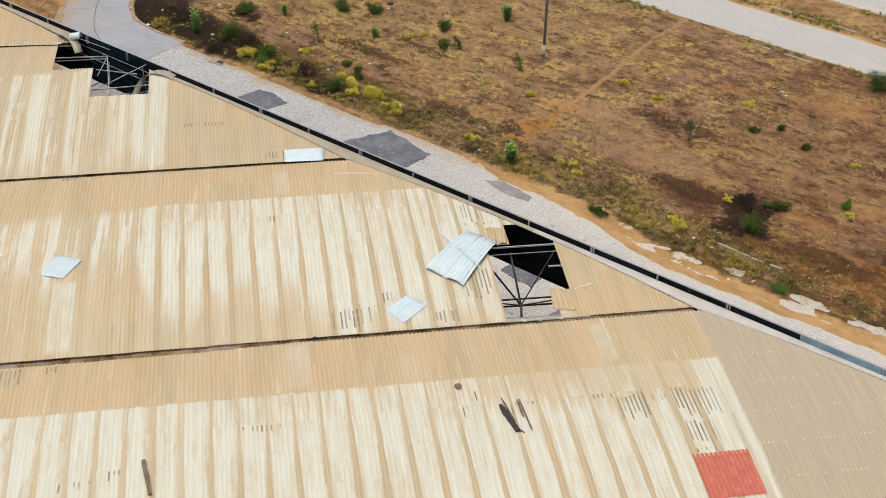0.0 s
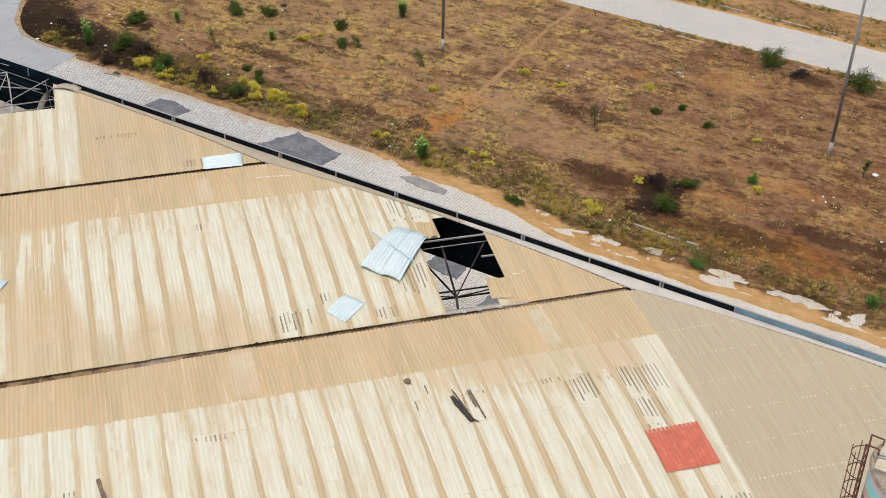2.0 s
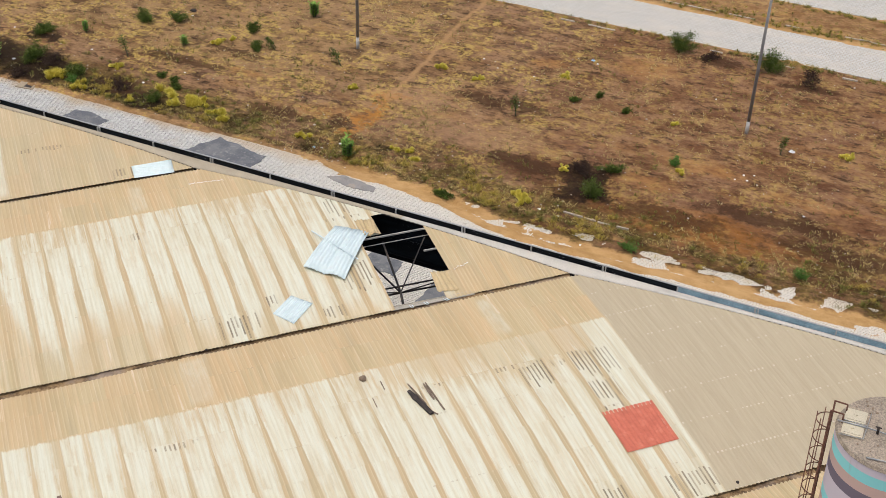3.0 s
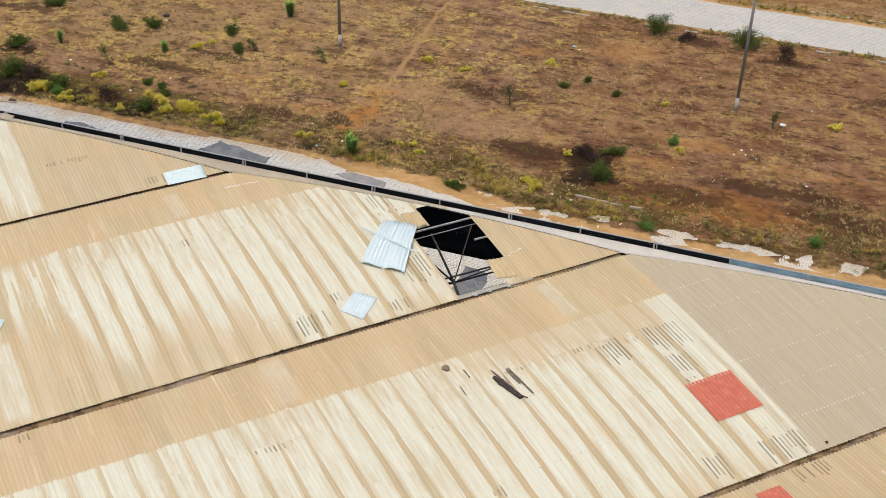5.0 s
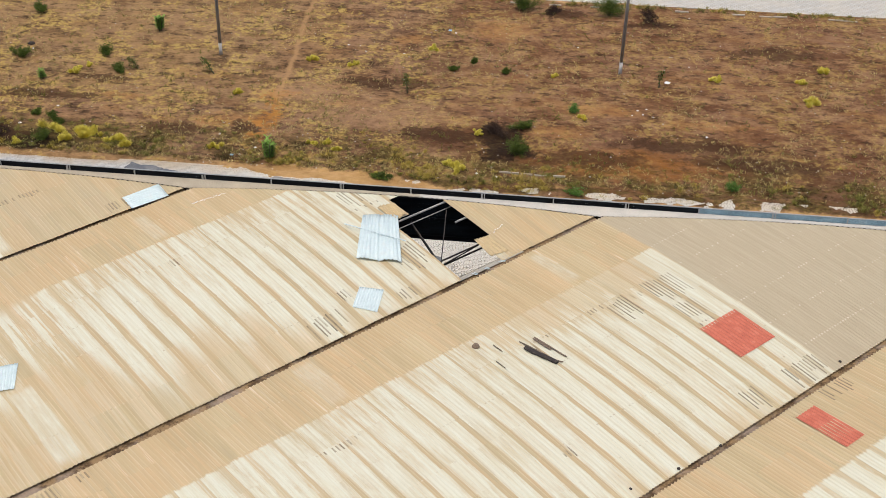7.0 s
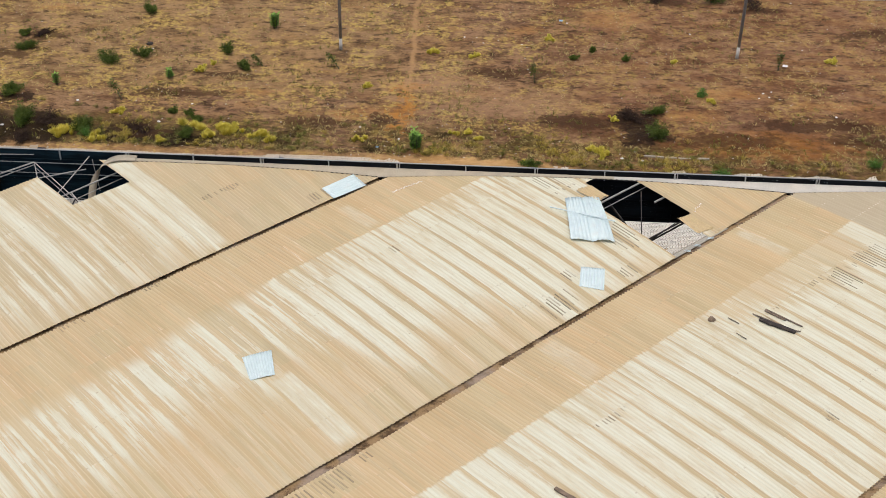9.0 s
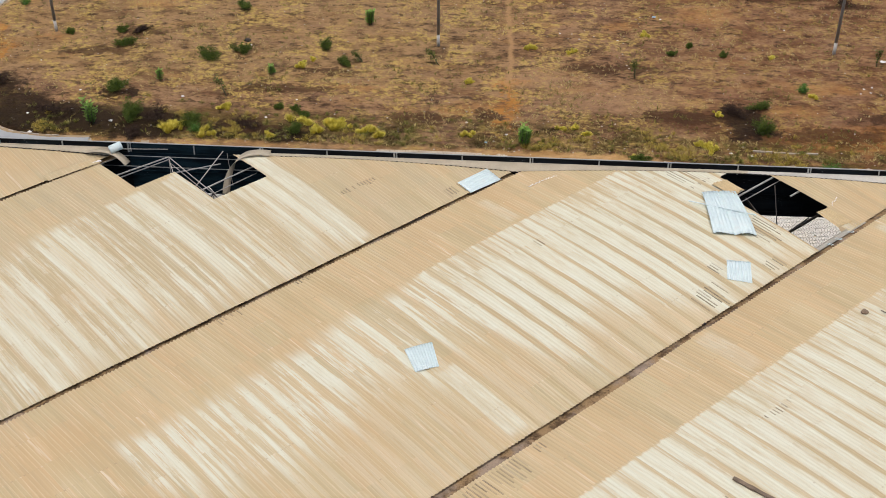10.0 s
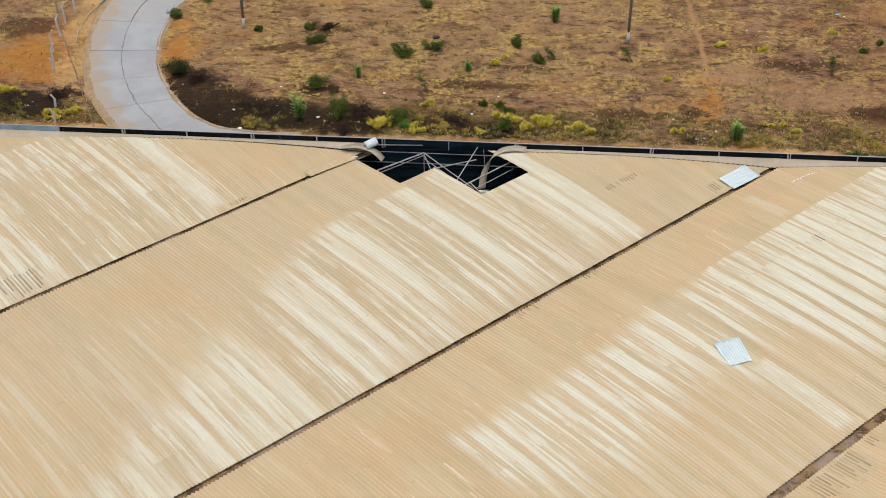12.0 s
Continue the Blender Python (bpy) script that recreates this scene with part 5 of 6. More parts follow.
red2 = part("red_sheet", link_mesh("red_sheet", *bent(*sheet_geometry(0.85, 2.84, 9.25, 10.15, 9.1, True, 2.4), 2 * BAY), M_RED, True), m=TURN @ pose(2 * BAY, 0, 0.03))
tagged(red2, "single faded red corrugated sheet in the tan roof", "roof sheet")

# tan off-cut slipped over the hole's corner
loose_sheet("roof_sheet", [(10.86, 7.10), (10.98, 7.72), (12.2, 7.85), (12.05, 7.0)], M_OFFCUT, "slipped tan corrugated off-cut at the hole's corner", "roof sheet", 0.0, 0.0, PITCH, 0.024)
loose_sheet("roof_sheet", [(6.75, 5.2), (6.95, 6.0), (7.95, 5.90), (7.95, 5.2)], M_OFFCUT, "torn tan sheet end curling at the hole", "roof sheet", 0.02, 0.05, PITCH, 0.024)

bm = bmesh.new()
bar(bm, on_roof(7.08, 3.34, 0.16), on_roof(9.7, 4.53, 0.34), 0.045, 0.035)
tagged(part("batten", bm, material=M_GALV), "thin pale metal batten lying across the sheet", "batten")


def timber(name, a, b, w, h, material, label, seed):
    """A split, uneven length of wood lying on the roof."""
    rng = random.Random(seed)
    a, b = on_roof(*a, 0.04 + h / 2), on_roof(*b, 0.04 + h / 2)
    d = b - a
    n = 7
    rot = d.to_track_quat("X", "Z").to_matrix().to_4x4()
    verts, faces = [], []
    for i in range(n + 1):
        f = (0.8 if i in (0, n) else 1.0) + rng.uniform(-0.14, 0.14)
        for y, z in ((-1, -1), (1, -1), (1, 1), (-1, 1)):
            p = Vector((d.length * i / n, y * w / 2 * f + rng.uniform(-0.08, 0.08) * w, z * h / 2 + rng.uniform(-0.06, 0.06) * h))
            verts.append(tuple(a + rot.to_3x3() @ p))
    for i in range(n):
        for j in range(4):
            q = i * 4
            faces.append((q + j, q + (j + 1) % 4, q + 4 + (j + 1) % 4, q + 4 + j))
    faces += [(3, 2, 1, 0), (n * 4, n * 4 + 1, n * 4 + 2, n * 4 + 3)]
    return tagged(part(name, link_mesh(name, verts, faces, material)), label, "timber")


timber("timber", (17.62, 4.00), (19.00, 4.38), 0.17, 0.07, M_CHAR_SHADE, "charred broken plank lying on the roof", 1)
timber("timber", (18.72, 4.30), (19.08, 4.58), 0.045, 0.03, M_WOOD, "short stick beside the charred plank", 2)
timber("timber", (17.22, 4.10), (18.46, 4.36), 0.05, 0.03, M_WOOD, "thin weathered batten on the roof", 3)
timber("timber", (17.36, 4.70), (18.95, 4.86), 0.05, 0.03, M_WOOD, "long weathered batten on the roof", 4)
timber("timber", (17.38, 4.62), (18.30, 4.70), 0.07, 0.02, M_WOOD, "split grey lath beside the long batten", 8)
timber("timber", (18.98, -8.00), (20.55, -7.72), 0.14, 0.07, M_WOOD, "grey weathered plank on the lower roof", 5)
timber("timber", (16.76, 3.24), (17.28, 3.25), 0.035, 0.02, M_WOOD, "short splinter of wood on the roof", 6)
timber("timber", (17.56, 2.72), (18.08, 2.72), 0.028, 0.02, M_WOOD, "small splinter of wood on the roof", 7)


def lump(name, place, size, material, label, category, seed, flat=0.7):
    bm = bmesh.new()
    bmesh.ops.create_icosphere(bm, subdivisions=2, radius=size)
    for v in bm.verts:
        k = 1 + 0.35 * noise.noise(v.co / size * 1.3 + Vector((seed, 0, 0)))
        v.co = Vector((v.co.x * k, v.co.y * k * 0.85, v.co.z * k * flat))
    return tagged(part(name, bm, m=Matrix.Translation(place), material=material), label, category)


lump("stone", on_roof(16.42, 2.70, 0.06), 0.14, M_STONE, "rough brown stone lying on the roof", "stone", 2.0)
for n, (u, v) in enumerate(((24.9, 12.85), (25.3, 6.1), (25.2, 4.2), (12.74, -2.1), (24.9, 2.3))):
    lump("debris", on_roof(u, v, 0.03), 0.06, M_CHAR_SHADE, "small dark lump of debris beside the gutter", "debris", n * 1.7)


def chalk(a, b, label, n=9, w=0.05):
    """A flaking line of white paint on the wave tops."""
    rng = random.Random(n)
    mark = thing("paint_mark", label=label, category="paint mark")
    a, b = Vector(a), Vector(b)
    side = Vector((b.y - a.y, a.x - b.x)).normalized() * -1
    for i in range(n):
        p, q = a.lerp(b, (i + 0.05) / n), a.lerp(b, (i + rng.uniform(0.35, 0.95)) / n)
        off = side * rng.uniform(-0.05, 0.05)
        verts = []
        for r, sgn in ((p, -1), (q, -1), (q, 1), (p, 1)):
            e = r + off + side * sgn * w / 2 * rng.uniform(0.6, 1.2)
            for dz in (0.022, 0.034):
                verts.append(tuple(on_roof(e.x, e.y, dz)))
        part("flake", link_mesh("flake", verts, [(1, 3, 5, 7), (0, 2, 3, 1), (2, 4, 5, 3), (4, 6, 7, 5), (6, 0, 1, 7)], M_WHITE), mark)
    return mark


chalk((1.45, -0.62), (1.62, 0.92), "flaking white painted line on the roof", 26, 0.06)
chalk((10.95, 8.05), (10.72, 8.75), "two flaking white marks beside the hole", 7, 0.045)


# ---- torn flashing ends ----
def ribbon(name, line, width, material, label, across=(0, 1, 0), thick=0.006, end=None):
    """A bent strip of sheet metal along a line."""
    pts = [Vector(p) for p in line]
    fine = [along([tuple(p) for p in pts], t / 24) for t in range(25)]
    verts, faces = [], []
    for n, p in enumerate(fine):
        w = Vector(across).lerp(Vector(end or across), smooth(n / 24, 0.35, 0.8)).normalized() * width / 2
        verts += [tuple(p - w), tuple(p), tuple(p + w)]
    for i in range(24):
        for j in (0, 1):
            q = i * 3 + j
            faces.append((q, q + 3, q + 4, q + 1))
    ob = part(name, link_mesh(name, verts, faces, material, True))
    mod = ob.modifiers.new("thickness", "SOLIDIFY")
    mod.thickness = thick
    return tagged(ob, label, "flashing")


ribbon("torn_flashing", [(-11.0, 0.05, 6.82), (-11.5, 0.02, 6.87), (-12.05, -0.12, 6.84), (-12.5, -0.34, 6.62), (-12.75, -0.58, 6.2), (-12.88, -0.82, 5.75), (-12.92, -1.05, 5.3)], 0.36, M_FLASH, "torn tan flashing curling down into the hole", (0.1, 1, 0.3), end=(1, 0.5, 0.2))
ribbon("torn_flashing", [(-19.4, 0.02, 6.62), (-18.7, -0.05, 6.74), (-18.1, -0.2, 6.70), (-17.7, -0.35, 6.52), (-17.45, -0.45, 6.30)], 0.42, M_FLASH, "bent tan flashing end hanging over the hole", (0.3, 1, 0))
bm = bmesh.new()
n = 16
ring = []
for i in range(n + 1):
    a = radians(-40 + 250 * i / n)
    ring.append([bm.verts.new((0.21 * math.cos(a), y, 0.19 * math.sin(a))) for y in (-0.29, 0.0, 0.29)])
for p, q in zip(ring, ring[1:]):
    for j in (0, 1):
        bm.faces.new((p[j], q[j], q[j + 1], p[j + 1])).smooth = True
roll = part("torn_flashing", bm, m=pose(-18.05, -0.02, 6.86, 12, -8, -62), material=M_GALV)
roll.modifiers.new("thickness", "SOLIDIFY").thickness = 0.006
tagged(roll, "rolled bright galvanised flashing end on the eave", "flashing")
ribbon("torn_flashing", [(-19.0, -0.75, 6.50), (-18.8, -0.68, 6.52), (-18.6, -0.6, 6.50)], 0.2, M_WHITE, "small white torn strip at the valley end", (0.6, -0.7, 0.1))
# ridge-like strip of sheet over the valley end, and downpipe stubs in the opened gutter
loose_sheet("roof_sheet", [(-13.2, -16.2), (-13.15, -13.7), (-12.6, -13.7), (-12.7, -16.2)], M_ROOF, "narrow tan cover strip over the valley end", "roof sheet", 0.07, 0.02, 0.30, 0.01)
for n, v in enumerate((5.75, 6.35, 7.15)):
    bm = bmesh.new()
    for d in (-0.05, 0.05):
        bar(bm, (-0.14, d, 0.02), (0.10, d + 0.03, 0.09), 0.03, 0.012)
    bar(bm, (0.10, -0.03, 0.09), (0.10, 0.09, 0.09), 0.03, 0.012)
    tagged(part("gutter_strap", bm, m=TURN @ pose(BAY + 0.12, v, 6.41, 0, 0, n * 9 - 8), material=M_GALV), "bright bent gutter strap in the opened valley", "strap", "gutter straps")


bm = bmesh.new()
box(bm, BAY - 0.15, BAY + 0.06, 5.0, 8.35, 6.375, 6.395)
box(bm, BAY - 0.17, BAY - 0.15, 5.0, 8.35, 6.25, 6.42)
tagged(part("gutter_tray", bm, m=TURN, material=M_LIP), "bare zinc gutter tray below the hole", "gutter")


# ---- water tank ----
TANK = (31.07, -12.29)
TANK_R, TANK_TOP = 1.54, 13.30


def band_material():
    a = Mat("banded_tank_paint", 0.75)
    n = a.n("ShaderNodeValToRGB")
    cyc = a.f("FRACT", a.f("DIVIDE", a.f("SUBTRACT", TANK_TOP - 0.10, a.z), 1.70))
    n.color_ramp.interpolation = "CONSTANT"
    stops = [(0.0, (0.58, 0.53, 0.60)), (0.10, (0.26, 0.66, 0.68)), (0.30, (0.56, 0.40, 0.36)), (0.50, (0.17, 0.145, 0.19)), (0.70, (0.58, 0.53, 0.60))]
    while len(n.color_ramp.elements) < len(stops):
        n.color_ramp.elements.new(1.0)
    for e, (p, c) in zip(n.color_ramp.elements, stops):
        e.position, e.color = p, (*c, 1)
    a.l(cyc, n.inputs[0])
    stain = a.noise(a.scaled(a.x, a.y, a.z, 3.0, 3.0, 0.4), 1.0, 5, 0.7)
    a.colour(a.mix(a.step(stain, 0.55, 0.75, 0.0, 0.4), n.outputs[0], (0.30, 0.25, 0.20)))
    a.bump(a.noise(a.pos, 20, 3), 0.006)
    return a.m


def make_tank():
    tx, ty = TANK
    M_BANDS = band_material()
    m_top = plain("mossy_tank_lid_concrete", (0.36, 0.30, 0.23), 0.95, 0, 0.6, 2.4, dirt=(0.10, 0.085, 0.05), dirty=0.95, bump=0.02)
    m_hatch = plain("cream_hatch_paint", (0.55, 0.50, 0.37), 0.7, 0, 0.25, 4)
    m_rust = plain("rusty_ladder_steel", (0.16, 0.07, 0.045), 0.85, 0.2, 0.4, 8)
    tank = thing("water_tank", pose(tx, ty, 0), "round concrete water tower painted in pastel bands", "water tank")
    bm = bmesh.new()
    bmesh.ops.create_cone(bm, cap_ends=False, segments=72, radius1=TANK_R, radius2=TANK_R, depth=TANK_TOP + 0.1)
    bmesh.ops.translate(bm, verts=bm.verts, vec=(0, 0, TANK_TOP / 2 - 0.05))
    for f in bm.faces:
        f.smooth = True
    part("shell", bm, tank, material=M_BANDS).matrix_parent_inverse = Matrix()
    bm = bmesh.new()
    bmesh.ops.create_cone(bm, cap_ends=True, segments=72, radius1=TANK_R + 0.02, radius2=TANK_R - 0.03, depth=0.09)
    bmesh.ops.translate(bm, verts=bm.verts, vec=(0, 0, TANK_TOP + 0.03))
    part("lid", bm, tank, material=m_top, label="stained grey concrete lid").matrix_parent_inverse = Matrix()
    hx, hy = 29.99 - tx, -12.40 - ty
    for k, off in enumerate((-0.285, 0.285)):
        bm = bmesh.new()
        box(bm, -0.28, 0.28, off - 0.255, off + 0.255, 0.0, 0.07, 0.012)
        box(bm, -0.22, 0.22, off - 0.20, off + 0.20, 0.07, 0.085, 0.006)
        box(bm, -0.05, 0.05, off - 0.012, off + 0.012, 0.085, 0.11)
        part("hatch", bm, tank, pose(hx, hy, TANK_TOP + 0.08, 0, 0, 3), "cream painted hatch leaf", m_hatch).matrix_parent_inverse = Matrix()
    bm = bmesh.new()
    rod(bm, (-1.5, -0.26, TANK_TOP + 0.19), (-0.7, -0.23, TANK_TOP + 0.20), 0.022)
    rod(bm, (-0.7, -0.23, TANK_TOP + 0.20), (1.3, -0.30, TANK_TOP + 0.16), 0.02)
    part("pipe", bm, tank, material=M_CAP).matrix_parent_inverse = Matrix()
    bm = bmesh.new()
    rod(bm, (-0.45, -0.245, TANK_TOP + 0.12), (-0.45, -0.245, TANK_TOP + 0.33), 0.035)
    rod(bm, (-0.53, -0.245, TANK_TOP + 0.33), (-0.37, -0.245, TANK_TOP + 0.33), 0.018)
    part("valve", bm, tank, material=M_CHAR_SHADE, label="black valve on the pipe").matrix_parent_inverse = Matrix()
    bm = bmesh.new()
    rod(bm, (-0.53, -1.30, TANK_TOP + 0.12), (0.9, -1.12, TANK_TOP + 0.12), 0.022)
    part("pipe", bm, tank, material=M_CAP).matrix_parent_inverse = Matrix()
    frame_bm = bmesh.new()
    for p, q in (((0.34, -0.56), (0.34, 0.56)), ((0.34, -0.56), (-0.3, -0.62)), ((0.34, 0.0), (-0.34, 0.0))):
        rod(frame_bm, (hx + p[0], hy + p[1], TANK_TOP + 0.15), (hx + q[0], hy + q[1], TANK_TOP + 0.15), 0.011, sides=6)
    part("hatch_rail", frame_bm, tank, material=M_CAP, label="pale rail round the hatch").matrix_parent_inverse = Matrix()
    rubble = bmesh.new()
    rng = random.Random(9)
    for _ in range(46):
        r, t = TANK_R * 0.9 * math.sqrt(rng.random()), rng.uniform(0, 6.28)
        w = rng.uniform(0.015, 0.05)
        out = bmesh.ops.create_icosphere(rubble, subdivisions=1, radius=w)
        bmesh.ops.scale(rubble, vec=(rng.uniform(0.7, 1.4), rng.uniform(0.7, 1.4), 0.35), verts=out["verts"])
        bmesh.ops.translate(rubble, vec=(r * math.cos(t), r * math.sin(t), TANK_TOP + 0.078), verts=out["verts"])
    tagged(part("rubble", rubble, tank, material=M_STONE, label="crumbled concrete lumps on the lid"), kind="stuff").matrix_parent_inverse = Matrix()
    la = radians(178)
    d, t = Vector((math.cos(la), math.sin(la), 0)), Vector((-math.sin(la), math.cos(la), 0))
    ladder = part("ladder", bmesh.new(), tank, material=m_rust, label="rusty caged steel ladder")
    ladder.matrix_parent_inverse = Matrix()
    for s in (-0.22, 0.22):
        bm = bmesh.new()
        p = d * (TANK_R + 0.18) + t * s
        rod(bm, p + Vector((0, 0, 0.3)), p + Vector((0, 0, TANK_TOP + 0.36)), 0.028, sides=6)
        q = d * (TANK_R - 0.16) + t * s
        rod(bm, p + Vector((0, 0, TANK_TOP + 0.36)), q + Vector((0, 0, TANK_TOP + 0.36)), 0.024, sides=6)
        rod(bm, q + Vector((0, 0, TANK_TOP + 0.36)), q + Vector((0, 0, TANK_TOP + 0.05)), 0.024, sides=6)
        part("rail", bm, ladder, material=m_rust).matrix_parent_inverse = Matrix()
    z = 0.5
    while z < TANK_TOP + 0.4:
        bm = bmesh.new()
        p = d * (TANK_R + 0.18) + Vector((0, 0, z))
        rod(bm, p - t * 0.22, p + t * 0.22, 0.016, sides=6)
        part("rung", bm, ladder, material=m_rust).matrix_parent_inverse = Matrix()
        z += 0.30
    z = 2.6
    while z < TANK_TOP + 0.1:
        bm = bmesh.new()
        last = None
        for i in range(13):
            a = radians(-90 + 180 * i / 12)
            p = d * (TANK_R + 0.18 + 0.36 * math.cos(a)) + t * (0.33 * math.sin(a)) + Vector((0, 0, z))
            if last is not None:
                rod(bm, last, p, 0.016, sides=5)
            last = p
        part("cage_hoop", bm, ladder, material=m_rust).matrix_parent_inverse = Matrix()
        z += 0.62
    for a in (-55, 0, 55):
        bm = bmesh.new()
        p = d * (TANK_R + 0.18 + 0.36 * math.cos(radians(a))) + t * (0.33 * math.sin(radians(a)))
        rod(bm, p + Vector((0, 0, 2.6)), p + Vector((0, 0, TANK_TOP + 0.02)), 0.014, sides=5)
        part("cage_bar", bm, ladder, material=m_rust).matrix_parent_inverse = Matrix()
    return tank


make_tank()


# ---- poles and fence ----
M_POLE = plain("grey_pole_concrete", (0.26, 0.255, 0.245), 0.9, 0, 0.3, 5)
M_POLE_WHITE = plain("limewashed_pole_foot", (0.56, 0.55, 0.52), 0.9, 0, 0.4, 5, dirty=0.6)
M_FENCE = plain("white_concrete_post", (0.62, 0.60, 0.57), 0.9, 0, 0.3, 5)


def make_pole():
    pole = thing("utility_pole", label="tall grey concrete utility pole with whitewashed foot", category="pole", group="utility poles")
    bm = bmesh.new()
    for z0, z1, a, b in ((0.78, 9.5, 0.100, 0.072),):
        rod(bm, (0, 0, z0), (0, 0, z1), a, b, 8)
    part("shaft", bm, pole, material=M_POLE)
    bm = bmesh.new()
    rod(bm, (0, 0, -0.1), (0, 0, 0.79), 0.108, 0.102, 8)
    part("foot", bm, pole, material=M_POLE_WHITE, label="whitewashed foot")
    return pole


pole = make_pole()
pole.matrix_world = pose(-5.60, 24.75, 0.03, 1, 0.5, 20)
for x, y, rx, ry in ((18.62, 25.3, 1, 1.0), (-29.95, 25.1, 1, -0.5)):
    copy_thing(pole, pose(x, y, 0.03, rx, ry, 40))


def make_fence_post():
    post = thing("fence_post", label="white concrete fence post with a cranked top", category="fence post", group="fence posts")
    bm = bmesh.new()
    box(bm, -0.055, 0.055, -0.055, 0.055, -0.1, 1.32, 0.01)
    part("post", bm, post, material=M_FENCE)
    bm = bmesh.new()
    bar(bm, (0, 0, 1.30), (-0.20, 0.06, 1.62), 0.09, 0.09)
    part("crank", bm, post, material=M_FENCE)
    return post


post = make_fence_post()
FENCE = ((-41.55, 26.75, 3, 0.0), (-41.62, 24.96, 5, 0.0), (-41.38, 23.1, 8, 0.0), (-41.14, 21.06, 3, -0.1), (-40.66, 19.72, 4, -0.35), (-40.18, 18.27, 6, -0.55), (-38.77, 14.16, 9, -0.75), (-38.13, 12.24, 9, -0.6))
post.matrix_world = pose(FENCE[0][0], FENCE[0][1], 0, 0, 2, 200)
for x, y, lean, sunk in FENCE[1:]:
    copy_thing(post, pose(x, y, sunk, 0, lean * 0.5, 200 + lean * 3 if sunk > -0.5 else 20 + lean * 3))

M_HOSE = plain("grey_cable", (0.20, 0.17, 0.15), 0.8)
bm = bmesh.new()
pts = [(-34.6, 9.9, 0.08), (-35.84, 12.23, 0.10), (-37.3, 15.11, 0.10), (-38.91, 18.54, 0.10), (-39.85, 20.34, 0.12), (-41.31, 23.38, 0.12), (-43.25, 27.89, 0.12), (-45.0, 32.0, 0.12)]
for a, b in zip(pts, pts[1:]):
    rod(bm, a, b, 0.028, sides=8)
tagged(part("cable", bm, material=M_HOSE), "dark grey cable laid along the fence", "cable")

# ---- plants ----
def leaf_material(name, lo, hi, rough=0.7):
    a = Mat(name, rough)
    rnd = a.geo.outputs["Random Per Island"]
    n = a.noise(a.pos, 4.0, 3)
    a.colour(a.mix(a.f("ADD", a.f("MULTIPLY", rnd, 0.7), a.f("MULTIPLY", n, 0.3)), lo, hi))
    return a.m


M_SOOTY = leaf_material("sooty_bush_leaf", (0.010, 0.014, 0.004), (0.055, 0.070, 0.014))
M_GREEN = leaf_material("dark_bush_leaf", (0.022, 0.040, 0.006), (0.12, 0.17, 0.025))
M_BRIGHT = leaf_material("bright_bush_leaf", (0.05, 0.13, 0.02), (0.14, 0.26, 0.05))
M_MILK = leaf_material("broad_pale_leaf", (0.10, 0.21, 0.03), (0.30, 0.48, 0.10))
M_YELLOW = leaf_material("yellow_grass_blade", (0.40, 0.34, 0.05), (0.85, 0.74, 0.13))
M_STRAW = leaf_material("straw_blade", (0.26, 0.19, 0.07), (0.58, 0.48, 0.20), 0.9)
M_OLIVE = leaf_material("olive_grass_blade", (0.09, 0.09, 0.02), (0.24, 0.23, 0.05))
M_TWIG = leaf_material("scorched_twig", (0.020, 0.013, 0.010), (0.07, 0.045, 0.032), 0.95)
M_STEM = plain("grey_green_stem", (0.14, 0.15, 0.08), 0.9)


def blades(rng, count, radius, height, width, droop=0.4, dome=True, lean=(0, 0)):
    """Thin tapering blades that spread from a small base."""
    verts, faces = [], []
    for _ in range(count):
        a, r = rng.uniform(0, 2 * math.pi), radius * math.sqrt(rng.random())
        root = Vector((0.35 * r * math.cos(a), 0.35 * r * math.sin(a), 0))
        h = height * rng.uniform(0.45, 1.0) * (1 - 0.45 * (r / radius) ** 2 if dome else 1)
        tip = Vector((r * math.cos(a) + lean[0] * h, r * math.sin(a) + lean[1] * h, h))
        side = Vector((-math.sin(a + rng.uniform(-1, 1)), math.cos(a + rng.uniform(-1, 1)), 0)) * width * rng.uniform(0.6, 1.3)
        base = len(verts)
        mid = root.lerp(tip, 0.55) + Vector((0, 0, droop * h * 0.35))
        for p, w in ((root, 0.6), (mid, 1.0)):
            verts += [tuple(p - side * w / 2), tuple(p + side * w / 2)]
        verts.append(tuple(tip))
        faces += [(base, base + 1, base + 3, base + 2), (base + 2, base + 3, base + 4)]
    return verts, faces


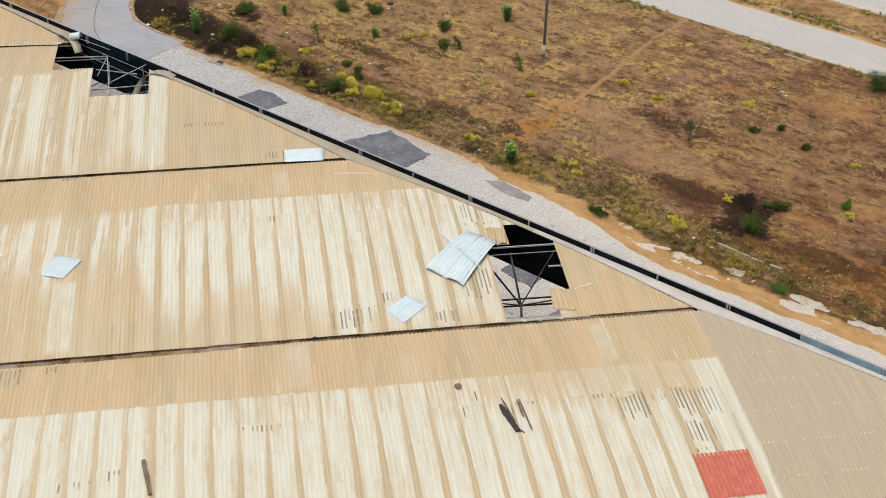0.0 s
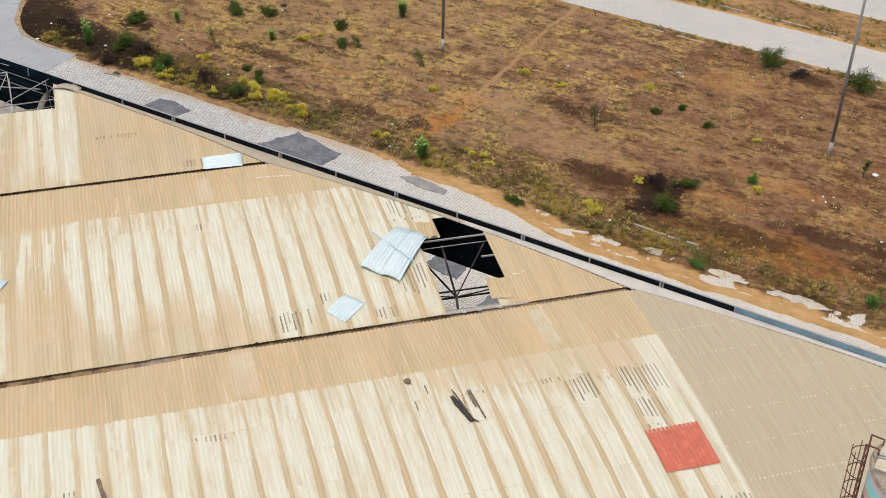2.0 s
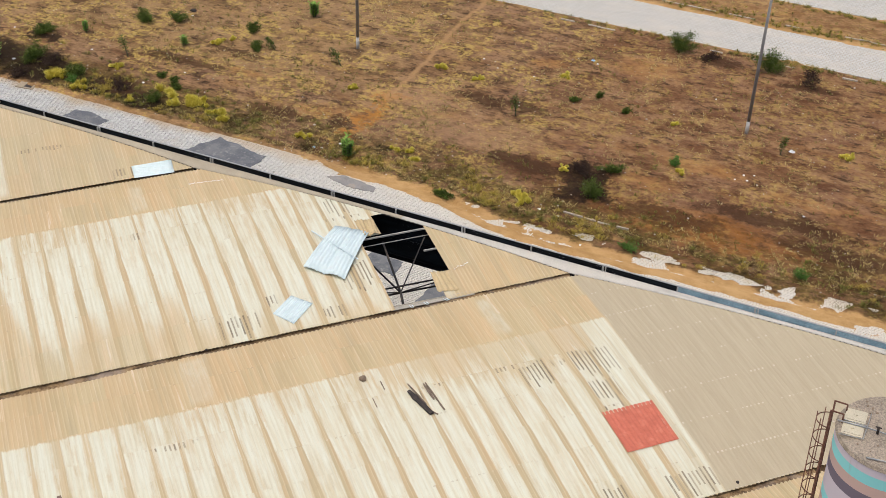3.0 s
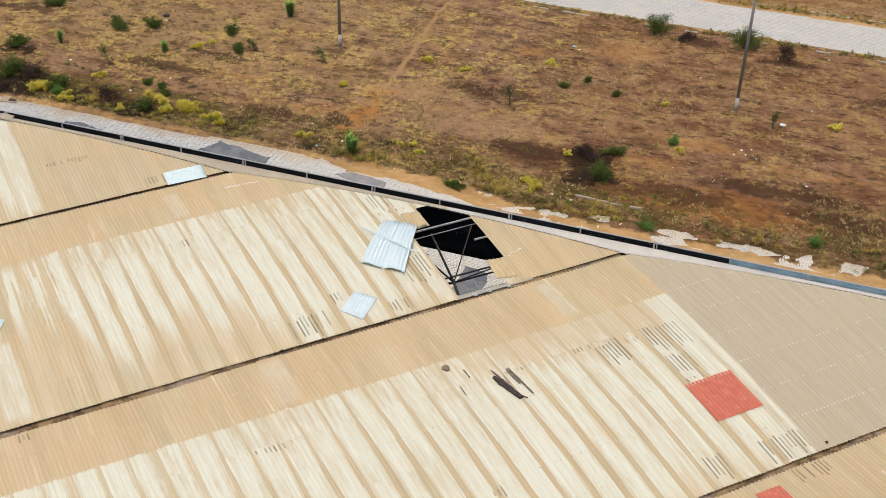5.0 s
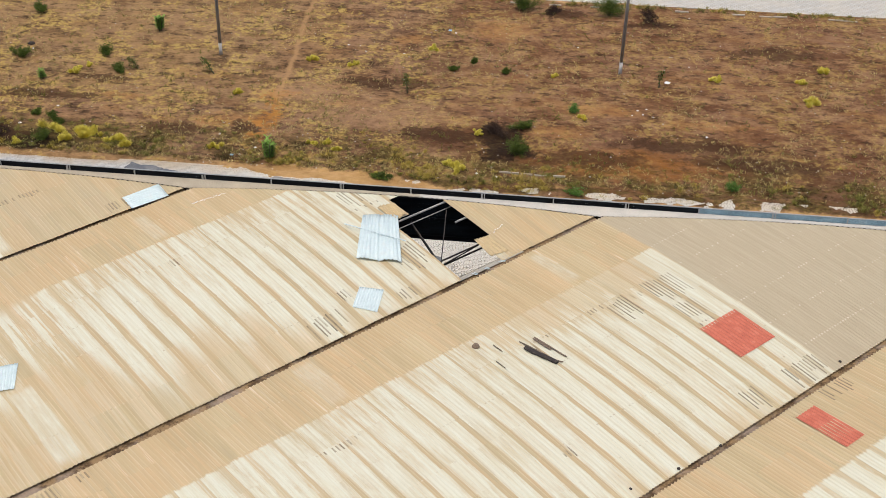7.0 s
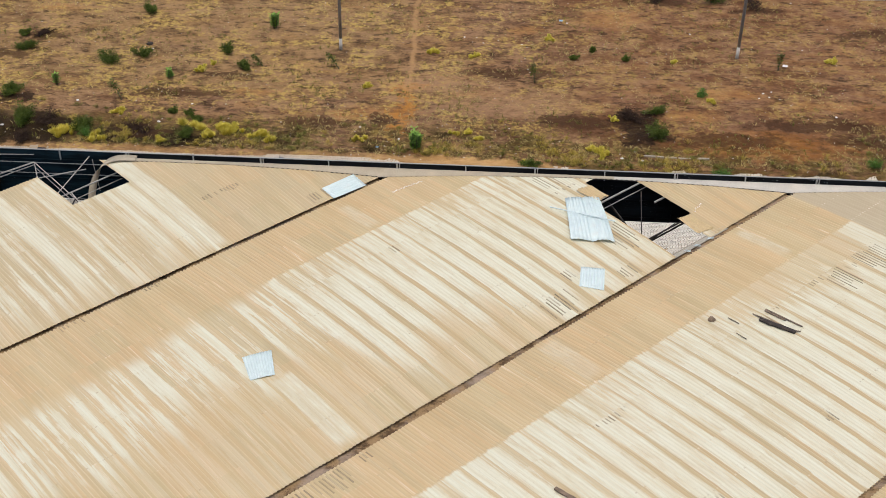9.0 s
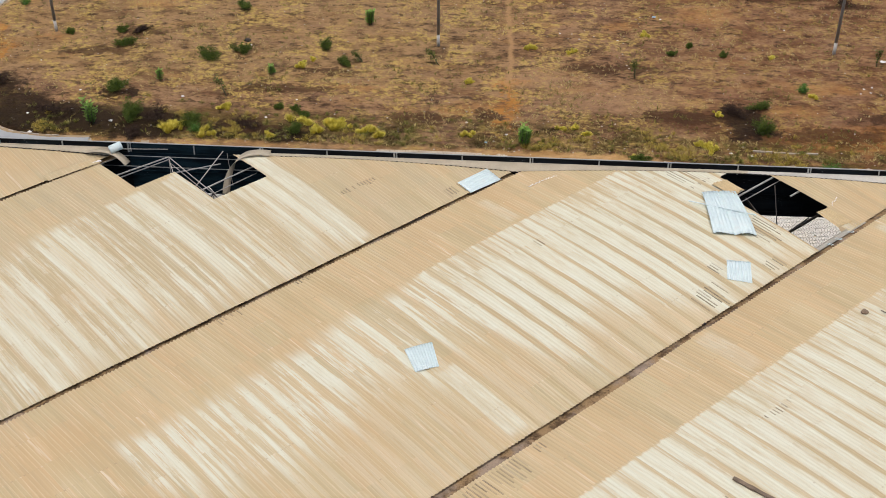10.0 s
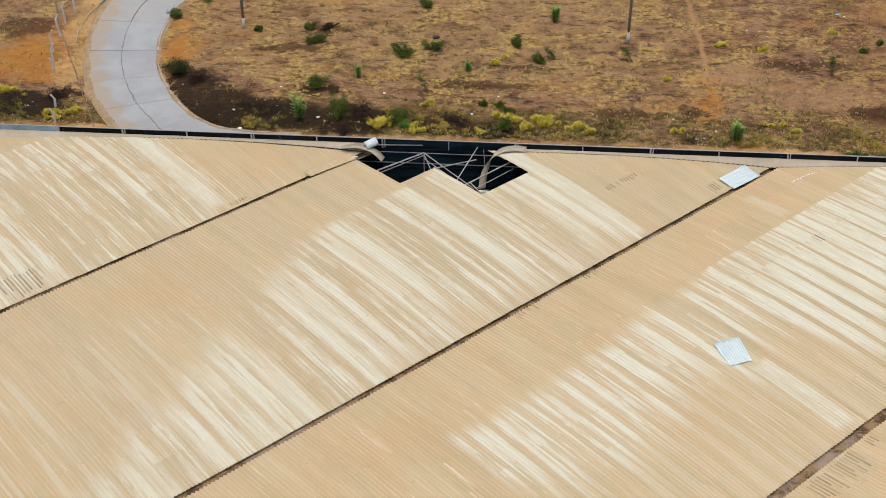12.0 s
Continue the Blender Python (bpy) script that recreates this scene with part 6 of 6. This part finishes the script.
def leafy(rng, count, rx, ry, h, size, stems=7):
    """Leaf clumps on branching twigs: leaves gather in uneven bunches with gaps between."""
    lv, lf, bm = [], [], bmesh.new()
    bunch = []
    for _ in range(stems):
        a = rng.uniform(0, 2 * math.pi)
        r = math.sqrt(rng.random()) * 0.85
        tip = Vector((rx * r * math.cos(a), ry * r * math.sin(a), h * rng.uniform(0.45, 1.0) * (1 - 0.4 * r * r)))
        mid = tip * 0.5 + Vector((0, 0, 0.12 * h))
        rod(bm, (tip.x * 0.08, tip.y * 0.08, -0.03), mid, 0.022, 0.014, 5)
        rod(bm, mid, tip, 0.014, 0.006, 5)
        for f in (0.45, 0.7, 1.0):
            bunch.append(tip * f + Vector((rng.uniform(-0.1, 0.1), rng.uniform(-0.1, 0.1), 0)))
    for _ in range(count):
        c = rng.choice(bunch)
        p = c + Vector((rng.gauss(0, 0.16 * rx), rng.gauss(0, 0.16 * ry), rng.gauss(0, 0.10 * h)))
        p.z = max(0.03, p.z)
        d = Vector((rng.uniform(-1, 1), rng.uniform(-1, 1), rng.uniform(-0.3, 0.9))).normalized()
        s = d.cross(Vector((rng.uniform(-1, 1), rng.uniform(-1, 1), rng.uniform(-1, 1)))).normalized()
        L = size * rng.uniform(0.6, 1.4)
        base = len(lv)
        lv += [tuple(p), tuple(p + d * L * 0.5 + s * L * 0.15), tuple(p + d * L), tuple(p + d * L * 0.5 - s * L * 0.15)]
        lf.append((base, base + 1, base + 2, base + 3))
    return (lv, lf), bm


def make_bush(x, y, rx, ry, h, count, size, leaf, label, seed, category="bush", stems=9, group=""):
    rng = random.Random(seed)
    bush = thing("bush", pose(x, y, max(0.0, ground_z(x, y)), 0, 0, rng.uniform(0, 360)), label, category, group)
    (lv, lf), bm = leafy(rng, count, rx, ry, h, size, stems)
    part("crown", link_mesh("crown", lv, lf, leaf), bush).matrix_parent_inverse = Matrix()
    part("stems", bm, bush, material=M_STEM if leaf is not M_TWIG else M_TWIG).matrix_parent_inverse = Matrix()
    return bush


DARK = ((-23.95, 18.0, 0.75, 0.5, 0.55), (-24.1, 17.7, 0.6, 0.5, 0.5), (-19.35, 22.0, 1.05, 0.6, 0.75), (-17.65, 23.0, 0.7, 0.5, 0.7), (-12.45, 23.7, 0.6, 0.4, 0.6), (-10.9, 21.85, 0.75, 0.45, 0.55),
        (-22.3, 14.6, 1.4, 0.7, 0.9), (-18.6, 14.0, 0.9, 0.6, 0.8), (-12.7, 13.4, 0.6, 0.4, 0.7), (13.2, 15.2, 0.7, 0.6, 1.0), (13.35, 18.0, 0.7, 0.45, 0.5), (12.2, 33.5, 1.15, 0.7, 1.3),
        (17.8, 33.3, 1.25, 0.8, 1.4), (-25.0, 23.5, 0.75, 0.45, 0.55), (-25.8, 25.2, 0.5, 0.35, 0.4), (-34.75, 26.5, 0.7, 0.6, 0.5), (-18.7, 29.3, 0.8, 0.5, 0.6), (11.85, 24.5, 0.3, 0.25, 0.3),
        (9.8, 25.5, 0.3, 0.22, 0.3), (8.75, 24.5, 0.35, 0.25, 0.25), (6.5, 11.9, 0.7, 0.3, 0.35), (-28.9, 24.8, 0.35, 0.3, 0.35), (-14.0, 16.2, 0.3, 0.25, 0.3), (-13.1, 16.0, 0.3, 0.2, 0.3), (-12.5, 15.4, 0.35, 0.25, 0.3))
for n, (x, y, rx, ry, h) in enumerate(DARK):
    make_bush(x, y, rx, ry, h, int(900 + 3600 * rx * ry), 0.10, M_GREEN, "low dark green spiky bush on dry soil", 20 + n, group="scrub bushes")
make_bush(-32.7, 18.9, 1.4, 0.9, 0.8, 5400, 0.10, M_SOOTY, "sooty dark olive bush between burnt ground and concrete road", 35, group="scrub bushes")
for n, (x, y, rx, h) in enumerate(((16.1, 20.2, 0.5, 0.5), (24.6, 12.85, 0.45, 0.6), (16.5, 11.6, 0.7, 0.35), (-33.2, 28.9, 0.6, 0.5), (-18.2, 13.2, 0.4, 0.5))):
    make_bush(x, y, rx, rx * 0.7, h, 1100, 0.09, M_BRIGHT, "fresh bright green low shrub in the scrub", 60 + n, group="green shrubs")
for n, (x, y, rx, ry, h) in enumerate(((-20.8, 14.6, 1.2, 0.9, 0.7), (-21.6, 12.6, 0.5, 0.9, 0.5), (12.0, 17.4, 0.6, 1.2, 0.5), (-26.8, 14.8, 1.8, 0.9, 0.45), (-31.3, 18.0, 0.9, 0.9, 0.6), (14.3, 33.3, 1.2, 0.5, 0.25), (20.3, 33.1, 1.6, 0.7, 0.28), (-24.6, 25.5, 0.9, 0.3, 0.3), (-15.3, 14.0, 1.3, 0.5, 0.3), (-39.0, 15.4, 0.9, 0.8, 0.5), (-41.6, 14.4, 1.5, 0.8, 0.5))):
    make_bush(x, y, rx, ry, h * 0.8, 1500, 0.10, M_TWIG, "scorched dark brown brushwood on burnt ground", 80 + n, "brushwood", 16, "burnt brushwood")


def make_broadleaf(x, y, h, stems, label, seed, lean=0.25):
    """Upright stems with opposite pairs of broad leaves."""
    rng = random.Random(seed)
    plant = thing("plant", pose(x, y, max(0.0, ground_z(x, y))), label, "plant", "broad-leaved plants")
    lv, lf, bm = [], [], bmesh.new()
    for _ in range(stems):
        a = rng.uniform(0, 2 * math.pi)
        tip = Vector((lean * h * math.cos(a) * rng.random(), lean * h * math.sin(a) * rng.random(), h * rng.uniform(0.6, 1.0)))
        rod(bm, (0.08 * math.cos(a), 0.08 * math.sin(a), -0.05), tip, 0.025, 0.012, 6)
        z = 0.15
        turn = rng.uniform(0, 3)
        while z < 1.0:
            p = Vector((0.08 * math.cos(a), 0.08 * math.sin(a), 0)).lerp(tip, z)
            for side in (0, math.pi):
                d = Vector((math.cos(turn + side), math.sin(turn + side), 0.55))
                s = Vector((-math.sin(turn + side), math.cos(turn + side), 0))
                L = 0.22 * rng.uniform(0.7, 1.25)
                base = len(lv)
                lv += [tuple(p), tuple(p + d * L * 0.5 + s * L * 0.32), tuple(p + d * L), tuple(p + d * L * 0.5 - s * L * 0.32), tuple(p + d * L * 0.5 - Vector((0, 0, 0.03)))]
                lf += [(base, base + 1, base + 4), (base + 1, base + 2, base + 4), (base + 2, base + 3, base + 4), (base + 3, base, base + 4)]
            turn += 1.57
            z += 0.09
    part("leaves", link_mesh("leaves", lv, lf, M_MILK), plant).matrix_parent_inverse = Matrix()
    part("stems", bm, plant, material=M_STEM).matrix_parent_inverse = Matrix()
    return plant


make_broadleaf(0.10, 13.05, 1.35, 11, "tall bright green broad-leaved plant at the roadside", 1)
make_broadleaf(-24.3, 13.75, 1.7, 10, "tall grey-green broad-leaved plant beside burnt ground", 2)
make_broadleaf(-10.2, 27.4, 1.1, 8, "pale green broad-leaved plant in dry grass", 3)
make_broadleaf(-21.7, 18.9, 1.0, 3, "thin young broad-leaved plant on bare soil", 4, 0.1)
make_broadleaf(-15.2, 20.2, 0.7, 3, "thin young broad-leaved plant on bare soil", 5, 0.1)
make_broadleaf(-28.5, 30.5, 0.7, 3, "thin young broad-leaved plant on bare soil", 6, 0.1)


def make_sapling(x, y, h, lean, label, seed):
    rng = random.Random(seed)
    tree = thing("sapling", pose(x, y, max(0.0, ground_z(x, y))), label, "sapling", "saplings")
    tip = Vector((lean[0], lean[1], h))
    bm = bmesh.new()
    mid = tip * 0.5 + Vector((0, 0, 0.15 * h))
    rod(bm, (0, 0, -0.05), mid, 0.035, 0.022, 6)
    rod(bm, mid, tip, 0.022, 0.008, 6)
    lv, lf = [], []
    for _ in range(260):
        f = rng.uniform(0.3, 1.05)
        p = (mid * (f * 2) if f < 0.5 else mid.lerp(tip, f * 2 - 1)) + Vector((rng.gauss(0, 0.11), rng.gauss(0, 0.11), rng.gauss(0, 0.10)))
        d = Vector((rng.uniform(-1, 1), rng.uniform(-1, 1), rng.uniform(-0.8, 0.6))).normalized()
        s = d.cross(Vector((0.3, 0.5, 1))).normalized()
        L = rng.uniform(0.09, 0.18)
        base = len(lv)
        lv += [tuple(p), tuple(p + d * L * 0.5 + s * L * 0.2), tuple(p + d * L), tuple(p + d * L * 0.5 - s * L * 0.2)]
        lf.append((base, base + 1, base + 2, base + 3))
    part("trunk", bm, tree, material=M_STEM).matrix_parent_inverse = Matrix()
    part("crown", link_mesh("crown", lv, lf, M_GREEN), tree).matrix_parent_inverse = Matrix()
    return tree


make_sapling(-17.35, 17.4, 1.0, (-0.55, 0.25), "leaning dark green sapling on bare soil", 1)
make_sapling(-5.35, 22.2, 0.8, (-0.7, 0.2), "bent thin sapling below a utility pole", 2)
make_sapling(6.4, 21.3, 1.1, (-0.1, 0.1), "slim upright dark sapling on bare soil", 3)
make_sapling(20.9, 23.8, 1.0, (0.1, 0.1), "slim upright dark sapling beside a pole", 4)
make_sapling(-10.0, 22.3, 0.6, (-0.6, 0.1), "bare bent sapling in dry grass", 5)


def make_tuft(x, y, r, h, count, m, label, seed):
    """A huddle of small, unequal clumps of blades."""
    rng = random.Random(seed)
    tuft = thing("grass_tuft", pose(x, y, max(-0.02, ground_z(x, y)), 0, 0, rng.uniform(0, 360)), label, "grass tuft", "yellow grass tufts")
    for n in range(rng.randint(5, 8)):
        a, d, q = rng.uniform(0, 6.28), r * rng.uniform(0.1, 0.95), rng.uniform(0.32, 0.62)
        cv, cf = blades(rng, int(count * 0.17 * (0.5 + q)), r * q, h * rng.uniform(0.55, 1.1), 0.017, 0.6, True, (rng.uniform(-0.3, 0.3), rng.uniform(-0.3, 0.3)))
        cv = [(p[0] + d * math.cos(a), p[1] + 0.8 * d * math.sin(a), p[2]) for p in cv]
        part("clump", link_mesh("clump", cv, cf, m), tuft).matrix_parent_inverse = Matrix()
    return tuft


TUFTS = ((-42.4, 15.9, 0.6), (-38.5, 13.2, 0.55), (-37.5, 13.6, 0.5), (-19.7, 13.5, 0.65), (-19.2, 13.7, 0.45), (-12.4, 14.5, 0.65), (-10.5, 14.3, 0.7), (-10.9, 14.6, 0.6), (-11.4, 13.6, 0.5), (-10.0, 14.5, 0.45), (-8.3, 13.7, 0.55), (-8.7, 13.9, 0.45), (3.4, 14.4, 0.38),
         (-3.1, 13.9, 0.40), (-3.5, 20.1, 0.32), (-3.2, 20.0, 0.25), (6.3, 12.1, 0.3), (10.0, 13.4, 0.5), (10.3, 13.1, 0.45), (9.7, 13.7, 0.35), (7.3, 27.0, 0.38), (14.7, 24.5, 0.32), (2.7, 24.4, 0.35), (0.2, 24.7, 0.4),
         (24.4, 25.1, 0.4), (29.6, 23.2, 0.55), (30.6, 27.0, 0.5), (29.3, 25.3, 0.35), (-13.9, 13.0, 0.35), (-17.6, 13.1, 0.5), (-17.2, 16.0, 0.4), (11.0, 17.2, 0.3), (16.6, 19.6, 0.3), (-13.6, 21.6, 0.4), (-13.2, 22.2, 0.3), (2.2, 14.9, 0.35), (2.8, 15.2, 0.3))
for n, (x, y, r) in enumerate(TUFTS):
    make_tuft(x, y, r * 1.2, r * 0.85, int(420 + 1100 * r), M_YELLOW, "rounded yellow-green grass tuft", 200 + n)


def make_dry_grass():
    """Low straw and olive grass over the scrub, thicker in drifts."""
    rng = random.Random(11)
    for m, label, count, low in ((M_STRAW, "dry straw grass scattered over the scrub", 6200, 0.08), (M_OLIVE, "thin olive grass and weeds in drifts", 2400, 0.12)):
        verts, faces = [], []
        made = 0
        while made < count:
            x, y = rng.uniform(-46, 40), 12.4 + 30 * rng.random() ** 1.35
            if y > 35.1 and (y < 39.5 or y > 43.6) and x > -29:
                continue
            k = fbm(x, y, 0.22, 4.0 if m is M_STRAW else 8.0) + (0.35 if y < 14.6 else 0) + (0.35 if 34.2 < y < 35.2 else 0)
            charred = any(((x - cx) / rx) ** 2 + ((y - cy) / ry) ** 2 < 0.8 for cx, cy, rx, ry in BURNT)
            if k < rng.uniform(-0.15, 0.5) or in_concrete(x, y) or (charred and rng.random() < 0.85):
                continue
            made += 1
            s = rng.uniform(0.6, 1.6)
            v, f = blades(rng, 7, 0.20 * s, low * s * 1.6, 0.022, 0.4)
            base = len(verts)
            z = ground_z(x, y)
            verts += [(a + x, b + y, c + z) for a, b, c in v]
            faces += [tuple(i + base for i in q) for q in f]
        tagged(part("dry_grass", link_mesh("dry_grass", verts, faces, m)), label, "grass", kind="stuff")


make_dry_grass()


def make_verge_grass():
    """Green and yellow grass that lines both edges of the paved road."""
    rng = random.Random(17)
    for m, label, count in ((M_OLIVE, "olive grass lining the paved road", 900), (M_YELLOWED, "yellowed grass lining the paved road", 600)):
        verts, faces = [], []
        made = 0
        while made < count:
            x = rng.uniform(-14, 44)
            y = rng.choice((34.75 + rng.gauss(0, 0.28), 39.75 + rng.gauss(0, 0.25), 40.4 + rng.gauss(0, 0.5), 43.3 + rng.gauss(0, 0.2)))
            if fbm(x, y, 0.3, 6.0) < rng.uniform(-0.5, 0.3) or 35.25 < y < 39.4 or y > 43.7:
                continue
            made += 1
            k = rng.uniform(0.6, 1.5)
            v, f = blades(rng, 26, 0.24 * k, 0.17 * k, 0.02, 0.5)
            base, z = len(verts), ground_z(x, y)
            verts += [(a + x, b + y, c + z) for a, b, c in v]
            faces += [tuple(i + base for i in q) for q in f]
        tagged(part("verge_grass", link_mesh("verge_grass", verts, faces, m)), label, "grass", kind="stuff")


M_YELLOWED = leaf_material("yellowed_weed", (0.22, 0.165, 0.03), (0.52, 0.41, 0.09), 0.9)
make_verge_grass()


def make_weeds():
    """Knee-high weeds in drifts along the near side of the field: yellowed, olive and blackened ones."""
    for m, label, count, seed, w in ((M_YELLOWED, "yellowed weeds in drifts beside the road", 330, 31, 0.020), (M_OLIVE, "dull olive weeds in drifts beside the road", 300, 32, 0.022), (M_DARKWEED, "dark withered weeds in drifts beside the road", 420, 33, 0.014)):
        rng = random.Random(seed)
        verts, faces = [], []
        made = tries = 0
        while made < count and tries < 60000:
            tries += 1
            x = rng.uniform(-46, 36)
            y = 12.5 - 1.1 * smooth(x, 5.5, 11.5) + abs(rng.gauss(0, 1.5))
            if in_concrete(x, y):
                continue
            if fbm(x, y, 0.35, seed * 1.7) < rng.uniform(0.0, 0.55) - (0.3 if m is M_DARKWEED and -33 < x < -16 else 0.0) + (0.25 if m is M_DARKWEED and x > 4 else 0.0):
                continue
            made += 1
            s = rng.uniform(0.5, 1.5)
            low = 0.13 if m is M_DARKWEED else 0.22
            v, f = blades(rng, 46, 0.30 * s, low * s, w * 0.7, 0.5)
            base, z = len(verts), ground_z(x, y)
            verts += [(a + x, b + y, c + z) for a, b, c in v]
            faces += [tuple(i + base for i in q) for q in f]
        tagged(part("weeds", link_mesh("weeds", verts, faces, m)), label, "weeds", kind="stuff")


M_DARKWEED = leaf_material("withered_dark_weed", (0.020, 0.014, 0.006), (0.075, 0.055, 0.020), 0.95)
make_weeds()

# ---- litter and stones on the scrub ----
M_LITTER = plain("pale_plastic_scrap", (0.72, 0.72, 0.70), 0.6, 0, 0.1, 6, dirty=0.2)
M_BLUEBAG = plain("blue_plastic_scrap", (0.25, 0.45, 0.62), 0.5, 0, 0.2, 6)


def scrap(x, y, s, m, label, seed):
    rng = random.Random(seed)
    bm = bmesh.new()
    bmesh.ops.create_grid(bm, x_segments=5, y_segments=5, size=s)
    for v in bm.verts:
        v.co.z = abs(0.5 * s * noise.noise(v.co * (2.2 / s) + Vector((seed * 3.1, 0, 0)))) + 0.02
        v.co.x *= rng.uniform(0.8, 1.2)
    ob = part("litter", bm, m=pose(x, y, max(0, ground_z(x, y)), 0, 0, rng.uniform(0, 180)), material=m)
    ob.modifiers.new("thickness", "SOLIDIFY").thickness = 0.004
    return tagged(ob, label, "litter", "scattered litter")


LITTER = ((-2.0, 13.2, 0.14), (-1.6, 13.3, 0.10), (7.9, 29.8, 0.17), (8.3, 29.5, 0.10), (-0.9, 14.1, 0.11), (-19.9, 17.2, 0.12), (21.4, 24.4, 0.24), (-14.6, 15.1, 0.12), (-13.2, 17.3, 0.10), (-23.3, 14.1, 0.14), (-28.3, 14.6, 0.12),
          (5.5, 26.2, 0.08), (19.7, 20.9, 0.10), (20.0, 20.4, 0.09), (19.4, 20.2, 0.08), (20.2, 21.1, 0.08), (-26.1, 17.5, 0.10), (23.5, 18.3, 0.1), (11.3, 12.9, 0.12), (12.4, 12.7, 0.1), (-17.2, 24.0, 0.1), (-27.5, 12.6, 0.16), (1.9, 27.0, 0.09), (16.0, 28.4, 0.08))
for n, (x, y, s) in enumerate(LITTER):
    scrap(x, y, s * 0.62, M_BLUEBAG if n in (0, 2) else M_LITTER, "crumpled blue plastic scrap on soil" if n in (0, 2) else "crumpled pale plastic scrap on soil", 300 + n)
lump("stone", (-17.55, 24.6, 0.10), 0.2, M_CHAR_SHADE, "dark stone on the dry ground", "stone", 5.0, 0.5)


def make_stones():
    """Pebbles and pale chips strewn over the scrub."""
    rng = random.Random(5)
    verts, faces = [], []
    for _ in range(900):
        x, y = rng.uniform(-44, 36), 12.2 + 22 * rng.random() ** 1.6
        if in_concrete(x, y):
            continue
        s = rng.uniform(0.015, 0.06) * (1.5 if rng.random() < 0.05 else 1)
        z = ground_z(x, y)
        base = len(verts)
        for k in range(5):
            a = k * 1.257 + rng.uniform(-0.3, 0.3)
            verts.append((x + s * math.cos(a), y + s * math.sin(a), z))
        verts.append((x + rng.uniform(-0.3, 0.3) * s, y, z + s * 0.8))
        faces += [(base + k, base + (k + 1) % 5, base + 5) for k in range(5)]
    tagged(part("pebbles", link_mesh("pebbles", verts, faces, M_PEBBLE)), "pale pebbles and chips strewn on soil", "pebbles", kind="stuff")


M_PEBBLE = leaf_material("pale_pebble", (0.22, 0.17, 0.12), (0.62, 0.57, 0.50), 0.9)
make_stones()
